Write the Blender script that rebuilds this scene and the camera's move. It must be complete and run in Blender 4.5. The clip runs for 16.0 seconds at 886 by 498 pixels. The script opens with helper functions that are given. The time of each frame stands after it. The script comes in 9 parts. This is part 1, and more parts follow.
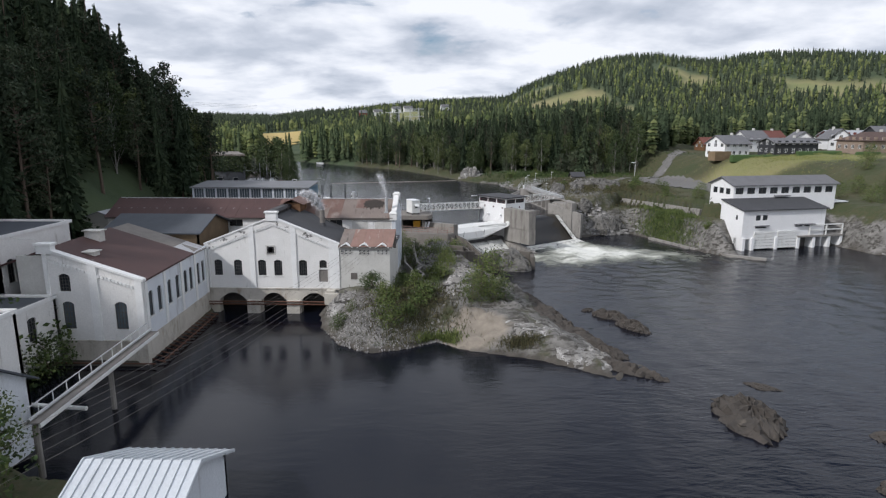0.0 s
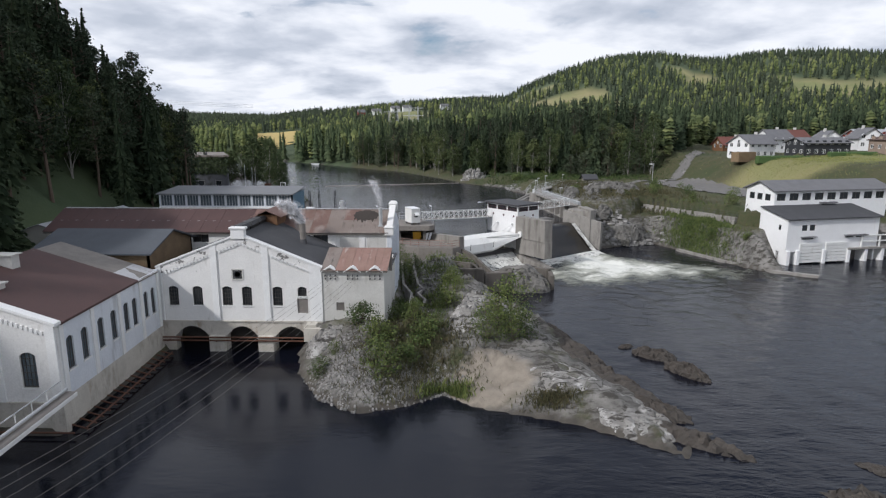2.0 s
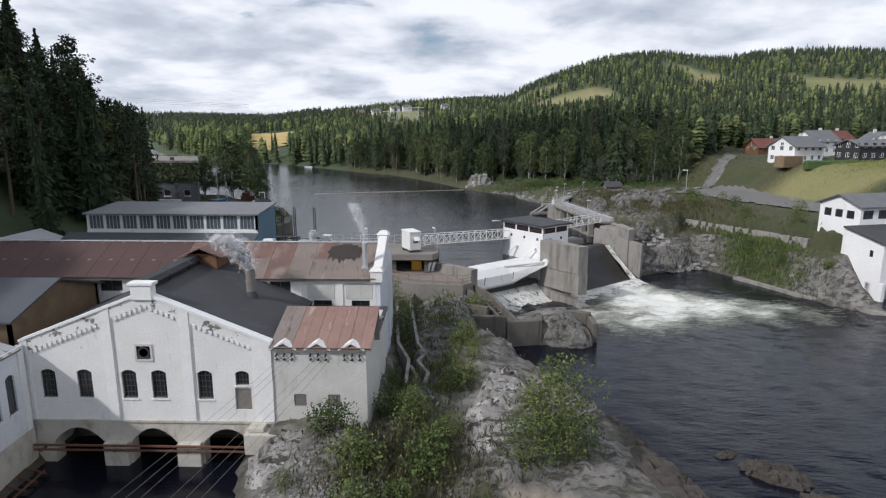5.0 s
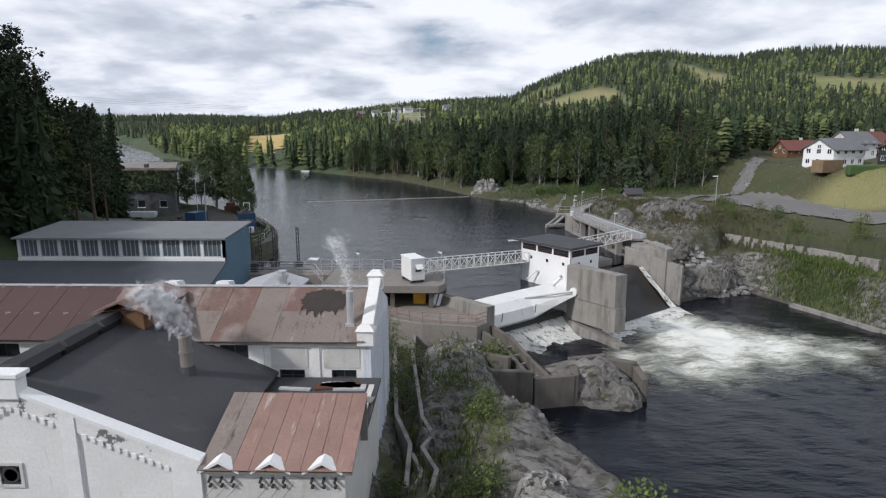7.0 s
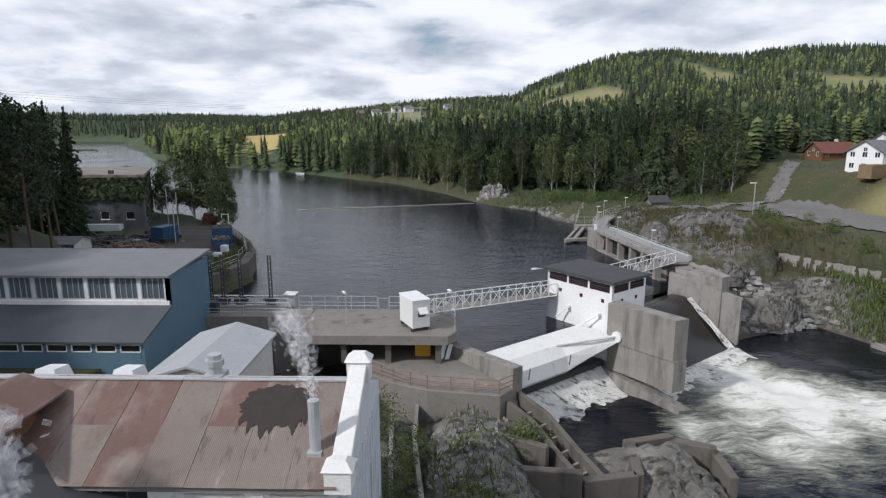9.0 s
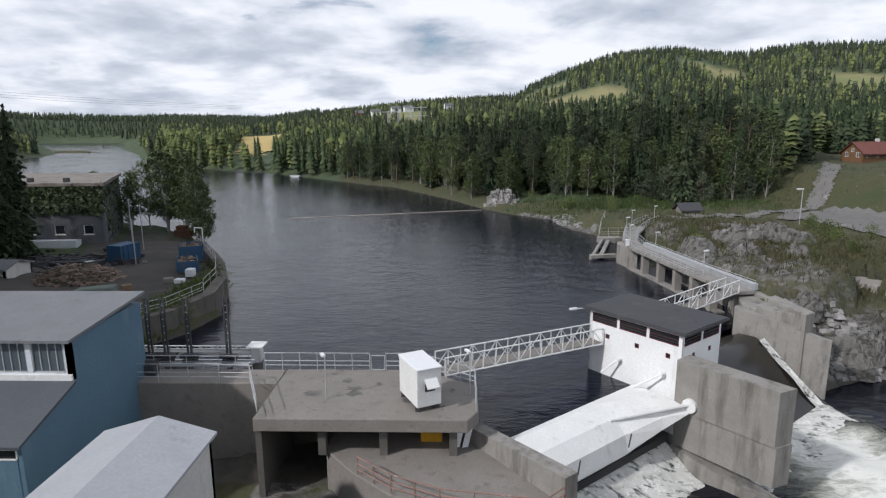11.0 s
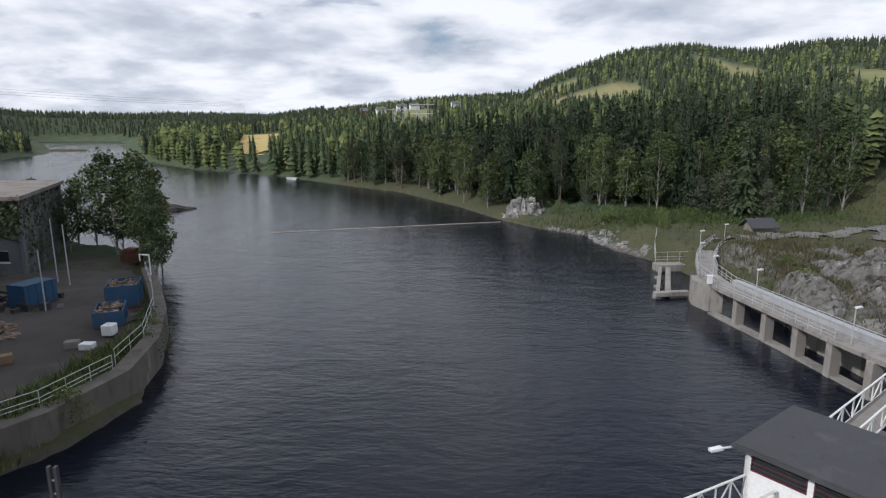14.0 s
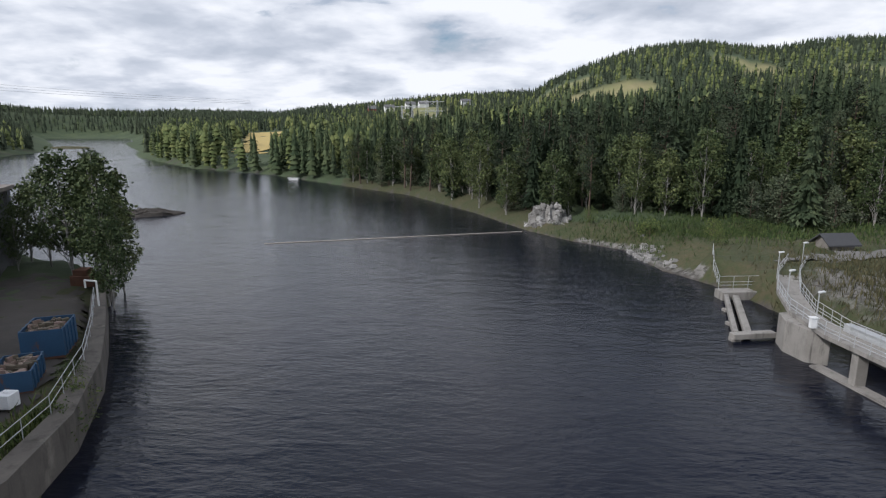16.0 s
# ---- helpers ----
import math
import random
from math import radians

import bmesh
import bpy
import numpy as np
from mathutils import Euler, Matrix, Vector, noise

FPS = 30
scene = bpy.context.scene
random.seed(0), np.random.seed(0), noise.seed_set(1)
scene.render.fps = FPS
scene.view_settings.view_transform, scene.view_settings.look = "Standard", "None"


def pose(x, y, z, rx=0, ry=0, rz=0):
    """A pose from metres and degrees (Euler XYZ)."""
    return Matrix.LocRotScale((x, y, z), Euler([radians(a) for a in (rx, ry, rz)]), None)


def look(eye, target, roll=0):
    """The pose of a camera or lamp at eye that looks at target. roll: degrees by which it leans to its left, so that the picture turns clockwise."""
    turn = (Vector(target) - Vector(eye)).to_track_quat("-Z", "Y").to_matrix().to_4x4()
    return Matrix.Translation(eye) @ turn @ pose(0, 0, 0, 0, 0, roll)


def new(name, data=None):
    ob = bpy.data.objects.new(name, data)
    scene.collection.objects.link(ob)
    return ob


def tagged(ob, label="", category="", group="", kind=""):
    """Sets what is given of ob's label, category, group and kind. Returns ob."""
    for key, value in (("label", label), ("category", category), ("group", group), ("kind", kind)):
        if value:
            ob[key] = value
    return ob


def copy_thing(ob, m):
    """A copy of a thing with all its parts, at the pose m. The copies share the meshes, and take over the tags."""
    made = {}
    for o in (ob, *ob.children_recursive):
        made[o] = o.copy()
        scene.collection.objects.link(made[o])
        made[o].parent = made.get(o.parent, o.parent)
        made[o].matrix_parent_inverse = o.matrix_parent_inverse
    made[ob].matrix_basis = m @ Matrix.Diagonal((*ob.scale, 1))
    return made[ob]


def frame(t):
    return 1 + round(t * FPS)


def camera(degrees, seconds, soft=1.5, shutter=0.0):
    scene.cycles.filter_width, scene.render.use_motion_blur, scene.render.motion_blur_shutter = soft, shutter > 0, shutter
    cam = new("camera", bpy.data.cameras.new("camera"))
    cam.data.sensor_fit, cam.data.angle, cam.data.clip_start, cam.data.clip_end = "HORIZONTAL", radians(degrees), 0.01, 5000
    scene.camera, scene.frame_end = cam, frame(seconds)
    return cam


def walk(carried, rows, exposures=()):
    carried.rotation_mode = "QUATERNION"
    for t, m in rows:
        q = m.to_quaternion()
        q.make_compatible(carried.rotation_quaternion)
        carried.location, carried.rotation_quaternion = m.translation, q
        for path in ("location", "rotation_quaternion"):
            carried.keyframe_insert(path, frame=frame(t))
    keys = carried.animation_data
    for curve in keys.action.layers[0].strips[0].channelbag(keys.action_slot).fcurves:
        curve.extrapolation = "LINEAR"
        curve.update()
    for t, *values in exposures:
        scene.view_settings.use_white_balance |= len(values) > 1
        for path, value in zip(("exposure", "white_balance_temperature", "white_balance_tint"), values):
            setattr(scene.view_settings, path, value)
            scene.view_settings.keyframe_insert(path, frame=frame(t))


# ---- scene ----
cam = camera(74.3, 16.0, soft=1.25)
PATH = [
    (0, (1.274, -0.711, 28.506), (1.231, 1.249, 28.111), 0.1),
    (0.5, (1.006, 2.948, 28.418), (0.964, 4.908, 28.023), 0.1),
    (1, (0.723, 6.704, 28.315), (0.682, 8.664, 27.92), 0.1),
    (1.5, (0.448, 10.495, 28.229), (0.407, 12.455, 27.834), 0.0),
    (2, (0.117, 14.29, 28.189), (0.077, 16.25, 27.794), 0.1),
    (2.5, (-0.167, 18.045, 28.22), (-0.206, 20.005, 27.825), 0.1),
    (3, (-0.453, 21.751, 28.29), (-0.493, 23.711, 27.893), 0.1),
    (3.5, (-0.676, 25.513, 28.294), (-0.717, 27.473, 27.898), 0.1),
    (4, (-0.844, 29.272, 28.306), (-0.885, 31.232, 27.909), 0.1),
    (4.2, (-0.909, 30.778, 28.315), (-0.95, 32.738, 27.919), 0.1),
    (6.3, (-1.925, 46.15, 28.682), (-1.97, 48.111, 28.29), -0.0),
    (6.5, (-2.034, 47.603, 28.7), (-2.079, 49.564, 28.31), -0.1),
    (7, (-2.321, 51.272, 28.829), (-2.368, 53.233, 28.439), -0.1),
    (7.5, (-2.59, 54.993, 28.977), (-2.638, 56.954, 28.588), -0.2),
    (8, (-2.897, 58.769, 29.096), (-2.945, 60.73, 28.706), -0.2),
    (8.5, (-3.204, 62.656, 29.196), (-3.252, 64.617, 28.806), -0.2),
    (9, (-3.577, 66.592, 29.263), (-3.625, 68.553, 28.871), -0.1),
    (9.2, (-3.707, 68.157, 29.275), (-3.755, 70.118, 28.884), -0.1),
    (11.3, (-5.126, 83.584, 29.352), (-5.175, 85.544, 28.96), -0.3),
    (11.5, (-5.242, 85.076, 29.349), (-5.293, 87.037, 28.957), -0.2),
    (12, (-5.59, 88.839, 29.309), (-5.642, 90.8, 28.918), -0.2),
    (12.5, (-5.956, 92.625, 29.301), (-6.01, 94.585, 28.909), -0.2),
    (13, (-6.352, 96.401, 29.325), (-6.409, 98.361, 28.931), -0.2),
    (13.5, (-6.741, 100.16, 29.362), (-6.802, 102.119, 28.967), -0.3),
    (14, (-7.149, 103.928, 29.422), (-7.216, 105.887, 29.025), -0.2),
    (14.5, (-7.491, 107.738, 29.426), (-7.565, 109.696, 29.027), -0.2),
    (15, (-7.997, 111.551, 29.345), (-8.075, 113.51, 28.946), -0.2),
    (15.5, (-8.471, 115.393, 29.287), (-8.555, 117.351, 28.887), -0.2),
    (16, (-8.93, 119.208, 29.232), (-9.023, 121.165, 28.83), -0.0),
]
walk(cam, [(t, look(eye, target, roll)) for t, eye, target, roll in PATH], exposures=[(0.0, 0.24, 6080, 12)])

# ---- light ----
world = bpy.data.worlds.new("world")
scene.world = world
world.use_nodes = True
SUN_EL, SUN_AZ = 37.0, 236.0  # elevation; bearing clockwise from +y
wn, wl = world.node_tree.nodes, world.node_tree.links
wn.clear()


def wnode(kind, **kw):
    n = wn.new(kind)
    for k, v in kw.items():
        n.inputs[k].default_value = v
    return n


def wmath(op, a, b=None, clamp=False):
    n = wn.new("ShaderNodeMath")
    n.operation, n.use_clamp = op, clamp
    for i, s in enumerate((a, b)):
        if s is None:
            continue
        if isinstance(s, (int, float)):
            n.inputs[i].default_value = s
        else:
            wl.new(s, n.inputs[i])
    return n.outputs[0]


def wramp(fac, stops):
    n = wn.new("ShaderNodeValToRGB")
    while len(n.color_ramp.elements) < len(stops):
        n.color_ramp.elements.new(0.5)
    for e, (p, c) in zip(n.color_ramp.elements, stops):
        e.position, e.color = p, (*c, 1)
    wl.new(fac, n.inputs[0])
    return n.outputs[0]


def wmix(fac, a, b):
    n = wn.new("ShaderNodeMix")
    n.data_type = "RGBA"
    wl.new(fac, n.inputs[0])
    wl.new(a, n.inputs[6])
    wl.new(b, n.inputs[7])
    return n.outputs[2]


sky = wn.new("ShaderNodeTexSky")
sky.sky_type, sky.sun_disc = "NISHITA", False
sky.sun_elevation, sky.sun_rotation = radians(SUN_EL), radians(SUN_AZ)
sky_dim = wn.new("ShaderNodeVectorMath")
sky_dim.operation = "SCALE"
sky_dim.inputs[3].default_value = 0.095
wl.new(sky.outputs[0], sky_dim.inputs[0])
tc = wn.new("ShaderNodeTexCoord")
sep = wn.new("ShaderNodeSeparateXYZ")
wl.new(tc.outputs["Generated"], sep.inputs[0])
up = wmath("ADD", wmath("ABSOLUTE", sep.outputs[2]), 0.20)
plane = wn.new("ShaderNodeCombineXYZ")
wl.new(wmath("DIVIDE", sep.outputs[0], up), plane.inputs[0])
wl.new(wmath("DIVIDE", sep.outputs[1], up), plane.inputs[1])
big = wnode("ShaderNodeTexNoise", Scale=1.9, Detail=9.0, Roughness=0.54, Distortion=0.3)
wl.new(plane.outputs[0], big.inputs["Vector"])
wide = wnode("ShaderNodeTexNoise", Scale=2.3, Detail=8.0, Roughness=0.52)
shift = wn.new("ShaderNodeVectorMath")
shift.operation = "ADD"
shift.inputs[1].default_value = (3.3, 8.1, 2.0)
wl.new(plane.outputs[0], shift.inputs[0])
wl.new(shift.outputs[0], wide.inputs["Vector"])
low_sky = wmath("MULTIPLY", wmath("POWER", wmath("SUBTRACT", 1.0, wmath("ABSOLUTE", sep.outputs[2])), 4.0), 0.25)
cover = wramp(wmath("ADD", big.outputs[0], low_sky), [(0.39, (0, 0, 0)), (0.52, (1, 1, 1))])
tone = wramp(wmath("ADD", wmath("MULTIPLY", wide.outputs[0], 0.55), wmath("MULTIPLY", big.outputs[0], 0.45)),
             [(0.38, (0.58, 0.62, 0.68)), (0.45, (0.72, 0.75, 0.80)), (0.50, (0.87, 0.89, 0.92)), (0.57, (1.05, 1.05, 1.05))])
clouded = wmix(cover, sky_dim.outputs[0], tone)
back = wn.new("ShaderNodeBackground")
back.inputs[1].default_value = 0.78
wl.new(clouded, back.inputs[0])
wout = wn.new("ShaderNodeOutputWorld")
wl.new(back.outputs[0], wout.inputs[0])

sun = new("sun", bpy.data.lights.new("sun", "SUN"))
sun.data.energy, sun.data.angle, sun.data.color = 2.45, radians(2.5), (1.0, 0.955, 0.885)
_sd = Vector((math.sin(radians(SUN_AZ)) * math.cos(radians(SUN_EL)), math.cos(radians(SUN_AZ)) * math.cos(radians(SUN_EL)), math.sin(radians(SUN_EL))))
sun.matrix_world = look(_sd * 300, (0, 0, 0))


# ---- materials ----
def mat(name, c1, c2=None, scale=1.0, rough=0.8, bump=0.0, bscale=None, metal=0.0, stain=None, rnd=0.0, wave=None, stretch=(1, 1, 1), spec=0.5, island=0.0, place=False):
    """c1, c2: two base colours mixed by noise of that scale; stain: (colour, scale, from, to, stretch) a patchy second coat;
    rnd: brightness change from object to object; island: from piece to piece; place: the pattern runs on over neighbouring pieces; wave: (scale, height, axis) corrugation."""
    m = bpy.data.materials.new(name)
    m.use_nodes = True
    n, l = m.node_tree.nodes, m.node_tree.links
    b = n["Principled BSDF"]
    b.inputs["Roughness"].default_value, b.inputs["Metallic"].default_value = rough, metal
    b.inputs["Specular IOR Level"].default_value = spec
    t = n.new("ShaderNodeTexCoord")
    spot = n.new("ShaderNodeNewGeometry").outputs["Position"] if place else t.outputs["Object"]

    def noise_tex(sc, st=(1, 1, 1), detail=6.0, ro=0.6):
        mp = n.new("ShaderNodeMapping")
        mp.inputs["Scale"].default_value = st
        l.new(spot, mp.inputs[0])
        x = n.new("ShaderNodeTexNoise")
        x.inputs["Scale"].default_value, x.inputs["Detail"].default_value, x.inputs["Roughness"].default_value = sc, detail, ro
        l.new(mp.outputs[0], x.inputs["Vector"])
        return x.outputs[0]

    def ramp(f, a, z):
        r = n.new("ShaderNodeMapRange")
        r.inputs[1].default_value, r.inputs[2].default_value = a, z
        l.new(f, r.inputs[0])
        return r.outputs[0]

    def mix(f, a, z):
        x = n.new("ShaderNodeMix")
        x.data_type = "RGBA"
        if isinstance(f, float):
            x.inputs[0].default_value = f
        else:
            l.new(f, x.inputs[0])
        for i, v in ((6, a), (7, z)):
            if isinstance(v, tuple):
                x.inputs[i].default_value = (*v, 1)
            else:
                l.new(v, x.inputs[i])
        return x.outputs[2]

    c2 = c2 or tuple(v * 0.8 for v in c1)
    col = mix(ramp(noise_tex(scale, stretch), 0.3, 0.7), c1, c2)
    fine = noise_tex(scale * 7 + 3, stretch, 3.0)
    col = mix(ramp(fine, 0.35, 0.85), col, mix(0.5, c2, tuple(v * 0.7 for v in c1)))
    for st in (stain if isinstance(stain, list) else [stain] if stain else []):
        sc, ssc, a, z, sst = st
        col = mix(ramp(noise_tex(ssc, sst, 8.0, 0.65), a, z), col, sc)
    for amount, node, out in ((rnd, "ShaderNodeObjectInfo", "Random"), (island, "ShaderNodeNewGeometry", "Random Per Island")):
        if amount:
            oi = n.new(node)
            hs = n.new("ShaderNodeHueSaturation")
            mr = n.new("ShaderNodeMapRange")
            mr.inputs[3].default_value, mr.inputs[4].default_value = 1 - amount, 1 + amount
            l.new(oi.outputs[out], mr.inputs[0])
            l.new(mr.outputs[0], hs.inputs["Value"])
            hu = n.new("ShaderNodeMapRange")
            hu.inputs[3].default_value, hu.inputs[4].default_value = 0.5 + 0.06 * amount, 0.5 - 0.06 * amount
            l.new(oi.outputs[out], hu.inputs[0])
            l.new(hu.outputs[0], hs.inputs["Hue"])
            l.new(col, hs.inputs["Color"])
            col = hs.outputs[0]
    l.new(col, b.inputs["Base Color"])
    height = None
    if bump:
        height = noise_tex(bscale or scale * 5, (1, 1, 1), 6.0)
    if wave:
        w = n.new("ShaderNodeTexWave")
        w.bands_direction = wave[2]
        w.inputs["Scale"].default_value = wave[0]
        l.new(spot, w.inputs["Vector"])
        height, bump = w.outputs["Fac"], wave[1]
    if height is not None:
        bp = n.new("ShaderNodeBump")
        bp.inputs["Strength"].default_value, bp.inputs["Distance"].default_value = min(1.0, bump * 4), max(0.02, bump)
        l.new(height, bp.inputs["Height"])
        l.new(bp.outputs[0], b.inputs["Normal"])
    return m


GRIME = (0.30, 0.28, 0.24)
M = {}
M["plaster"] = mat("white_plaster", (0.80, 0.79, 0.77), (0.70, 0.69, 0.67), 0.5, 0.85, 0.02, 6, stain=[(GRIME, 0.9, 0.60, 0.80, (1, 1, 0.25)), ((0.20, 0.19, 0.17), 1.6, 0.68, 0.76, (1, 1, 0.5))])
M["plaster_grey"] = mat("greyed_plaster", (0.62, 0.61, 0.58), (0.50, 0.49, 0.46), 0.5, 0.9, 0.02, 6, stain=[(GRIME, 0.8, 0.56, 0.80, (1, 1, 0.3))])
M["plaster_clean"] = mat("white_render", (0.84, 0.84, 0.84), (0.77, 0.77, 0.77), 0.4, 0.8, 0.01, 8, stain=[((0.45, 0.42, 0.37), 0.7, 0.62, 0.86, (1, 1, 0.2)), ((0.50, 0.44, 0.35), 1.8, 0.66, 0.80, (1, 1, 0.35))])
M["plaster_peel"] = mat("peeling_plaster", (0.80, 0.79, 0.77), (0.70, 0.69, 0.67), 0.6, 0.85, 0.02, 6, stain=[((0.16, 0.155, 0.15), 1.3, 0.56, 0.60, (1, 1, 1.3))])
M["trim"] = mat("white_trim", (0.84, 0.84, 0.83), (0.74, 0.74, 0.73), 1.2, 0.7, 0.01, 8)
M["base"] = mat("weathered_base_wall", (0.60, 0.57, 0.51), (0.42, 0.39, 0.34), 0.5, 0.9, 0.04, 4, stain=[((0.22, 0.19, 0.15), 0.7, 0.52, 0.75, (1, 1, 0.4)), ((0.30, 0.20, 0.12), 0.5, 0.62, 0.75, (1, 1, 0.3))])
M["concrete"] = mat("old_concrete", (0.30, 0.285, 0.26), (0.215, 0.20, 0.182), 0.6, 0.9, 0.03, 5, stain=[((0.10, 0.09, 0.078), 1.0, 0.47, 0.70, (1, 1, 0.14)), ((0.38, 0.36, 0.32), 0.5, 0.62, 0.75, (1, 1, 0.3))])
M["concrete_light"] = mat("pale_concrete", (0.31, 0.295, 0.272), (0.23, 0.215, 0.198), 0.5, 0.9, 0.02, 6, stain=[((0.13, 0.12, 0.11), 0.6, 0.50, 0.72, (1, 1, 0.35)), ((0.08, 0.074, 0.066), 1.6, 0.56, 0.72, (1, 1, 0.12))])
# for wet spots and for recesses, whose shade is put into this colour
M["concrete_dark"] = mat("wet_and_shaded_concrete", (0.14, 0.13, 0.115), (0.08, 0.075, 0.07), 0.8, 0.6, 0.04, 4)
M["quay"] = mat("dark_stained_old_concrete", (0.15, 0.135, 0.117), (0.10, 0.088, 0.077), 0.5, 0.9, 0.04, 4, stain=[((0.05, 0.046, 0.038), 0.7, 0.5, 0.7, (1, 1, 0.25)), ((0.22, 0.20, 0.17), 0.4, 0.60, 0.72, (1, 1, 0.5))])
M["deck"] = mat("concrete_deck", (0.24, 0.22, 0.20), (0.185, 0.168, 0.15), 0.5, 0.9, 0.02, 6, stain=[((0.07, 0.065, 0.06), 0.45, 0.66, 0.69, (1, 1, 1)), ((0.14, 0.125, 0.11), 1.4, 0.55, 0.7, (1, 1, 1))])
M["red_roof"] = mat("red_brown_roofing", (0.085, 0.042, 0.038), (0.065, 0.034, 0.032), 0.6, 0.7, 0.02, 5, stain=((0.30, 0.29, 0.28), 0.35, 0.68, 0.72, (1, 1, 1)))
M["rust_sheet"] = mat("rusty_corrugated_sheet", (0.185, 0.112, 0.092), (0.135, 0.078, 0.064), 0.3, 0.75, stain=[((0.27, 0.225, 0.20), 0.35, 0.50, 0.68, (1, 0.35, 1)), ((0.06, 0.04, 0.035), 1.0, 0.58, 0.78, (1.4, 0.2, 1))], wave=(4.0, 0.05, "X"), rnd=0.05, place=True)
M["grey_sheet"] = mat("grey_corrugated_sheet", (0.235, 0.20, 0.178), (0.185, 0.146, 0.125), 0.35, 0.7, stain=[((0.145, 0.09, 0.068), 0.55, 0.52, 0.70, (1.2, 0.3, 1)), ((0.34, 0.32, 0.30), 0.6, 0.62, 0.72, (1.5, 0.3, 1)), ((0.05, 0.042, 0.038), 1.1, 0.58, 0.72, (1.8, 0.18, 1))], wave=(4.0, 0.07, "X"), rnd=0.04, place=True)
M["pink_sheet"] = mat("faded_red_sheet", (0.29, 0.185, 0.15), (0.22, 0.125, 0.10), 0.5, 0.7, stain=[((0.40, 0.37, 0.345), 0.6, 0.58, 0.70, (2, 0.3, 1)), ((0.11, 0.06, 0.05), 1.2, 0.60, 0.74, (2, 0.25, 1))], wave=(3.6, 0.03, "X"), rnd=0.06, place=True)
M["white_sheet"] = mat("pale_metal_sheet", (0.50, 0.50, 0.51), (0.40, 0.40, 0.41), 0.7, 0.6, stain=((0.17, 0.13, 0.11), 0.6, 0.58, 0.72, (1, 0.3, 1)), rnd=0.08)
M["soot"] = mat("sooty_roof_patch", (0.030, 0.024, 0.020), (0.05, 0.04, 0.034), 1.5, 0.9, 0.03, 6)
M["felt"] = mat("dark_grey_roofing_felt", (0.060, 0.061, 0.066), (0.048, 0.049, 0.054), 0.35, 0.8, 0.01, 8, stain=[((0.088, 0.088, 0.092), 0.5, 0.58, 0.75, (1, 1, 1)), ((0.035, 0.034, 0.034), 1.3, 0.60, 0.72, (1, 1, 1))])
M["black"] = mat("tarred_black_metal", (0.018, 0.018, 0.020), (0.03, 0.03, 0.032), 1.0, 0.6, 0.02, 6)
M["slate"] = mat("slate_blue_roofing", (0.085, 0.095, 0.11), (0.065, 0.072, 0.085), 0.5, 0.7, 0.02, 6)
M["grey_roof"] = mat("light_grey_roofing", (0.42, 0.43, 0.45), (0.34, 0.35, 0.37), 0.4, 0.7, 0.01, 6, stain=((0.22, 0.21, 0.20), 0.5, 0.60, 0.76, (1, 1, 1)))
M["tile_grey"] = mat("grey_roof_tiles", (0.17, 0.17, 0.18), (0.12, 0.12, 0.125), 0.6, 0.8, wave=(3.0, 0.03, "Y"))
M["tile_red"] = mat("red_roof_tiles", (0.17, 0.062, 0.046), (0.13, 0.046, 0.035), 0.6, 0.8, wave=(3.0, 0.03, "Y"))
M["tile_brown"] = mat("brown_roof_tiles", (0.10, 0.065, 0.055), (0.08, 0.05, 0.042), 0.6, 0.8, wave=(3.0, 0.03, "Y"))
M["blue_clad"] = mat("blue_metal_cladding", (0.115, 0.20, 0.27), (0.095, 0.17, 0.235), 0.4, 0.55, stain=((0.20, 0.27, 0.32), 0.5, 0.58, 0.8, (1, 1, 0.2)), wave=(5.0, 0.02, "X"))
M["white_clad"] = mat("white_metal_cladding", (0.72, 0.75, 0.79), (0.62, 0.65, 0.70), 0.5, 0.6, stain=((0.33, 0.33, 0.34), 0.8, 0.56, 0.75, (1, 1, 0.12)), wave=(3.0, 0.03, "Y"))
M["white_metal"] = mat("white_painted_steel", (0.80, 0.80, 0.78), (0.70, 0.70, 0.68), 0.6, 0.55, 0.01, 4, stain=((0.42, 0.38, 0.32), 0.8, 0.60, 0.82, (1, 1, 0.3)))
M["galv"] = mat("galvanised_steel", (0.52, 0.53, 0.54), (0.42, 0.43, 0.44), 2.0, 0.5, metal=0.3)
M["steel_dark"] = mat("dark_steel", (0.09, 0.09, 0.095), (0.06, 0.06, 0.065), 1.5, 0.55, metal=0.4)
M["wood_brown"] = mat("brown_boards", (0.20, 0.105, 0.05), (0.13, 0.065, 0.03), 1.2, 0.8, 0.02, 8, stretch=(4, 4, 0.5))
M["wood_tan"] = mat("weathered_tan_boards", (0.24, 0.17, 0.10), (0.16, 0.11, 0.065), 0.8, 0.85, 0.02, 8)
M["wood_grey"] = mat("grey_timber", (0.24, 0.22, 0.20), (0.17, 0.155, 0.14), 1.2, 0.9, 0.02, 8)
M["wood_dark"] = mat("dark_stained_boards", (0.030, 0.032, 0.037), (0.022, 0.024, 0.028), 1.2, 0.7, wave=(3.0, 0.02, "Z"))
M["wood_red"] = mat("red_painted_boards", (0.21, 0.045, 0.032), (0.17, 0.035, 0.026), 1.2, 0.7, wave=(3.0, 0.02, "Z"))
M["brick_tan"] = mat("tan_brick_wall", (0.30, 0.23, 0.18), (0.24, 0.18, 0.14), 1.0, 0.85, 0.02, 8)
M["glass"] = mat("dark_window_glass", (0.020, 0.024, 0.028), (0.03, 0.034, 0.038), 0.4, 0.12, spec=0.6)
M["glass_dusty"] = mat("dusty_window_glass", (0.075, 0.095, 0.112), (0.115, 0.14, 0.16), 0.8, 0.25)
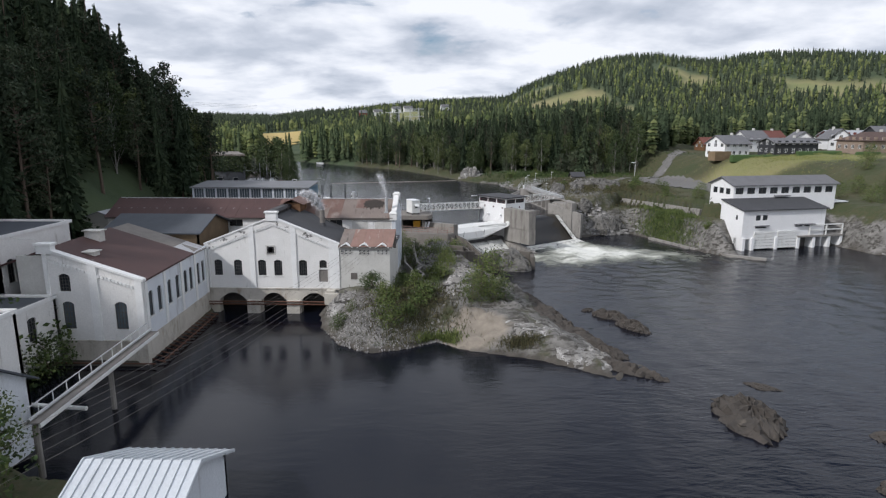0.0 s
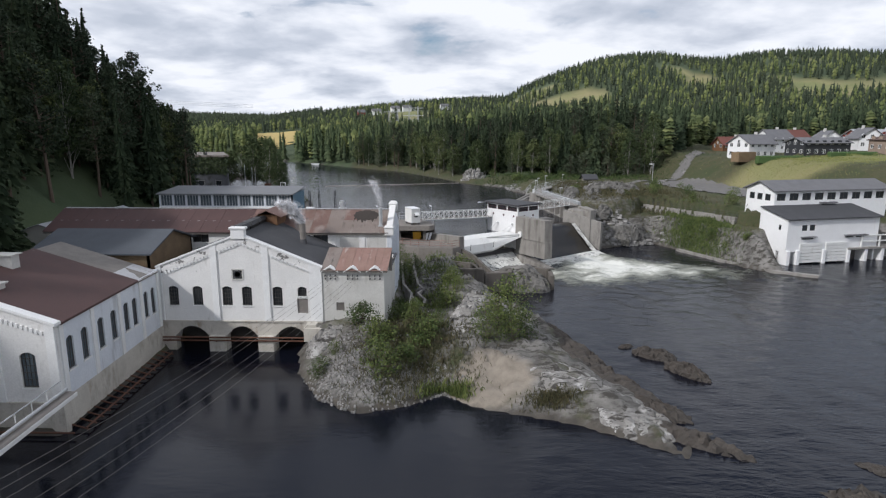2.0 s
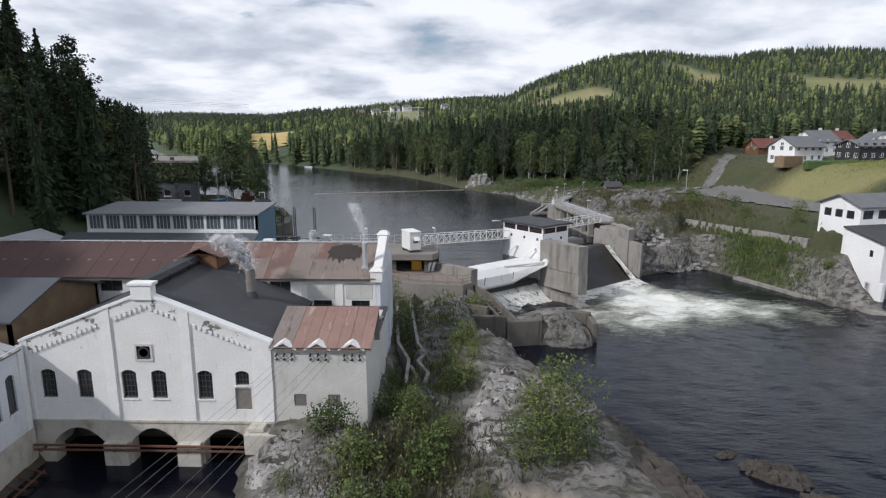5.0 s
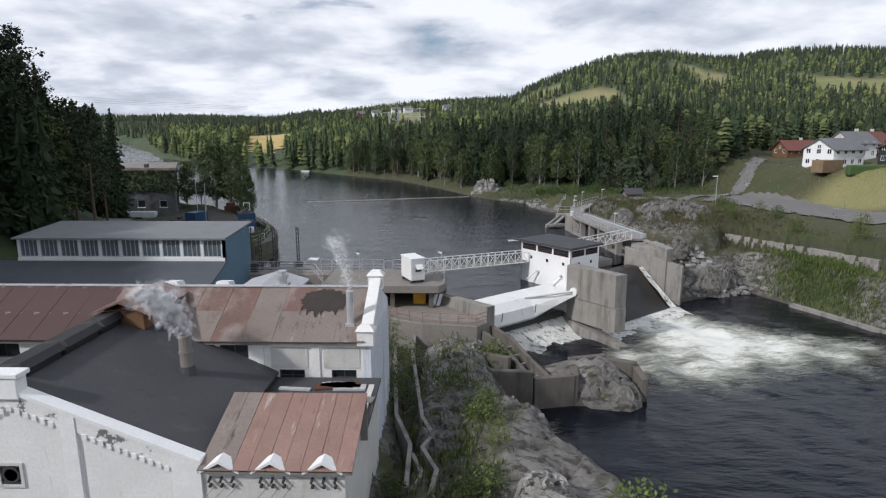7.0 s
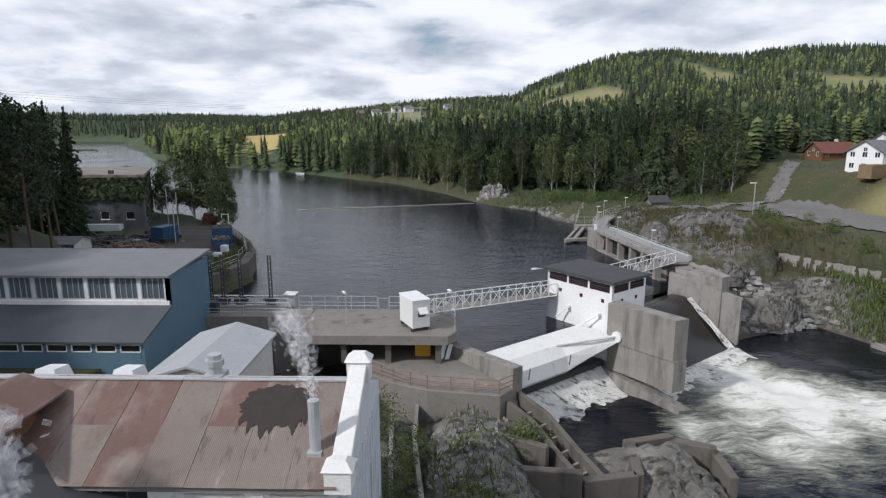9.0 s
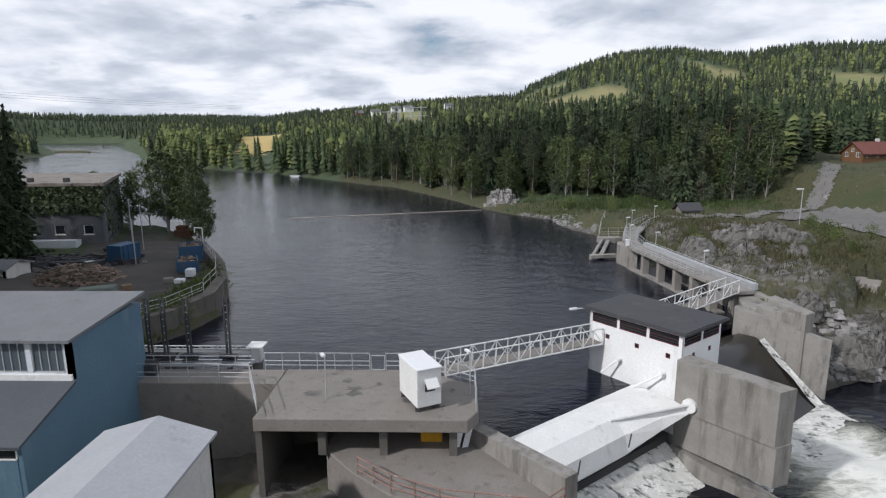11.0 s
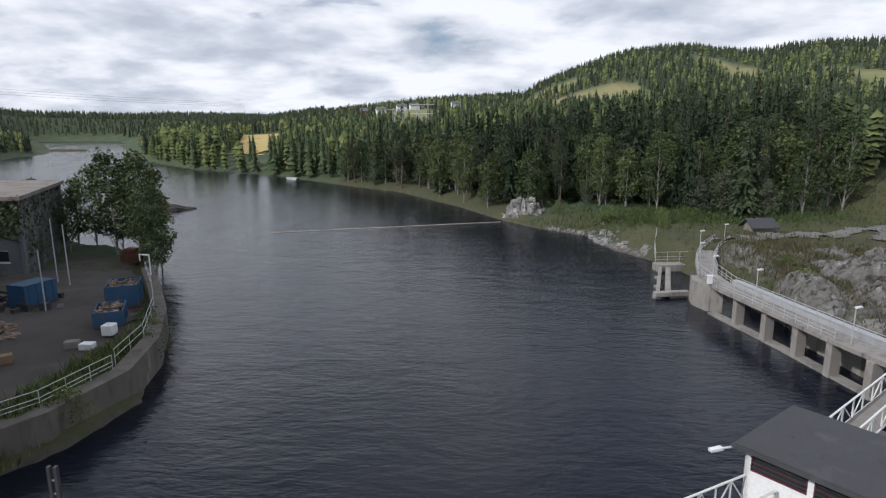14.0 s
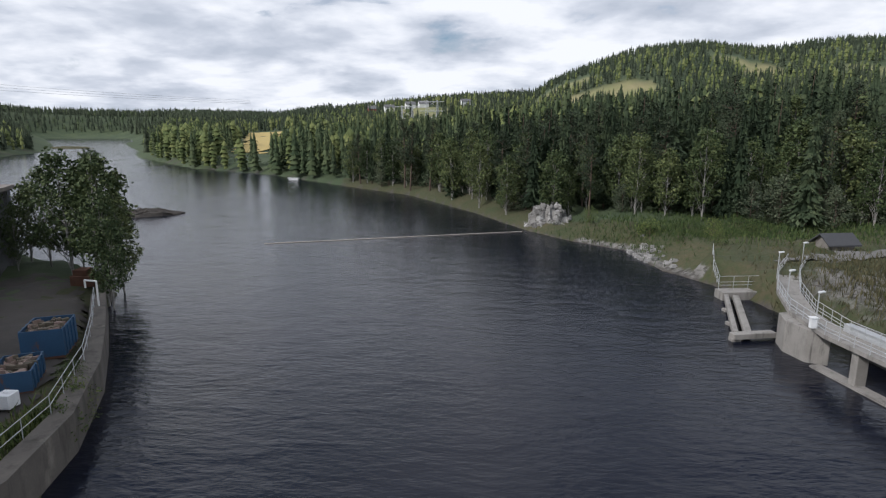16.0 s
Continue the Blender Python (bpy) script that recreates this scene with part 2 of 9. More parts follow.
M["frame_dark"] = mat("dark_window_frame", (0.085, 0.08, 0.075), (0.06, 0.056, 0.052), 2.0, 0.7)
M["maroon"] = mat("maroon_paint", (0.12, 0.022, 0.028), (0.09, 0.018, 0.022), 2.0, 0.6)
M["yellow"] = mat("yellow_plastic", (0.72, 0.40, 0.02), (0.62, 0.33, 0.015), 1.0, 0.5)
M["blue_skip"] = mat("blue_painted_skip", (0.028, 0.085, 0.17), (0.022, 0.066, 0.13), 0.8, 0.55, stain=((0.12, 0.06, 0.04), 1.4, 0.62, 0.7, (1, 1, 0.5)))
M["rust"] = mat("rusted_steel", (0.13, 0.06, 0.035), (0.08, 0.035, 0.022), 1.0, 0.9, 0.02, 6)
M["debris"] = mat("scrap_wood_pile", (0.26, 0.21, 0.165), (0.13, 0.095, 0.07), 1.5, 0.9, island=0.6)
M["white_plastic"] = mat("white_plastic", (0.78, 0.79, 0.80), (0.70, 0.71, 0.72), 1.0, 0.4)
M["green_tarp"] = mat("grey_green_canvas", (0.17, 0.20, 0.17), (0.12, 0.145, 0.125), 1.0, 0.8, 0.03, 3)
M["stones"] = mat("broken_stones", (0.27, 0.262, 0.25), (0.17, 0.164, 0.155), 1.2, 0.9, 0.03, 6, island=0.45)
M["rock"] = mat("pale_bedrock", (0.30, 0.29, 0.272), (0.17, 0.162, 0.15), 0.5, 0.9, 0.3, 1.6, stain=[((0.44, 0.43, 0.415), 0.7, 0.50, 0.64, (1, 1, 1)), ((0.055, 0.05, 0.045), 0.9, 0.54, 0.60, (0.5, 1.7, 1.6)), ((0.045, 0.042, 0.038), 3.2, 0.58, 0.62, (0.45, 1.6, 1.5))])
M["rock_grey"] = mat("weathered_grey_rock", (0.185, 0.178, 0.165), (0.105, 0.10, 0.092), 0.5, 0.9, 0.3, 1.6, stain=[((0.28, 0.272, 0.26), 0.7, 0.56, 0.70, (1, 1, 1)), ((0.045, 0.042, 0.038), 0.9, 0.50, 0.60, (0.6, 1.6, 1.6)), ((0.07, 0.075, 0.035), 0.6, 0.58, 0.68, (1, 1, 1))])
M["rock_wet"] = mat("dark_wet_rock", (0.075, 0.063, 0.053), (0.034, 0.030, 0.026), 0.6, 0.8, 0.3, 1.4, stain=((0.135, 0.115, 0.092), 0.8, 0.60, 0.74, (1, 1, 1)))
M["bark"] = mat("brown_bark", (0.13, 0.095, 0.07), (0.085, 0.062, 0.047), 2.0, 0.95, 0.03, 6)
M["bark_birch"] = mat("pale_birch_bark", (0.34, 0.325, 0.30), (0.22, 0.21, 0.195), 1.5, 0.9, stain=((0.05, 0.046, 0.042), 2.5, 0.54, 0.64, (1, 1, 3)))
# near woods: cloud shade is put into these darker greens
M["spruce"] = mat("spruce_needles", (0.029, 0.046, 0.024), (0.043, 0.062, 0.031), 0.5, 0.8, rnd=0.30, island=0.38, spec=0.2)
M["pine"] = mat("pine_needles", (0.038, 0.055, 0.032), (0.053, 0.070, 0.039), 0.5, 0.8, rnd=0.30, island=0.38, spec=0.2)
M["leaf"] = mat("birch_leaves", (0.056, 0.082, 0.030), (0.080, 0.104, 0.040), 0.5, 0.75, rnd=0.32, island=0.42, spec=0.25)
M["ridge_spruce"] = mat("ridge_conifers", (0.040, 0.056, 0.038), (0.062, 0.074, 0.046), 0.006, 0.9, island=0.25, spec=0.1)
# lighter copies of the greens above, with sunlight put into the colour
M["far_leaf"] = mat("sunlit_leaf_trees", (0.098, 0.128, 0.046), (0.140, 0.160, 0.060), 0.02, 0.85, island=0.35, spec=0.15)
M["far_spruce"] = mat("far_conifers", (0.050, 0.074, 0.037), (0.080, 0.100, 0.047), 0.012, 0.85, island=0.35, spec=0.15)
M["willow"] = mat("grey_green_leaves", (0.080, 0.104, 0.060), (0.110, 0.130, 0.080), 0.5, 0.75, rnd=0.25, island=0.4, spec=0.25)
M["bush"] = mat("bush_leaves", (0.066, 0.098, 0.028), (0.096, 0.126, 0.040), 0.8, 0.75, rnd=0.3, island=0.45, spec=0.25)
M["dry_grass"] = mat("rank_grass", (0.060, 0.064, 0.025), (0.088, 0.076, 0.036), 0.7, 0.85, island=0.4)
# yellow-green lawn, lightened further to hold the sun on the slope
M["meadow"] = mat("meadow_grass", (0.19, 0.215, 0.06), (0.25, 0.25, 0.085), 0.3, 0.85, island=0.35)
M["field"] = mat("ripe_grain_field", (0.50, 0.38, 0.14), (0.44, 0.33, 0.12), 0.05, 0.95)
M["asphalt"] = mat("worn_yard_asphalt", (0.082, 0.072, 0.064), (0.054, 0.048, 0.042), 0.18, 0.9, 0.02, 5, stain=[((0.045, 0.040, 0.036), 0.12, 0.53, 0.62, (1, 1, 1))])
M["gravel"] = mat("grey_gravel", (0.175, 0.168, 0.16), (0.13, 0.124, 0.118), 0.4, 0.95, 0.03, 5, stain=((0.24, 0.232, 0.22), 0.25, 0.60, 0.68, (1, 1, 1)))
M["hedge"] = mat("clipped_hedge", (0.045, 0.085, 0.022), (0.06, 0.11, 0.03), 1.5, 0.8, 0.10, 5)
M["net"] = mat("orange_float_line", (0.45, 0.40, 0.34), (0.36, 0.32, 0.28), 1.0, 0.7)
M["red_paint"] = mat("red_painted_metal", (0.26, 0.035, 0.03), (0.20, 0.028, 0.025), 1.0, 0.6)


def ground_material():
    m = bpy.data.materials.new("ground_cover")
    m.use_nodes = True
    n, l = m.node_tree.nodes, m.node_tree.links
    b = n["Principled BSDF"]
    b.inputs["Roughness"].default_value = 0.92
    t = n.new("ShaderNodeTexCoord")

    def nz(sc, d=8.0, r=0.62, st=(1, 1, 1)):
        mp = n.new("ShaderNodeMapping")
        mp.inputs["Scale"].default_value = st
        l.new(t.outputs["Object"], mp.inputs[0])
        x = n.new("ShaderNodeTexNoise")
        x.inputs["Scale"].default_value, x.inputs["Detail"].default_value, x.inputs["Roughness"].default_value = sc, d, r
        l.new(mp.outputs[0], x.inputs["Vector"])
        return x.outputs[0]

    def rng(f, a, z):
        x = n.new("ShaderNodeMapRange")
        x.inputs[1].default_value, x.inputs[2].default_value = a, z
        l.new(f, x.inputs[0])
        return x.outputs[0]

    def mx(f, a, z):
        x = n.new("ShaderNodeMix")
        x.data_type = "RGBA"
        l.new(f, x.inputs[0])
        for i, v in ((6, a), (7, z)):
            if isinstance(v, tuple):
                x.inputs[i].default_value = (*v, 1)
            else:
                l.new(v, x.inputs[i])
        return x.outputs[2]

    def att(name):
        a = n.new("ShaderNodeAttribute")
        a.attribute_name = name
        return a.outputs["Fac"]

    def add(a, z, k):
        x = n.new("ShaderNodeMath")
        x.operation = "MULTIPLY_ADD"
        l.new(z, x.inputs[0])
        x.inputs[1].default_value = k
        l.new(a, x.inputs[2])
        return x.outputs[0]

    grass = mx(rng(nz(0.12), 0.35, 0.65), (0.046, 0.054, 0.021), (0.078, 0.066, 0.034))
    grass = mx(rng(nz(1.6, 4), 0.42, 0.75), grass, (0.034, 0.052, 0.016))
    wood = mx(rng(nz(0.05), 0.35, 0.65), (0.040, 0.062, 0.028), (0.065, 0.088, 0.038))
    wood = mx(rng(nz(0.015), 0.60, 0.70), wood, (0.065, 0.088, 0.034))
    rock = mx(rng(nz(0.45), 0.36, 0.64), (0.22, 0.21, 0.195), (0.095, 0.09, 0.082))
    rock = mx(rng(nz(0.9, 9, 0.7, (0.6, 1.5, 1.6)), 0.49, 0.58), rock, (0.05, 0.045, 0.038))
    sand = mx(rng(nz(0.8), 0.35, 0.7), (0.28, 0.245, 0.20), (0.19, 0.162, 0.13))
    wet = mx(rng(nz(0.8), 0.35, 0.7), (0.085, 0.075, 0.062), (0.045, 0.04, 0.034))
    brk = nz(0.7, 8)
    col = mx(rng(add(att("wood"), brk, 0.5), 0.55, 0.75), grass, wood)
    pasture = mx(rng(nz(0.02), 0.35, 0.65), (0.16, 0.18, 0.065), (0.24, 0.21, 0.10))
    col = mx(att("field"), col, pasture)
    col = mx(rng(add(att("rock"), brk, 0.9), 0.80, 1.05), col, rock)
    col = mx(rng(add(att("sand"), brk, 0.6), 0.65, 0.95), col, sand)
    col = mx(rng(add(att("wet"), brk, 0.5), 0.55, 0.95), col, wet)
    l.new(col, b.inputs["Base Color"])
    bp = n.new("ShaderNodeBump")
    bp.inputs["Strength"].default_value, bp.inputs["Distance"].default_value = 0.8, 0.22
    l.new(nz(1.3, 9, 0.7), bp.inputs["Height"])
    l.new(bp.outputs[0], b.inputs["Normal"])
    return m


def water_material(name, deep, ripple, size, foam=False):
    m = bpy.data.materials.new(name)
    m.use_nodes = True
    n, l = m.node_tree.nodes, m.node_tree.links
    b = n["Principled BSDF"]
    b.inputs["Base Color"].default_value = (*deep, 1)
    b.inputs["Roughness"].default_value, b.inputs["IOR"].default_value = 0.10, 1.33
    t = n.new("ShaderNodeTexCoord")

    def nz(sc, st=(1, 1, 1), d=4.0, r=0.6, swirl=0.4):
        mp = n.new("ShaderNodeMapping")
        mp.inputs["Scale"].default_value = st
        mp.inputs["Rotation"].default_value = (0, 0, 0.45)
        l.new(t.outputs["Object"], mp.inputs[0])
        x = n.new("ShaderNodeTexNoise")
        x.inputs["Scale"].default_value, x.inputs["Detail"].default_value, x.inputs["Roughness"].default_value = sc, d, r
        x.inputs["Distortion"].default_value = swirl
        l.new(mp.outputs[0], x.inputs["Vector"])
        return x.outputs[0]

    def bump(h, s, d, nrm=None):
        x = n.new("ShaderNodeBump")
        l.new(s, x.inputs["Strength"])
        x.inputs["Distance"].default_value = d
        l.new(h, x.inputs["Height"])
        if nrm:
            l.new(nrm, x.inputs["Normal"])
        return x.outputs[0]

    patch = n.new("ShaderNodeMapRange")
    patch.inputs[1].default_value, patch.inputs[2].default_value, patch.inputs[3].default_value, patch.inputs[4].default_value = 0.35, 0.65, 0.06, 0.20
    l.new(nz(0.035, (1, 0.5, 1)), patch.inputs[0])
    l.new(patch.outputs[0], b.inputs["Roughness"])
    calm = n.new("ShaderNodeAttribute")
    calm.attribute_name = "calm"

    def force(k):
        x = n.new("ShaderNodeMath")
        x.operation = "MULTIPLY_ADD"
        l.new(calm.outputs["Fac"], x.inputs[0])
        x.inputs[1].default_value, x.inputs[2].default_value = -0.8 * k, k
        return x.outputs[0]

    nrm = bump(nz(size, (0.6, 1.7, 1)), force(ripple), 0.12)
    nrm = bump(nz(size * 0.2, (0.7, 1.4, 1)), force(ripple * 0.8), 0.4, nrm)
    l.new(nrm, b.inputs["Normal"])
    if foam:
        a = n.new("ShaderNodeAttribute")
        a.attribute_name = "foam"
        f1 = nz(0.38, (0.5, 1.9, 1), 10.0, 0.66, 1.6)
        x = n.new("ShaderNodeMath")
        x.operation = "ADD"
        f2 = nz(1.7, (0.55, 1.8, 1), 9.0, 0.72, 1.0)
        y = n.new("ShaderNodeMath")
        y.operation = "MULTIPLY_ADD"
        l.new(f2, y.inputs[0])
        y.inputs[1].default_value = 0.70
        l.new(a.outputs["Fac"], y.inputs[2])
        z = n.new("ShaderNodeMath")
        z.operation = "MULTIPLY"
        l.new(f1, z.inputs[0])
        z.inputs[1].default_value = 0.75
        l.new(y.outputs[0], x.inputs[0])
        l.new(z.outputs[0], x.inputs[1])
        r = n.new("ShaderNodeMapRange")
        r.inputs[1].default_value, r.inputs[2].default_value = 1.00, 1.56
        l.new(x.outputs[0], r.inputs[0])
        mc = n.new("ShaderNodeValToRGB")
        for k in range(2):
            mc.color_ramp.elements.new(0.5)
        for e, (p, c) in zip(mc.color_ramp.elements, ((0.0, deep), (0.30, (0.10, 0.105, 0.085)), (0.62, (0.33, 0.335, 0.29)), (1.0, (0.68, 0.68, 0.63)))):
            e.position, e.color = p, (*c, 1)
        l.new(r.outputs[0], mc.inputs[0])
        l.new(mc.outputs[0], b.inputs["Base Color"])
        r2 = n.new("ShaderNodeMapRange")
        r2.inputs[3].default_value, r2.inputs[4].default_value = 0.14, 0.85
        l.new(r.outputs[0], r2.inputs[0])
        l.new(r2.outputs[0], b.inputs["Roughness"])
    return m


M["ground"] = ground_material()
M["water"] = water_material("dark_river_water", (0.0045, 0.0062, 0.0135), 0.55, 1.1)
M["water_low"] = water_material("dark_river_water_with_foam", (0.0050, 0.0060, 0.0110), 0.5, 1.0, foam=True)
M["fall"] = mat("falling_white_water", (0.74, 0.74, 0.70), (0.46, 0.455, 0.42), 1.2, 0.8, 0.10, 2.5, stretch=(1, 1, 0.3), stain=[((0.05, 0.05, 0.05), 1.1, 0.52, 0.64, (0.8, 2.2, 0.5)), ((0.85, 0.85, 0.82), 3.0, 0.55, 0.7, (1, 1, 1))])


# ---- mesh helpers ----
class MB:
    """Vertices and faces, gathered in plain lists."""

    def __init__(self):
        self.v, self.f = [], []

    def face(self, *pts):
        i = len(self.v)
        self.v += [tuple(p) for p in pts]
        self.f.append(tuple(range(i, i + len(pts))))

    def hexa(self, a, b):
        """A solid between two four-point rings, a below b, both counter-clockwise from above."""
        i = len(self.v)
        self.v += [tuple(p) for p in (*a, *b)]
        self.f += [(i + 3, i + 2, i + 1, i), (i + 4, i + 5, i + 6, i + 7)]
        self.f += [(i + k, i + (k + 1) % 4, i + 4 + (k + 1) % 4, i + 4 + k) for k in range(4)]

    def box(self, x0, y0, z0, x1, y1, z1):
        r = ((x0, y0), (x1, y0), (x1, y1), (x0, y1))
        self.hexa([(*p, z0) for p in r], [(*p, z1) for p in r])

    def obox(self, cx, cy, z0, z1, lx, ly, rot):
        c, s = math.cos(radians(rot)), math.sin(radians(rot))
        r = [(cx + c * u - s * v, cy + s * u + c * v) for u, v in ((-lx / 2, -ly / 2), (lx / 2, -ly / 2), (lx / 2, ly / 2), (-lx / 2, ly / 2))]
        self.hexa([(*p, z0) for p in r], [(*p, z1) for p in r])

    def prism(self, pts, z0, z1):
        n, i = len(pts), len(self.v)
        g = (lambda z: z if callable(z) else (lambda p: z))
        b, t = g(z0), g(z1)
        self.v += [(p[0], p[1], b(p)) for p in pts] + [(p[0], p[1], t(p)) for p in pts]
        self.f += [tuple(range(i + n - 1, i - 1, -1)), tuple(range(i + n, i + 2 * n))]
        self.f += [(i + k, i + (k + 1) % n, i + n + (k + 1) % n, i + n + k) for k in range(n)]

    def tube(self, p, q, r, n=6, r2=None):
        p, q = Vector(p), Vector(q)
        d = (q - p).normalized()
        a = d.orthogonal().normalized()
        b = d.cross(a)
        i, r2 = len(self.v), r if r2 is None else r2
        for c, rr in ((p, r), (q, r2)):
            self.v += [tuple(c + (a * math.cos(k * math.tau / n) + b * math.sin(k * math.tau / n)) * rr) for k in range(n)]
        self.f += [(i + k, i + (k + 1) % n, i + n + (k + 1) % n, i + n + k) for k in range(n)]
        self.f += [tuple(range(i + n - 1, i - 1, -1)), tuple(range(i + n, i + 2 * n))]

    def pipe(self, pts, r, n=5):
        """One round bar through many points."""
        pts = [Vector(p) for p in pts]
        i = len(self.v)
        for k, p in enumerate(pts):
            d = (pts[min(k + 1, len(pts) - 1)] - pts[max(k - 1, 0)]).normalized()
            a = d.cross(Vector((0.13, 0.21, 1))).normalized()
            b = a.cross(d)
            self.v += [tuple(p + (a * math.cos(j * math.tau / n) + b * math.sin(j * math.tau / n)) * r) for j in range(n)]
        self.f += [(i + k * n + j, i + k * n + (j + 1) % n, i + (k + 1) * n + (j + 1) % n, i + (k + 1) * n + j) for k in range(len(pts) - 1) for j in range(n)]

    def strip(self, line, w, z0, z1):
        """A wall along a line of (x, y), w thick, with z0 and z1 as numbers or functions of the point."""
        g = (lambda z: z if callable(z) else (lambda p: z))
        b, t = g(z0), g(z1)
        offs = []
        for k, p in enumerate(line):
            a, c = line[max(k - 1, 0)], line[min(k + 1, len(line) - 1)]
            d = Vector((c[0] - a[0], c[1] - a[1])).normalized()
            offs.append((-d.y * w / 2, d.x * w / 2))
        for k in range(len(line) - 1):
            p, q, o, u = line[k], line[k + 1], offs[k], offs[k + 1]
            r = [(p[0] - o[0], p[1] - o[1], p), (q[0] - u[0], q[1] - u[1], q), (q[0] + u[0], q[1] + u[1], q), (p[0] + o[0], p[1] + o[1], p)]
            self.hexa([(x, y, b(s)) for x, y, s in r], [(x, y, t(s)) for x, y, s in r])


def mesh_of(name, mb, material, smooth=False, at=(0, 0, 0), bevel=0.0):
    me = bpy.data.meshes.new(name)
    o = Vector(at)
    # join points that coincide and drop the doubled faces inside a solid
    ids, verts, faces, count = {}, [], [], {}
    for f in mb.f:
        g = []
        for i in f:
            k = tuple(round(c, 4) for c in mb.v[i])
            if k not in ids:
                ids[k] = len(verts)
                verts.append((k[0] - o.x, k[1] - o.y, k[2] - o.z))
            if not g or g[-1] != ids[k]:
                g.append(ids[k])
        if len(set(g)) == len(g) > 2:
            key = frozenset(g)
            count[key] = count.get(key, 0) + 1
            faces.append((key, g))
    me.from_pydata(verts, [], [g for key, g in faces if count[key] == 1])
    me.materials.append(material)
    if bevel:
        bm = bmesh.new()
        bm.from_mesh(me)
        bmesh.ops.bevel(bm, geom=bm.edges[:], offset=bevel, segments=1, affect="EDGES")
        bm.to_mesh(me)
        bm.free()
    if smooth:
        me.polygons.foreach_set("use_smooth", [True] * len(me.polygons))
    me.update()
    return me


def world_base(ob):
    p = Vector((0, 0, 0))
    while ob:
        p += ob.location
        ob = ob.parent
    return p


def thing(name, at, label, category, group="", kind=""):
    ob = new(name)
    ob.location = at
    ob.empty_display_size = 0.3
    return tagged(ob, label, category, group, kind)


def part(name, mb, material, parent, label="", smooth=False, bevel=0.0):
    ob = new(name, mesh_of(name, mb, material, smooth, world_base(parent), bevel))
    ob.parent = parent
    return tagged(ob, label)


def solo(name, mb, material, label, category, group="", kind="", smooth=False, at=None, bevel=0.0):
    at = at or (np.mean([v[0] for v in mb.v]), np.mean([v[1] for v in mb.v]), min(v[2] for v in mb.v))
    ob = new(name, mesh_of(name, mb, material, smooth, at, bevel))
    ob.location = at
    return tagged(ob, label, category, group, kind)


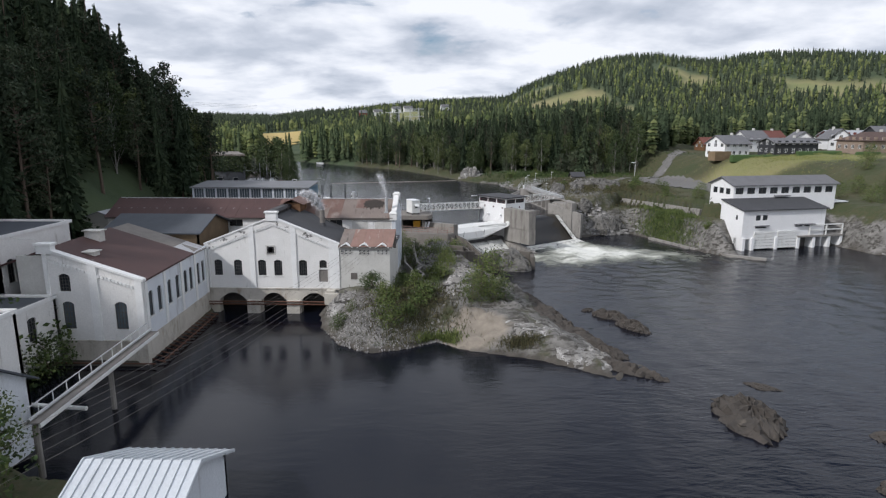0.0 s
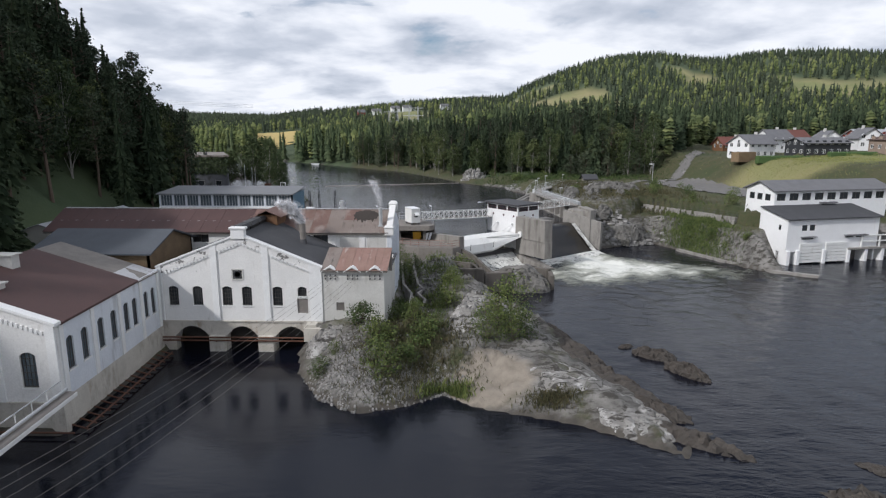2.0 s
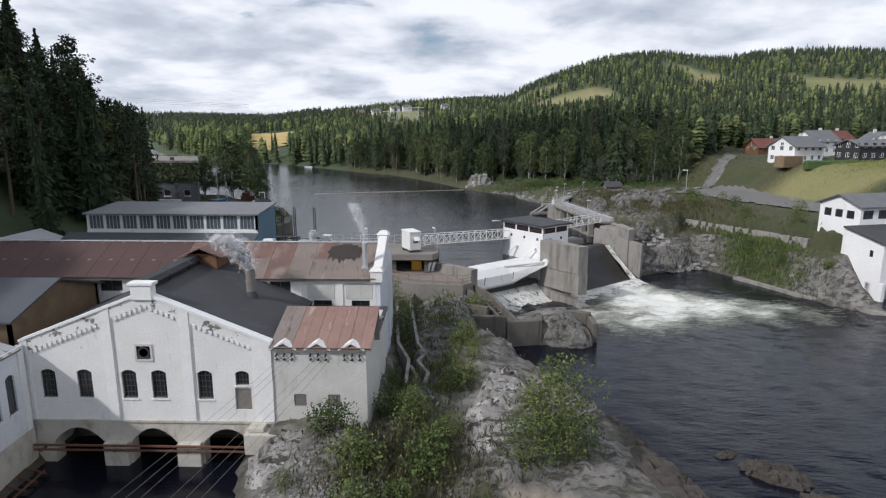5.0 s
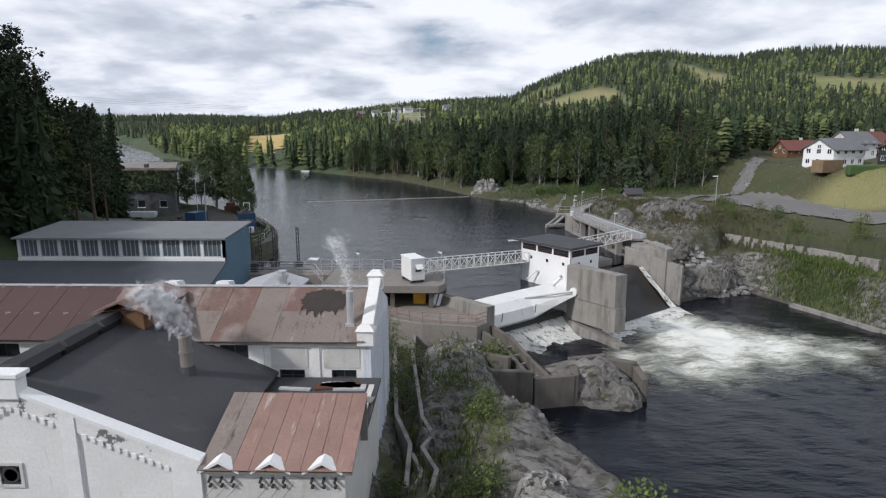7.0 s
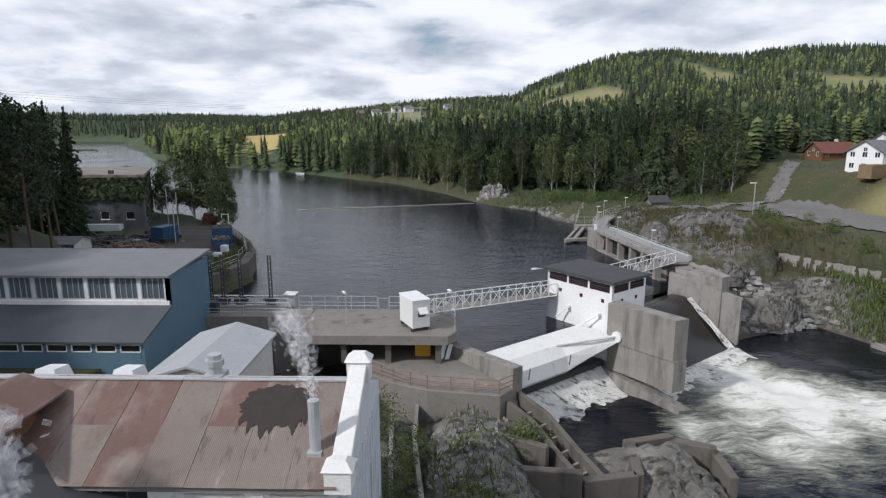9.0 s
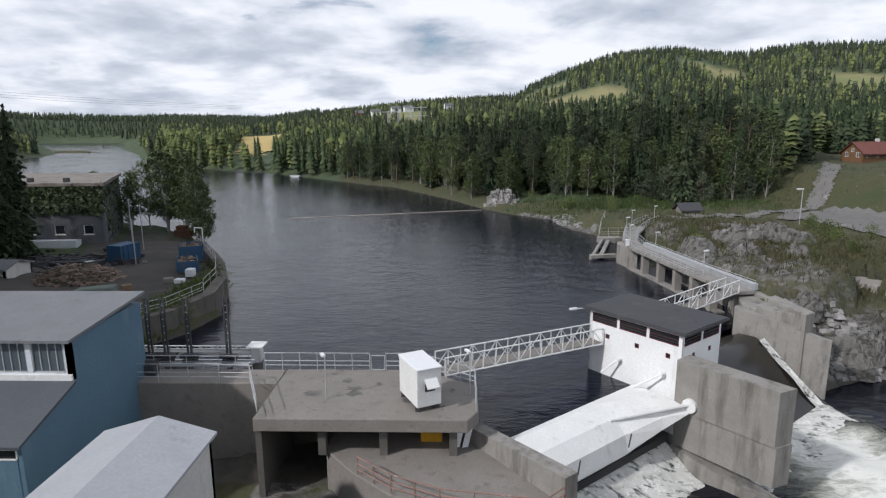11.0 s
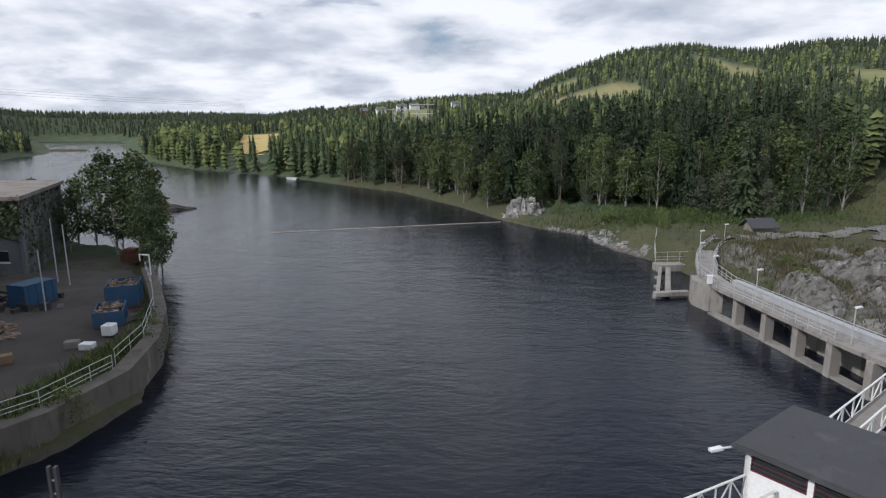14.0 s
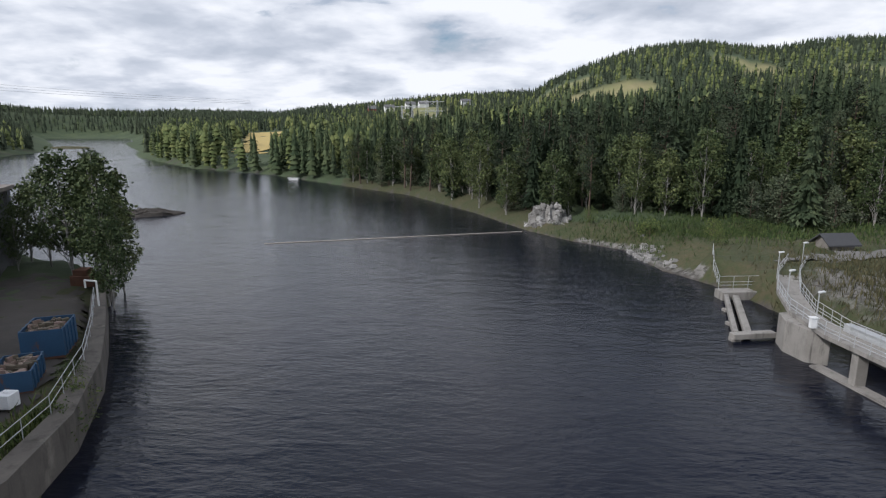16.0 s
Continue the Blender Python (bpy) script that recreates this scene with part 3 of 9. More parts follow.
class Face:
    """An upright face: u runs along it from (x, y), n is outward."""

    def __init__(self, x, y, ux, uy):
        k = math.hypot(ux, uy)
        self.o, self.u = (x, y), (ux / k, uy / k)
        self.n = (self.u[1], -self.u[0])

    def at(self, u, d, z):
        return (self.o[0] + self.u[0] * u + self.n[0] * d, self.o[1] + self.u[1] * u + self.n[1] * d, z)

    def slab(self, mb, u0, u1, za, zb, ta, tb, d0, d1):
        """A block from u0 to u1, bottoms za, zb and tops ta, tb at its ends, between depths d0 and d1 (outward)."""
        mb.hexa([self.at(u0, d1, za), self.at(u1, d1, zb), self.at(u1, d0, zb), self.at(u0, d0, za)],
                [self.at(u0, d1, ta), self.at(u1, d1, tb), self.at(u1, d0, tb), self.at(u0, d0, ta)])

    def block(self, mb, u0, u1, z0, z1, d0, d1):
        self.slab(mb, u0, u1, z0, z0, z1, z1, d0, d1)

    def wall(self, mb, u0, u1, z0, top, holes=(), th=0.35):
        """A wall with openings (u0, u1, z0, z1, rise of the arch); top is a list of (u, z)."""
        tz = lambda u: float(np.interp(u, [p[0] for p in top], [p[1] for p in top]))
        cuts = {u0, u1} | {p[0] for p in top if u0 < p[0] < u1}
        for h in holes:
            k = 8 if h[4] else 1
            cuts |= {h[0] + (h[1] - h[0]) * j / k for j in range(k + 1)}
        cuts = sorted(cuts)
        for a, b in zip(cuts, cuts[1:]):
            if b - a < 1e-5:
                continue
            mid, here = (a + b) / 2, sorted((h for h in holes if h[0] < (a + b) / 2 < h[1]), key=lambda h: h[2])
            la = lb = z0
            for h in here:
                hz = lambda u: h[3] - h[4] * ((2 * u - h[0] - h[1]) / (h[1] - h[0])) ** 2
                if h[2] - la > 1e-4:
                    self.slab(mb, a, b, la, lb, h[2], h[2], -th, 0)
                la, lb = hz(a), hz(b)
            self.slab(mb, a, b, la, lb, tz(a), tz(b), -th, 0)

    def window(self, parent, u0, u1, z0, z1, rise=0.0, cols=2, rows=3, frame_mat="frame_dark", glass="glass", bar=0.05, sill=True, depth=0.16, name="window"):
        fr = MB()
        d0, d1 = -depth - 0.05, -depth
        self.block(fr, u0, u0 + 0.07, z0, z1 - rise, d0, d1 + 0.03)
        self.block(fr, u1 - 0.07, u1, z0, z1 - rise, d0, d1 + 0.03)
        self.block(fr, u0, u1, z0, z0 + 0.07, d0, d1 + 0.03)
        hz = lambda u: z1 - rise * ((2 * u - u0 - u1) / (u1 - u0)) ** 2
        k = 6 if rise else 1
        for j in range(k):
            a, b = u0 + (u1 - u0) * j / k, u0 + (u1 - u0) * (j + 1) / k
            self.slab(fr, a, b, hz(a) - 0.08, hz(b) - 0.08, hz(a), hz(b), d0, d1 + 0.03)
        for j in range(1, cols):
            u = u0 + (u1 - u0) * j / cols
            self.block(fr, u - bar / 2, u + bar / 2, z0, hz(u) - 0.03, d0, d1)
        for j in range(1, rows):
            z = z0 + (z1 - rise - z0) * j / (rows - (0 if not rise else 0.5))
            self.block(fr, u0, u1, z - bar / 2, z + bar / 2, d0, d1)
        w = part(name, fr, M[frame_mat], parent)
        gl = MB()
        for j in range(k):
            a, b = u0 + (u1 - u0) * j / k, u0 + (u1 - u0) * (j + 1) / k
            self.slab(gl, a, b, z0, z0, hz(a) - 0.02, hz(b) - 0.02, d0 - 0.03, d0 + 0.004)
        part("pane", gl, M[glass], w)
        if sill:
            sl = MB()
            self.block(sl, u0 - 0.1, u1 + 0.1, z0 - 0.12, z0, -0.1, 0.08)
            part("sill", sl, M["trim"], w)
        return w


# ---- terrain ----
ZL, ZU = 3.9, 8.93  # the river below and above the dam
LOW = np.array([(-31.6, 57), (-31.9, 75), (-31.9, 80), (-17.2, 80), (-17.2, 75), (-15.7, 69.6), (-12.5, 64), (-8.4, 61.2), (-4.1, 62.8),
                (-0.9, 65.2), (1.8, 62.9), (10.9, 59.6), (18.6, 54.3), (22.5, 53.9), (22.6, 59.8), (15.6, 68.7), (13.6, 77.2), (9.2, 89.6),
                (3.5, 99), (3.4, 104), (8.3, 101.9), (15, 102), (14.8, 108.4), (6, 108), (0.5, 114), (8, 126), (13, 130), (21, 133), (30, 136),
                (44, 141.5), (47.5, 133), (53, 118), (58, 114), (60.5, 122.6), (84.5, 129), (87, 118), (93, 116), (140, 105), (400, 60), (400, -160), (-11, -160),
                (-11, 32), (-28, 36), (-36, 40), (-45, 46), (-42, 57)], float)
UP = np.array([(-42, 122), (-40, 131.7), (-36, 133.5), (-33, 138.3), (-31.8, 145), (-37.5, 159.7), (-42, 167), (-49.6, 179.5), (-53, 188), (-62, 197),
               (-80, 203), (-120, 205), (-180, 260), (-260, 400), (-356, 534), (-400, 640), (-930, 1330), (-900, 1390), (-800, 1400), (-690, 1320),
               (-470, 921), (-242, 529), (-158, 425), (-98, 379), (-54, 328), (-28, 300), (-8, 262), (2, 238), (8.5, 227.5), (17.5, 217.6), (18.8, 204),
               (24, 194), (27, 176), (27, 150), (24, 138), (21, 133), (13, 130), (7, 127), (-2, 119), (-4, 122)], float)


def inside(poly, x, y):
    c = np.zeros(x.shape, bool)
    for (ax, ay), (bx, by) in zip(poly, np.roll(poly, -1, 0)):
        if ay != by:
            c ^= ((ay > y) != (by > y)) & (x < (bx - ax) * (y - ay) / (by - ay) + ax)
    return c


def distance(poly, x, y, closed=True):
    d = np.full(x.shape, 1e9)
    nxt = np.roll(poly, -1, 0) if closed else poly[1:]
    for (ax, ay), (bx, by) in zip(poly, nxt):
        ex, ey = bx - ax, by - ay
        s = np.clip(((x - ax) * ex + (y - ay) * ey) / (ex * ex + ey * ey + 1e-9), 0, 1)
        d = np.minimum(d, np.hypot(x - ax - s * ex, y - ay - s * ey))
    return d


def smooth(v, a, b):
    t = np.clip((v - a) / (b - a), 0, 1)
    return t * t * (3 - 2 * t)


_rs = np.random.RandomState(7)
_WAVES = [(_rs.uniform(0, math.tau), _rs.uniform(0, math.tau), k) for k in range(48)]


def rough_noise(x, y, size, octaves=5, gain=0.55):
    """Sums of sheared waves: a smooth uneven field between about -1 and 1."""
    out, amp, w, tot = np.zeros(x.shape), 1.0, math.tau / size, 0.0
    i = 0
    for o in range(octaves):
        s = np.zeros(x.shape)
        for _ in range(4):
            a, ph, _k = _WAVES[i % 48]
            i += 1
            u = x * math.cos(a) + y * math.sin(a)
            v = -x * math.sin(a) + y * math.cos(a)
            s += np.sin(u * w + ph + 1.3 * np.sin(v * w * 0.61 + ph * 2))
        out += amp * s / 2.4
        tot += amp
        amp *= gain
        w *= 1.93
    return out / tot


def hump(x, y, cx, cy, rx, ry, rot=0.0):
    c, s = math.cos(rot), math.sin(rot)
    u, v = (x - cx) * c + (y - cy) * s, -(x - cx) * s + (y - cy) * c
    return np.exp(-(u / rx) ** 2 - (v / ry) ** 2)


def far_ridge(x, y, base):
    """Distant ridges by bearing: the ground climbs from the valley floor to each skyline."""
    r, az = np.hypot(x, y), np.degrees(np.arctan2(x, np.maximum(y, 1)))
    e = np.interp(az, [-60, -45, -39, -34.5, -29, -22, -17, -11.3, -6, -0.4, 4.9, 6.2, 7.8, 10.5, 13, 15.7, 18.2, 20.6, 23, 25.2, 27.4, 31.5, 36, 60],
                  [.045, .050, .046, .036, .032, .031, .028, .041, .050, .058, .063, .079, .091, .108, .123, .130, .131, .125, .122, .130, .134, .135, .131, .12])
    R = np.interp(az, [-45, -20, -10, 4, 7, 60], [2000, 1900, 1450, 1450, 1350, 1350])
    top = 29 + e * R * np.cos(np.radians(az + 1.26)) - 24
    base = base + (15 - base) * smooth(r, 320, 560)
    s = smooth(r, np.where(az < 4.5, 380, 470), R)
    wob = rough_noise(x, y, 700, 4) * 9 * smooth(r, 450, 1000) * (1 - 0.7 * s)
    return base * (1 - s) + top * s + wob


def clearing(x, y):
    """Open fields on the far slopes, above zero where there is no wood."""
    r, az = np.hypot(x, y), np.degrees(np.arctan2(x, np.maximum(y, 1)))
    slope = smooth(r, 600, 720) * (1 - smooth(r, 1020, 1120)) * (az > -14)
    return (rough_noise(x, y * 0.6, 260, 3) - 0.24) * slope + 0.5 * (rough_noise(x, y * 0.5, 210, 3) - 0.62) * smooth(r, 1080, 1150) * (az > 12)


def land(x, y):
    q = (x - 72) * 0.75 + (y - 195) * 0.35
    right = 12.2 + 7.8 * smooth(q, 4, 18) + 0.05 * np.clip(q - 18, 0, 200)
    du = distance(UP, x, y)
    right += 5 * smooth(du, 6, 75) * smooth(y, 218, 262) * (1 - smooth(x, 70, 120))
    hill = np.clip((-56 - x) * 0.95, 0, 34) * (1 - smooth(y, 135, 162)) * smooth(y, -60, 40)
    left = 11.3 + hill
    left = np.where(y < 90, left - 4.5 * (1 - smooth(y, 84, 92)) * (1 - smooth(-x, 52, 58)), left)
    mid = 6.6 + 2.6 * hump(x, y, 3.4, 76.5, 2.4, 5.0, -0.2) + 1.2 * hump(x, y, -10.5, 73, 3.5, 3) + 1.5 * hump(x, y, 2, 92, 4, 7) + 1.6 * hump(x, y, 12, 104, 3, 2) - 2.2 * hump(x, y, 3.5, 64.5, 6, 3.2)
    mid = mid - 2.6 * smooth(x, 8, 20) + 2.2 * hump(x, y, -2, 104, 5, 6) - 2.0 * hump(x, y, -6.3, 96, 1.0, 14)
    left = np.where((x > -31) & (x < -13) & (y > 98) & (y < 122.5), 6.5, left)
    m = np.where((x > -20) & (x < 24) & (y > 40) & (y < 122), mid, np.where(x > 16 - 0.35 * np.maximum(y - 240, 0), right, left))
    return np.where((y > 205) | (x > 26) | (x < -60), far_ridge(x, y, m), m)


BELOW_CANAL = np.array([(44.8, 156), (56.8, 132.8), (61, 129), (60, 112), (52, 117), (45, 132), (38, 142)], float)
CANAL_BED = np.array([(45.4, 156), (57, 132.6), (61, 136), (51, 158)], float)


def ground_height(x, y):
    il, iu = inside(LOW, x, y), inside(UP, x, y)
    dl, du = distance(LOW, x, y), distance(UP, x, y)
    h = land(x, y)
    near = 1 - smooth(np.hypot(x - 20, y - 120), 150, 320)
    bumps = rough_noise(x, y, 9, 5, 0.6) * 0.75 * near + rough_noise(x, y, 45, 3) * 0.8
    flat = hump(x, y, -48, 150, 14, 26) + hump(x, y, 78, 185, 18, 26) + (np.abs(x + 45) < 17) * (y < 130)
    h = h + bumps * (1 - np.clip(flat, 0, 1))
    crag = np.abs(rough_noise(x, y, 4.2, 4, 0.62))
    h = h + (0.55 - 1.3 * crag) * 0.8 * near * ((x > -18) & (x < 24) & (y > 52) & (y < 113) | (x > 28) & (x < 62) & (y < 172))
    steep = 0.55 + 0.45 * rough_noise(x, y, 14, 3)
    steep = np.clip(steep, 0.15, 1.2)
    bank_l = ZL + 0.12 + (0.75 + steep) * np.maximum(dl - 0.2, 0) * np.where((x < 24) & (x > -20) & (y < 75), 0.48, 1.0)
    bank_u = ZU + 0.10 + np.where((y < 200), 1.4, 0.5) * np.maximum(du - 0.3, 0)
    h = np.minimum(h, np.minimum(bank_l, bank_u))
    h = np.where(inside(BELOW_CANAL, x, y), np.minimum(h, 9.7 + 0.4 * rough_noise(x, y, 6, 3)), h)
    h = np.where(inside(CANAL_BED, x, y), np.minimum(h, 9.9), h)
    reach = 0.015 * np.maximum(np.hypot(x, y) - 420, 0) * (x < -140)
    h = np.where(du < reach, np.minimum(h, ZU - 0.6), h)
    h = np.where(il, ZL - np.minimum(0.25 + 0.9 * dl, 3.0), h)
    h = np.where(iu, ZU - np.minimum(0.25 + 0.9 * du, 3.5), h)
    return h


def gz(x, y):
    return float(ground_height(np.array([float(x)]), np.array([float(y)]))[0])


def axis(a, b, step, far_a, far_b, grow=1.09):
    mid = list(np.arange(a, b + step / 2, step))
    lo, s = [], step
    while (lo[-1] if lo else a) > far_a:
        s *= grow
        lo.append((lo[-1] if lo else a) - s)
    hi, s = [], step
    while (hi[-1] if hi else b) < far_b:
        s *= grow
        hi.append((hi[-1] if hi else b) + s)
    return np.array(lo[::-1] + mid + hi)


gx, gy = axis(-34, 66, 0.7, -3600, 3600, 1.065), axis(40, 215, 0.75, -900, 4200, 1.065)
GX, GY = np.meshgrid(gx, gy)
GH = ground_height(GX.ravel(), GY.ravel())
nx, ny = len(gx), len(gy)
gv = np.stack([GX.ravel(), GY.ravel(), GH], 1)
idx = np.arange(nx * ny).reshape(ny, nx)
quads = np.stack([idx[:-1, :-1], idx[:-1, 1:], idx[1:, 1:], idx[1:, :-1]], -1).reshape(-1, 4)
gme = bpy.data.meshes.new("ground")
gme.from_pydata(gv.tolist(), [], quads.tolist())
gme.materials.append(M["ground"])
gme.polygons.foreach_set("use_smooth", [True] * len(gme.polygons))
X, Y = gv[:, 0], gv[:, 1]
DL, DU = distance(LOW, X, Y), distance(UP, X, Y)
isl = (X > -18) & (X < 24) & (Y > 50) & (Y < 122)
sandy = hump(X, Y, 4.0, 66.0, 3.8, 3.6, -0.25) * 1.2 + 0.5 * hump(X, Y, 1.0, 64.5, 4.0, 1.6)
stony = np.where(isl, 0.66 + 0.25 * rough_noise(X, Y, 8, 3), 0.0) - 0.45 * hump(X, Y, -4, 72, 3.5, 7) - 0.3 * hump(X, Y, -4, 90, 4, 8)
stony = np.maximum(stony, 0.85 * (X > 28) * (Y < 160) * (1 - smooth(np.minimum(DL, 99), 3, 7)))
stony = np.maximum(stony, 0.80 * hump(X, Y, 35, 162, 9, 24) + 0.62 * hump(X, Y, 45, 180, 18, 7, -0.3) + 0.2 * rough_noise(X, Y, 12, 3) * hump(X, Y, 40, 165, 20, 30))
stony = np.maximum(stony, 0.8 * (1 - smooth(DU, 0.5, 3)) * (Y > 198) * (Y < 226) * (X > 10))
forest = smooth(DU, 4, 14) * smooth(Y, 218, 236) * (1 - smooth((X - 72) * 0.75 + (Y - 195) * 0.35, 6, 20) * (1 - smooth(Y, 265, 300)))
forest = np.maximum(forest, smooth(-X, 54, 60))
forest = np.maximum(forest, smooth(np.hypot(X, Y), 320, 420))
damp = np.maximum((1 - smooth(GH, ZL + 0.2, ZL + 0.9)) * (DL < 8), (1 - smooth(GH, ZU + 0.1, ZU + 0.5)) * (DU < 6)) * 0.8 - 0.6 * sandy
open_field = np.maximum(smooth(clearing(X, Y), 0.0, 0.08), 0.95 * smooth(hump(X, Y, 108, 187, 34, 13, 0.05), 0.25, 0.6))
for nm, val in (("field", open_field), ("rock", stony), ("sand", sandy), ("wood", forest), ("wet", damp)):
    at = gme.attributes.new(nm, "FLOAT", "POINT")
    at.data.foreach_set("value", np.clip(val, 0, 1).astype(np.float32))
gme.update()
tagged(new("ground", gme), "grassy, rocky river banks and wooded hills", "ground", kind="structure")

# the upper river, a flat sheet that the banks cut
wu = MB()
wu.face((-1700, 121.6, ZU), (-4.6, 121.6, ZU), (-2.9, 116.3, ZU), (8.9, 125.7, ZU), (12.4, 128.6, ZU), (13.2, 134.4, ZU), (16.4, 135.0, ZU), (23.6, 140.6, ZU), (27.5, 146, ZU), (60, 200, ZU), (60, 300, ZU), (-1100, 2500, ZU), (-1700, 2500, ZU))
wu_ob = solo("water_upper", wu, M["water"], "dark calm river above the dam", "water", kind="structure", at=(0, 0, ZU))

# the lower river with rapids below the dam
lx, ly = axis(-2, 64, 0.6, -60, 480, 1.15), axis(56, 142, 0.6, -190, 142, 1.15)
LX, LY = np.meshgrid(lx, ly)
LX, LY = LX.ravel(), LY.ravel()
foam = 0.66 * hump(LX, LY, 26, 127, 7, 8, 0.2) + 0.60 * hump(LX, LY, 29, 117, 11, 8, -0.2) + 0.50 * hump(LX, LY, 42, 118, 15, 6, -0.25) + 0.46 * hump(LX, LY, 22, 110, 7, 6)
foam += 0.75 * hump(LX, LY, 6.5, 119.5, 7.5, 3.6, 0.69) + 0.5 * hump(LX, LY, 16.5, 114.5, 1.8, 3.0) + 0.30 * hump(LX, LY, 46, 141, 5, 0.9) + 0.44 * hump(LX, LY, 5.3, 97, 1.5, 3.0, -0.5)
foam = foam * 0.92 + 0.10 * hump(LX, LY, 40, 92, 24, 18) + 0.16 * hump(LX, LY, 66, 108, 26, 5) + 0.10 * hump(LX, LY, 70, 70, 30, 30)
foam *= 1 + 0.25 * rough_noise(LX, LY, 7, 3)
chop = rough_noise(LX, LY, 5.5, 4, 0.6) * (0.05 + 0.55 * np.clip(foam, 0, 0.8)) * smooth(LX, -2, 8)
lidx = np.arange(len(lx) * len(ly)).reshape(len(ly), len(lx))
lq = np.stack([lidx[:-1, :-1], lidx[:-1, 1:], lidx[1:, 1:], lidx[1:, :-1]], -1).reshape(-1, 4)
lme = bpy.data.meshes.new("water_lower")
lme.from_pydata(np.stack([LX, LY, ZL + chop], 1).tolist(), [], lq.tolist())
lme.materials.append(M["water_low"])
lme.polygons.foreach_set("use_smooth", [True] * len(lme.polygons))
calm = smooth(-LX, -26, 8) * (1 - smooth(LY, 70, 110))
lme.attributes.new("calm", "FLOAT", "POINT").data.foreach_set("value", calm.astype(np.float32))
lme.attributes.new("foam", "FLOAT", "POINT").data.foreach_set("value", np.clip(foam, 0, 1).astype(np.float32))
lme.update()
tagged(new("water_lower", lme), "dark river with white rapids below the dam", "water", kind="structure")


# ---- factory ----
def tiles_on(parent, name, a, b, c, d, nu, nv, material, gap=0.02, th=0.035, seed=1, lap=0.03, pick=None):
    """Sheets over the roof quad a-b (eave) to d-c (ridge): nu along, nv up, each its own piece with the same mesh."""
    rnd = random.Random(seed)
    a, b, c, d = (Vector(p) for p in (a, b, c, d))
    eu, ev = (b - a) / nu, (d - a) / nv
    nrm = eu.cross(ev).normalized()
    mb = MB()
    e1, e2 = eu * (1 - gap / eu.length), ev * (1 + lap / ev.length)
    o, up3 = Vector((0, 0, 0)), nrm * th
    mb.hexa([o, e1, e1 + e2, e2], [p + up3 for p in (o, e1, e1 + e2, e2)])
    meshes = {}
    base = world_base(parent)
    for j in range(nv):
        for i in range(nu):
            mt = pick(i / nu, j / nv, rnd) if pick else material
            if mt not in meshes:
                meshes[mt] = mesh_of(name, mb, M[mt])
            ob = new(name, meshes[mt])
            ob.parent = parent
            ob.location = a + eu * i + ev * j + nrm * (0.03 + 0.02 * (nv - j) + rnd.uniform(0, 0.015)) - base
            ob.rotation_euler = (rnd.uniform(-.004, .004), rnd.uniform(-.006, .006), rnd.uniform(-.004, .004))


def roof_slab(mb, a, b, c, d, th=0.18):
    """A sloping slab; a, b, c, d counter-clockwise from above."""
    mb.hexa([(p[0], p[1], p[2] - th) for p in (a, b, c, d)], [a, b, c, d])


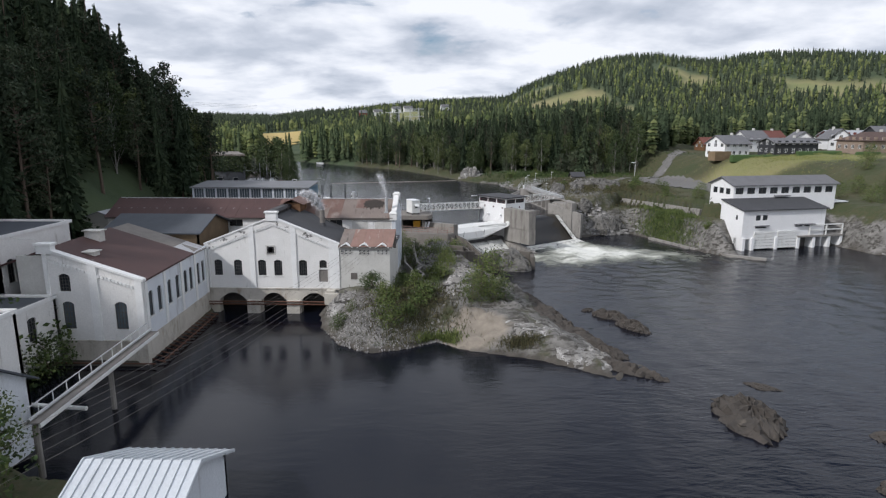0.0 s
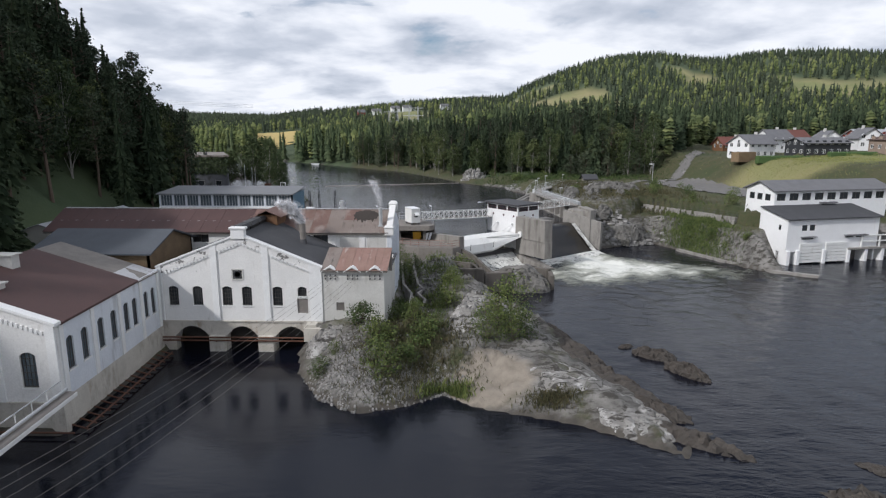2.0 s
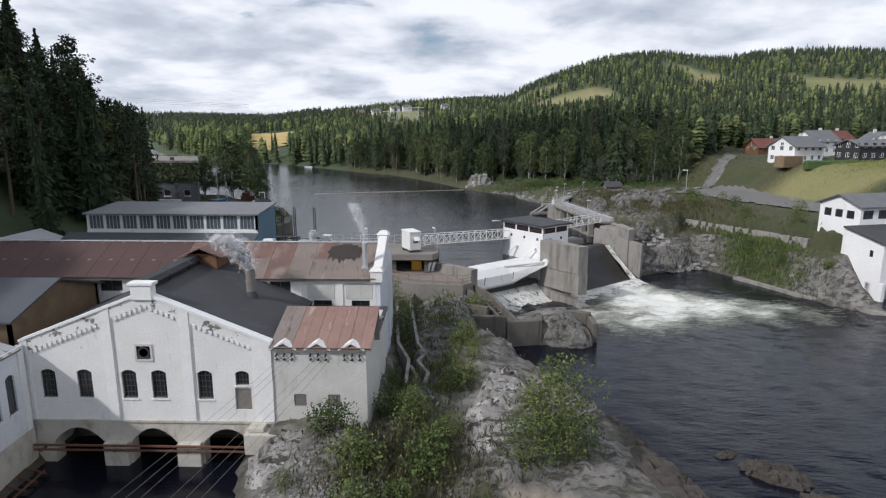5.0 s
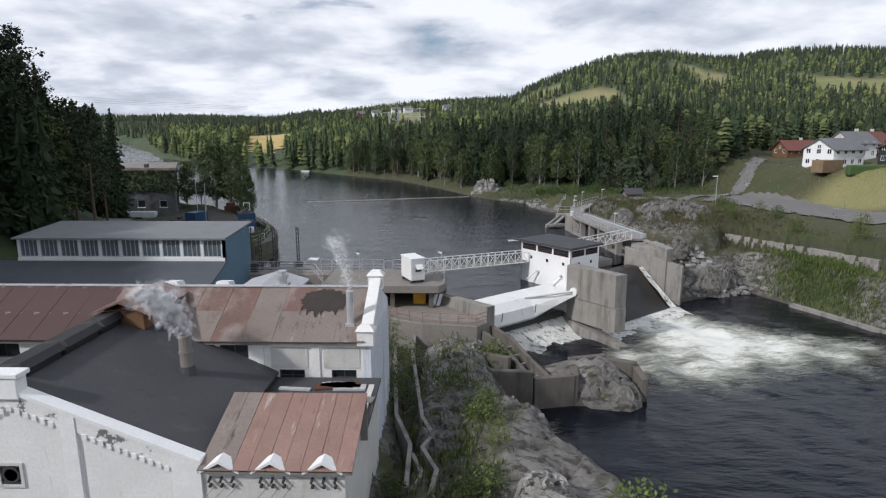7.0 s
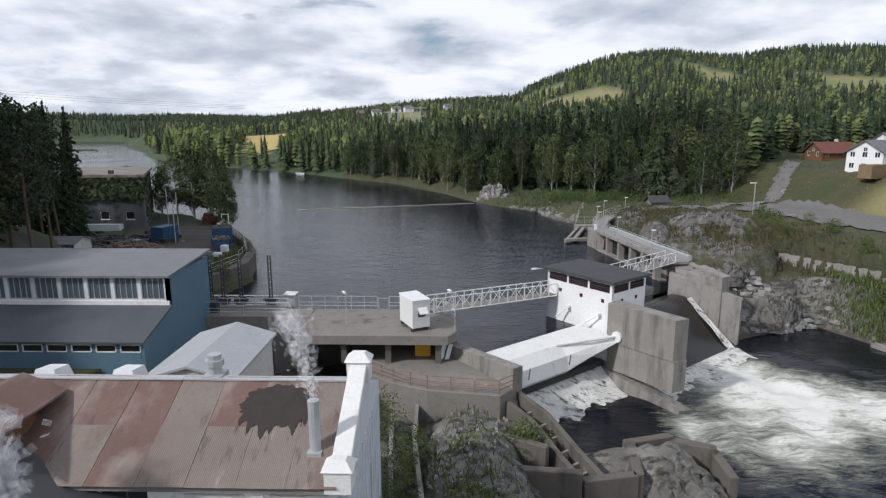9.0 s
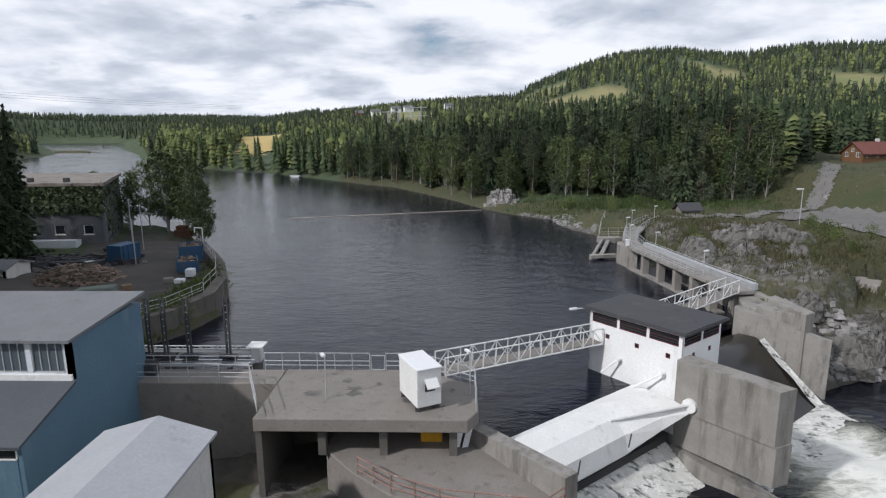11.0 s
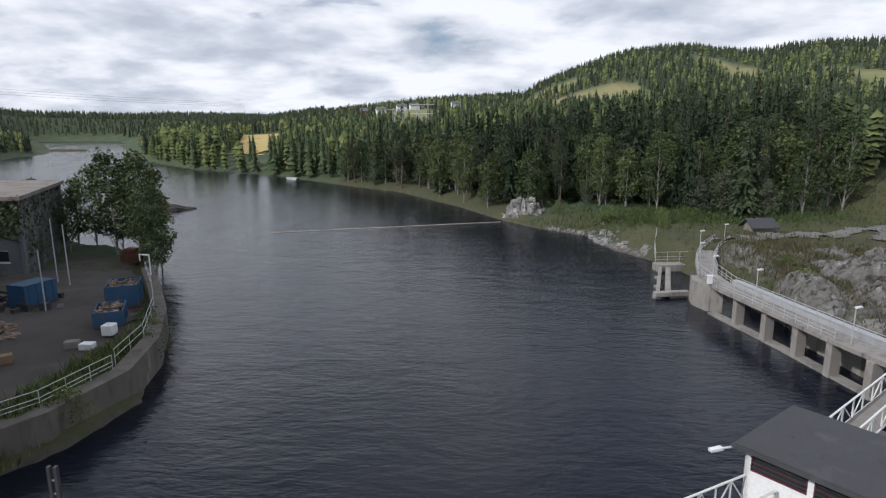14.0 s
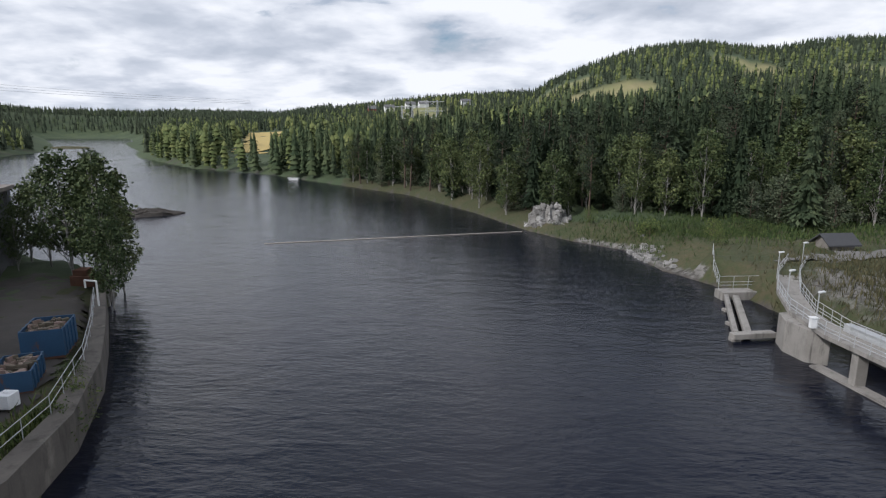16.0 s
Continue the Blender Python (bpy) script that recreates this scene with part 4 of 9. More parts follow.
def gable_hall():
    g = thing("mill_hall", (-23.6, 82, ZL), "white plastered mill hall with arches over the tailrace", "factory building")
    f = Face(-32.7, 76.3, 1, 0)
    U = lambda x: x + 32.7
    wins = [(-31.6, -30.5), (-28.9, -27.8), (-25.6, -24.5), (-23.4, -22.3), (-20.0, -18.9)]
    holes = [(U(a), U(b), 9.15, 11.35, 0.22) for a, b in wins]
    holes += [(U(-17.2), U(-16.2), 10.25, 11.35, 0.2), (U(-17.3), U(-16.1), 8.3, 10.0, 0.0), (U(-24.25), U(-23.25), 12.2, 13.2, 0.0)]
    arches = [(-31.2, -27.4), (-25.4, -21.9), (-19.9, -16.3)]
    mb = MB()
    f.wall(mb, 0, 18.2, 7.4, [(0, 13.45), (9.3, 17.15), (18.2, 13.45)], holes, 0.45)
    part("front_wall", mb, M["plaster"], g)
    mb = MB()
    f.wall(mb, 0, 18.2, ZL - 3, [(0, 7.4), (18.2, 7.4)], [(U(a), U(b), ZL - 2.9, 6.75, 1.15) for a, b in arches], 1.0)
    f.block(mb, 0, 18.2, 7.25, 7.42, 0, 0.12)
    part("arched_base", mb, M["base"], g, "stained arched base wall")
    for a, b in ((-27.3, -25.5), (-21.8, -20.0)):
        mb = MB()
        f.block(mb, U(a), U(b), ZL - 3, 5.7, -0.9, 0.45)
        part("pier", mb, M["base"], g, bevel=0.05)
    for a, b in wins:
        f.window(g, U(a), U(b), 9.15, 11.35, 0.22, 4, 5, bar=0.035)
    f.window(g, U(-17.2), U(-16.2), 10.25, 11.35, 0.2, 4, 3, bar=0.035)
    mb = MB()
    for k in range(6):
        f.block(mb, U(-17.28) + k * 0.193, U(-17.28) + k * 0.193 + 0.185, 8.3, 10.0, -0.2, -0.12)
    part("door", mb, M["wood_grey"], g, "grey board door")
    # corbelled frieze below the gable edge, pilasters, coping
    for k in range(46):
        mb = MB()
        u = 0.55 + k * 0.38
        z = 13.45 + (17.15 - 13.45) * (u / 9.3 if u < 9.3 else (18.2 - u) / 8.9) - 0.95
        if not any(a - 0.1 < u < b for a, b in ((6.0, 6.8), (11.7, 12.5), (16.7, 18.2))):
            f.block(mb, u, u + 0.24, z - 0.14, z + 0.12, 0, 0.13)
            part("corbel", mb, M["trim"], g)
    for k, (a, b) in enumerate(((6.05, 6.75), (11.75, 12.45), (16.85, 18.25), (-0.05, 0.5))):
        tops = [13.45 + 3.7 * (u / 9.3 if u < 9.3 else (18.2 - u) / 8.9) - 0.02 for u in (max(a, 0), min(b, 18.2))]
        mb = MB()
        f.slab(mb, a, b, 7.42, 7.42, tops[0], tops[1], 0, 0.14)
        part("pilaster", mb, M["trim"], g)
    for a, b, za, zb in ((0.02, 9.3, 13.45, 17.15), (9.3, 18.18, 17.15, 13.45)):
        mb = MB()
        f.slab(mb, a, b, za - 0.85, zb - 0.85, za + 0.004, zb + 0.004, 0.0, 0.09)
        part("gable_band", mb, M["plaster_peel"], g, "flaking painted gable band")
        mb = MB()
        f.slab(mb, a - 0.1, b + 0.1, za, zb, za + 0.2, zb + 0.2, -0.5, 0.2)
        part("coping", mb, M["trim"], g)
    mb = MB()
    f.block(mb, 8.55, 10.05, 16.7, 17.75, -0.45, 0.26)
    f.block(mb, 8.4, 10.2, 17.75, 17.98, -0.55, 0.34)
    part("gable_cap", mb, M["trim"], g, bevel=0.03)
    # round fan in a square frame
    mb = MB()
    for a, b, z0, z1 in ((8.3, 8.45, 12.05, 13.35), (9.45, 9.6, 12.05, 13.35), (8.45, 9.45, 12.05, 12.2), (8.45, 9.45, 13.2, 13.35)):
        f.block(mb, a, b, z0, z1, -0.1, 0.08)
    fan = part("fan_frame", mb, M["plaster_grey"], g)
    mb = MB()
    mb.tube(f.at(8.95, -0.25, 12.7), f.at(8.95, 0.02, 12.7), 0.42, 16)
    for k in range(3):
        mb.tube(f.at(8.95, 0.02, 12.7), f.at(8.95, 0.05, 12.7), 0.44 - 0.12 * k, 16)
    part("fan", mb, M["steel_dark"], fan, smooth=False)
    # side walls and roof
    for xa in (-32.7, -14.9):
        mb = MB()
        mb.box(xa, 76.75, ZL - 2, xa + 0.4, 87.5, 13.4)
        part("side_wall", mb, M["plaster"], g)
    for a, b, c, d in (((-33.0, 76.8, 13.35), (-23.4, 76.8, 17.1), (-23.4, 88.6, 17.1), (-33.0, 88.6, 13.35)), ((-23.4, 76.8, 17.1), (-14.1, 76.8, 13.35), (-14.1, 87.4, 13.35), (-23.4, 88.6, 17.1))):
        mb = MB()
        roof_slab(mb, a, b, c, d, 0.2)
        part("roof", mb, M["felt"], g)
    # black ridge monitor
    for k, y in enumerate((77.6, 80.9, 84.2)):
        mb = MB()
        mb.box(-24.7, y, 16.3, -23.55, y + 2.9, 17.55)
        mb.hexa([(-24.9, y - 0.1, 17.5), (-23.3, y - 0.1, 17.5), (-23.3, y + 3.0, 17.5), (-24.9, y + 3.0, 17.5)], [(-24.7, y, 17.75), (-23.6, y, 17.85), (-23.6, y + 2.9, 17.85), (-24.7, y + 2.9, 17.75)])
        part("ridge_monitor", mb, M["black"], g, "black sheet-metal ridge vent")
    # flue with cowl
    mb = MB()
    mb.tube((-18.2, 83.4, 14.9), (-18.2, 83.4, 17.3), 0.36, 14)
    mb.tube((-18.2, 83.4, 16.2), (-18.2, 83.4, 16.32), 0.41, 14)
    fl = part("flue", mb, M["wood_grey"], g, "dented metal flue", smooth=False)
    mb = MB()
    mb.tube((-18.2, 83.4, 14.85), (-18.2, 83.4, 15.4), 0.52, 14, 0.40)
    part("flashing", mb, M["steel_dark"], fl)
    # hollow below the hall, its shade put into the dark wall colour; water side
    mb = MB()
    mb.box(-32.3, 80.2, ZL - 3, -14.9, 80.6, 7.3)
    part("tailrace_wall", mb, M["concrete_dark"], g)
    mb = MB()
    for z in (5.25, 5.62):
        mb.tube((-32.6, 75.7, z), (-12.8, 75.7, z), 0.09, 8)
    for x in (-31.9, -26.4, -20.9, -15.6):
        mb.box(x - 0.06, 75.65, 5.1, x + 0.06, 76.3, 5.2)
    part("pipe_run", mb, M["rust"], g, "rust-red pipes along the arches")
    mb = MB()
    mb.box(-16.4, 75.0, 5.4, -14.0, 76.25, 7.0)
    mb.box(-14.0, 75.2, 5.4, -12.9, 76.25, 6.6)
    mb.box(-16.2, 75.3, 7.0, -15.0, 76.25, 7.35)
    part("landing", mb, M["base"], g, bevel=0.06)
    return g


def annex():
    g = thing("annex", (-11, 79, 5), "white annex with a faded red sheet roof", "factory building")
    f = Face(-14.5, 76.28, 1, 0)
    mb = MB()
    lou = [(1.55, 2.45, 8.65, 9.6, 0), (4.05, 4.95, 8.65, 9.6, 0)]
    f.wall(mb, 0.0, 6.9, 4.6, [(0, 13.3), (6.9, 13.3)], lou, 0.35)
    part("front_wall", mb, M["plaster_grey"], g)
    s = Face(-7.6, 76.28, 0, 1)
    mb = MB()
    s.wall(mb, 0.352, 11.2, 4.0, [(0, 13.3), (4.6, 14.75), (4.62, 12.9), (11.2, 12.9)], (), 0.35)
    part("side_wall", mb, M["plaster_grey"], g)
    for l in lou:
        mb = MB()
        for k in range(7):
            z = l[2] + 0.06 + k * 0.13
            mb.hexa([f.at(l[0], -0.04, z), f.at(l[1], -0.04, z), f.at(l[1], -0.18, z + 0.05), f.at(l[0], -0.18, z + 0.05)],
                    [f.at(l[0], -0.04, z + 0.03), f.at(l[1], -0.04, z + 0.03), f.at(l[1], -0.18, z + 0.09), f.at(l[0], -0.18, z + 0.09)])
        f.block(mb, l[0], l[1], l[2], l[3], -0.3, -0.24)
        part("louvre", mb, M["wood_grey"], g)
    mb = MB()
    roof_slab(mb, (-14.5, 75.95, 13.2), (-7.2, 75.95, 13.2), (-7.2, 80.9, 14.75), (-14.5, 80.9, 14.75), 0.12)
    part("roof_deck", mb, M["wood_grey"], g)
    tiles_on(g, "roof_sheet", (-14.5, 75.9, 13.22), (-7.15, 75.9, 13.22), (-7.15, 80.95, 14.78), (-14.5, 80.95, 14.78), 9, 2, "pink_sheet", seed=4,
             pick=lambda u, v, r: "grey_sheet" if u < 0.15 else "pink_sheet")
    mb = MB()
    mb.box(-14.5, 80.7, 12.2, -7.2, 80.9, 14.6)
    part("back_wall", mb, M["wood_grey"], g)
    # small ornamental gables over brackets
    for u in (1.0, 3.45, 5.9):
        mb = MB()
        for sx in (-1, 1):
            mb.hexa([f.at(u, 0.35, 13.62), f.at(u + sx * 0.95, 0.35, 13.08), f.at(u + sx * 0.95, -0.4, 13.08), f.at(u, -0.4, 13.62)][::sx],
                    [f.at(u, 0.35, 13.78), f.at(u + sx * 0.95, 0.35, 13.2), f.at(u + sx * 0.95, -0.4, 13.2), f.at(u, -0.4, 13.78)][::sx])
        eave = part("dormer_gable", mb, M["trim"], g, "small white ornamental gable")
        mb = MB()
        mb.face(f.at(u - 0.75, 0.05, 13.05), f.at(u + 0.75, 0.05, 13.05), f.at(u, 0.05, 13.6))
        f.block(mb, u - 0.7, u + 0.7, 12.9, 13.08, 0, 0.06)
        part("infill", mb, M["plaster_grey"], eave)
        for du in (-0.55, 0, 0.55):
            mb = MB()
            mb.tube(f.at(u + du, 0.0, 12.72), f.at(u + du, 0.28, 12.62), 0.07, 8)
            mb.tube(f.at(u + du, 0.0, 12.36), f.at(u + du, 0.16, 12.30), 0.08, 8)
            part("insulator", mb, M["steel_dark"], eave, "porcelain wall insulator")
    # low link roof towards the long building, with loose boards
    mb = MB()
    roof_slab(mb, (-16.5, 80.9, 12.6), (-7.3, 80.9, 12.6), (-7.3, 87.4, 12.95), (-16.5, 87.4, 12.95), 0.2)
    part("link_roof", mb, M["felt"], g)
    rnd = random.Random(3)
    for k in range(12):
        mb = MB()
        mb.obox(-13 + 5 * rnd.random(), 82 + 4.6 * rnd.random(), 12.86, 12.98, rnd.uniform(1.2, 3.2), rnd.uniform(0.2, 0.9), rnd.uniform(-12, 12))
        part("board", mb, M[rnd.choice(["wood_grey", "rust", "steel_dark", "white_sheet"])], g)
    return g


def long_mill():
    g = thing("long_mill", (-30, 92, 6), "long white mill building with a rusty corrugated roof", "factory building")
    x0, x1, y0 = -52.5, -8.3, 87.6
    f = Face(x0, y0, 1, 0)
    U = lambda x: x - x0
    spec = [(-36.5, -34.6, 14.1, 15.2), (-33.6, -31.5, 14.1, 15.2), (-18.0, -16.1, 14.1, 15.2), (-14.1, -12.4, 12.5, 13.4), (-10.6, -8.95, 12.25, 13.4), (-42.5, -40.6, 14.1, 15.2)]
    mb = MB()
    f.wall(mb, 0, U(x1), 6, [(0, 15.35), (U(x1), 15.35)], [(U(a), U(b), c, d, 0) for a, b, c, d in spec], 0.35)
    part("front_wall", mb, M["plaster"], g)
    for a, b, c, d in spec:
        f.window(g, U(a), U(b), c, d, 0, 2, 2 if d < 14 else 1, sill=False, frame_mat="frame_dark")
    for a, b, c, d in ((-14.6, -12.15, 13.55, 14.95), (-11.1, -8.7, 13.55, 14.95)):
        mb = MB()
        f.block(mb, U(a), U(b), c, d, 0.0, 0.05)
        part("blind_panel", mb, M["plaster_grey"], g)
    for x in (-15.3, -11.6):
        mb = MB()
        f.block(mb, U(x) - 0.25, U(x) + 0.25, 12.0, 15.3, 0.0, 0.09)
        part("pilaster", mb, M["plaster"], g)
    ye, yr, yb, zr = 87.3, 92.1, 97.2, 17.85
    mb = MB()
    roof_slab(mb, (x0 - 0.3, ye, 15.42), (x1, ye, 15.42), (x1, yr, zr), (x0 - 0.3, yr, zr), 0.22)
    roof_slab(mb, (x0 - 0.3, yr, zr), (x1, yr, zr), (x1, yb, 15.6), (x0 - 0.3, yb, 15.6), 0.22)
    part("roof_deck", mb, M["wood_grey"], g)

    def choose(u, v, r):
        x = x0 + u * (x1 - x0)
        if x > -17 + 3 * r.random():
            return "grey_sheet"
        if x > -22 and r.random() < 0.3:
            return "grey_sheet"
        return "rust_sheet" if x > -27 else "red_roof"
    tiles_on(g, "roof_sheet", (x0 - 0.3, ye - 0.1, 15.40), (x1, ye - 0.1, 15.40), (x1, yr, zr), (x0 - 0.3, yr, zr), 22, 2, "rust_sheet", seed=9, pick=choose, lap=0.12)
    for k in range(11):
        mb = MB()
        mb.box(x0 + k * 4.02, yr - 0.22, zr + 0.06, x0 + k * 4.02 + 4.0, yr + 0.22, zr + 0.13)
        part("ridge_cap", mb, M["white_sheet"], g)
    mb = MB()
    mb.box(x0, yb - 0.5, 7, x1, yb - 0.15, 15.5)
    mb.box(x0, y0 + 0.36, 7, x0 + 0.35, yb - 0.5, 15.5)
    part("back_wall", mb, M["plaster_grey"], g)
    # sooty patch below the flue
    rnd = random.Random(5)
    mb = MB()
    slope = (zr - 15.42) / (yr - ye)
    ring = []
    for k in range(72):
        a = k * math.tau / 72
        r = 1 + rnd.uniform(-0.08, 0.08) + (rnd.uniform(0, 0.8) if rnd.random() < 0.45 and 38 < k < 70 else 0)
        px, py = -11.6 + 1.65 * min(r, 1.06) * math.cos(a), 90.7 + 1.0 * r * math.sin(a)
        ring.append((px, py, 15.42 + (py - ye) * slope + 0.17))
    mb.face(*ring)
    part("soot_patch", mb, M["soot"], g, "tarred burnt roof patch")
    # parapet on the end wall
    e = Face(x1 + 0.35, y0 - 0.1, 0, 1)
    mb = MB()
    e.wall(mb, 0, 9.6, 4.5, [(0, 15.6), (4.6, 17.95), (9.6, 15.7)], [(5.6, 6.5, 11.3, 12.8, 0)], 0.55)
    part("end_wall", mb, M["white_clad"], g, "weathered white end wall")
    mb = MB()
    e.slab(mb, 0.0, 5.3, 15.6, 18.2, 16.0, 18.6, -0.7, 0.12)
    part("coping", mb, M["plaster"], g, bevel=0.04)
    for u, z in ((0.0, 15.2), (5.3, 17.6)):
        mb = MB()
        e.block(mb, u - 0.25, u + 0.65, z, z + 1.0, -0.85, 0.22)
        mb.hexa([e.at(u - 0.35, 0.32, z + 1.0), e.at(u + 0.75, 0.32, z + 1.0), e.at(u + 0.75, -0.95, z + 1.0), e.at(u - 0.35, -0.95, z + 1.0)],
                [e.at(u, 0.0, z + 1.35), e.at(u + 0.4, 0.0, z + 1.35), e.at(u + 0.4, -0.6, z + 1.35), e.at(u, -0.6, z + 1.35)])
        part("parapet_pillar", mb, M["plaster"], g)
    mb = MB()
    for k in range(12):
        u = 0.5 + k * 0.78
        e.block(mb, u, u + 0.1, 6.5, 15.3, 0, 0.08)
    part("cladding_batten", mb, M["white_clad"], g)
    # steam flue, round ventilator, skylights
    mb = MB()
    mb.box(-9.75, 88.4, 15.6, -9.15, 89.1, 16.3)
    mb.tube((-9.45, 88.75, 16.2), (-9.45, 88.75, 18.5), 0.24, 12)
    part("steam_flue", mb, M["galv"], g)
    mb = MB()
    mb.box(-15.5, 92.0, 17.8, -14.6, 92.9, 18.05)
    mb.tube((-15.05, 92.45, 18.0), (-15.05, 92.45, 19.0), 0.32, 12)
    mb.tube((-15.05, 92.45, 18.45), (-15.05, 92.45, 18.75), 0.44, 12)
    part("ventilator", mb, M["galv"], g, smooth=False)
    for x in (-23.3, -19.5):
        mb = MB()
        mb.hexa([(x - 0.6, 92.3, 17.6), (x + 0.6, 92.3, 17.6), (x + 0.6, 93.7, 17.2), (x - 0.6, 93.7, 17.2)], [(x - 0.45, 92.45, 18.15), (x + 0.45, 92.45, 18.15), (x + 0.45, 93.5, 18.0), (x - 0.45, 93.5, 18.0)])
        part("skylight", mb, M["white_plastic"], g)
    # brown cupola where the hall roof meets this roof
    mb = MB()
    mb.box(-24.6, 86.2, 16.6, -22.1, 90.0, 17.9)
    cup = part("cupola", mb, M["wood_brown"], g, "brown boarded roof cupola")
    mb = MB()
    roof_slab(mb, (-25.3, 85.7, 17.75), (-23.35, 85.7, 18.55), (-23.35, 91.2, 18.55), (-25.3, 91.2, 17.75), 0.1)
    roof_slab(mb, (-23.35, 85.7, 18.55), (-21.4, 85.7, 17.75), (-21.4, 91.2, 17.75), (-23.35, 91.2, 18.55), 0.1)
    part("cupola_roof", mb, M["rust_sheet"], cup)
    return g


def left_mill():
    g = thing("river_mill", (-36, 66, ZL), "white mill with a red-brown roof beside the river", "factory building")
    f = Face(-41.4, 57.5, 1, 0)
    mb = MB()
    fh = [(1.35, 2.6, 7.9, 10.9, 0.25), (1.3, 2.5, 12.0, 13.9, 0.25), (6.9, 8.2, 7.9, 10.9, 0.3)]
    f.wall(mb, 0, 10.0, 6.6, [(0, 16.5), (10.0, 13.2)], fh, 0.45)
    part("front_wall", mb, M["plaster"], g)
    for h in fh:
        f.window(g, h[0], h[1], h[2], h[3], h[4], 4, 5, glass="glass_dusty" if h[2] < 10 else "glass", bar=0.04)
    mb = MB()
    f.wall(mb, 0, 10.0, ZL - 0.4, [(0, 6.6), (10.0, 6.6)], (), 0.6)
    f.block(mb, 0, 10.02, 6.5, 6.66, 0, 0.1)
    part("base_wall", mb, M["base"], g, "stained lower wall above the water")
    s = Face(-31.4, 57.5, -0.055, 1)
    mb = MB()
    s.wall(mb, 0.6, 18.6, ZL + 0.4, [(0, 6.9), (18.6, 7.4)], (), 0.6)
    part("base_wall", mb, M["base"], g, "stained lower wall above the water")
    side = [(1.3, 2.3), (3.4, 4.4), (6.0, 7.0), (8.2, 9.2), (10.6, 11.6), (12.3, 13.3), (14.8, 15.7), (16.4, 17.3)]
    mb = MB()
    s.wall(mb, 0.45, 18.6, 6.9, [(0, 13.15), (18.6, 13.3)], [(a, b, 8.9, 11.7, 0.22) for a, b in side], 0.45)
    part("river_wall", mb, M["white_clad"], g)
    for a, b in side:
        s.window(g, a, b, 8.9, 11.7, 0.22, 3, 4, glass="glass_dusty", bar=0.04)
    for a in (0.5, 5.0, 9.6, 13.9, 17.8):
        mb = MB()
        s.block(mb, a, a + 0.5, 6.95, 13.1, 0, 0.12)
        part("pilaster", mb, M["trim"], g)
    for a, b in ((4.55, 5.45), (9.3, 10.05), (-0.05, 0.35)):
        mb = MB()
        f.slab(mb, a, b, 6.66, 6.66, 16.45 - 0.33 * max(a, 0), 16.45 - 0.33 * min(b, 10), 0, 0.14)
        part("pilaster", mb, M["trim"], g)
    for k in range(24):
        mb = MB()
        u = 0.5 + k * 0.38
        if not 4.4 < u < 5.4 and u < 9.2:
            f.block(mb, u, u + 0.24, 15.3 - 0.33 * u, 15.6 - 0.33 * u, 0, 0.12)
            part("corbel", mb, M["trim"], g)
    mb = MB()
    f.slab(mb, -0.1, 10.25, 16.5, 13.12, 16.75, 13.37, -0.55, 0.22)
    part("coping", mb, M["trim"], g)
    mb = MB()
    f.block(mb, -0.6, 1.0, 16.0, 16.9, -0.6, 0.2)
    f.block(mb, -0.75, 1.15, 16.9, 17.15, -0.75, 0.32)
    part("corner_pillar", mb, M["trim"], g, bevel=0.04)
    # white wall in greyer plaster, its shade put into the colour
    mb = MB()
    mb.box(-44.6, 57.9, 6, -41.4, 58.3, 15.7)
    part("return_wall", mb, M["plaster_grey"], g)
    mb = MB()
    roof_slab(mb, (-41.5, 58.0, 16.45), (-31.2, 58.0, 13.2), (-32.0, 71.2, 13.3), (-42.3, 71.2, 16.55), 0.2)
    roof_slab(mb, (-50, 58.0, 13.4), (-41.5, 58.0, 16.45), (-42.3, 71.2, 16.55), (-50.8, 71.2, 13.5), 0.2)
    part("roof", mb, M["red_roof"], g)
    tiles_on(g, "roof_sheet", (-42.3, 71.2, 16.5), (-42.5, 75.6, 16.5), (-32.2, 75.6, 13.3), (-32.0, 71.2, 13.26), 5, 4, "white_sheet", seed=2)
    mb = MB()
    roof_slab(mb, (-42.3, 71.2, 16.42), (-32.0, 71.2, 13.18), (-32.2, 75.6, 13.2), (-42.5, 75.6, 16.42), 0.15)
    part("roof_deck", mb, M["wood_grey"], g)
    for x, y, z, w, h in ((-40.8, 65.5, 16.2, 1.8, 0.9), (-38.2, 60.6, 15.4, 1.1, 0.25)):
        mb = MB()
        mb.box(x - w / 2, y - 0.5, z - 0.4, x + w / 2, y + 0.5, z + h)
        mb.box(x - w / 2 - 0.2, y - 0.7, z + h, x + w / 2 + 0.2, y + 0.7, z + h + 0.1)
        part("roof_hatch", mb, M["plaster_grey"], g)
    # rotten timber staging along the water
    for k in range(16):
        y = 58.2 + k * 1.1
        mb = MB()
        x = -31.4 - 0.055 * (y - 57.5)
        mb.tube((x, y, 4.35), (x + 1.6, y - 0.3, 4.1), 0.07, 6)
        part("staging_beam", mb, M["rust"], g)
    mb = MB()
    mb.tube((-30.0, 57.8, 4.3), (-30.9, 74.5, 4.3), 0.08, 6)
    mb.tube((-41, 56.9, 4.3), (-30.4, 56.9, 4.3), 0.08, 6)
    part("staging_rail", mb, M["rust"], g)
    return g


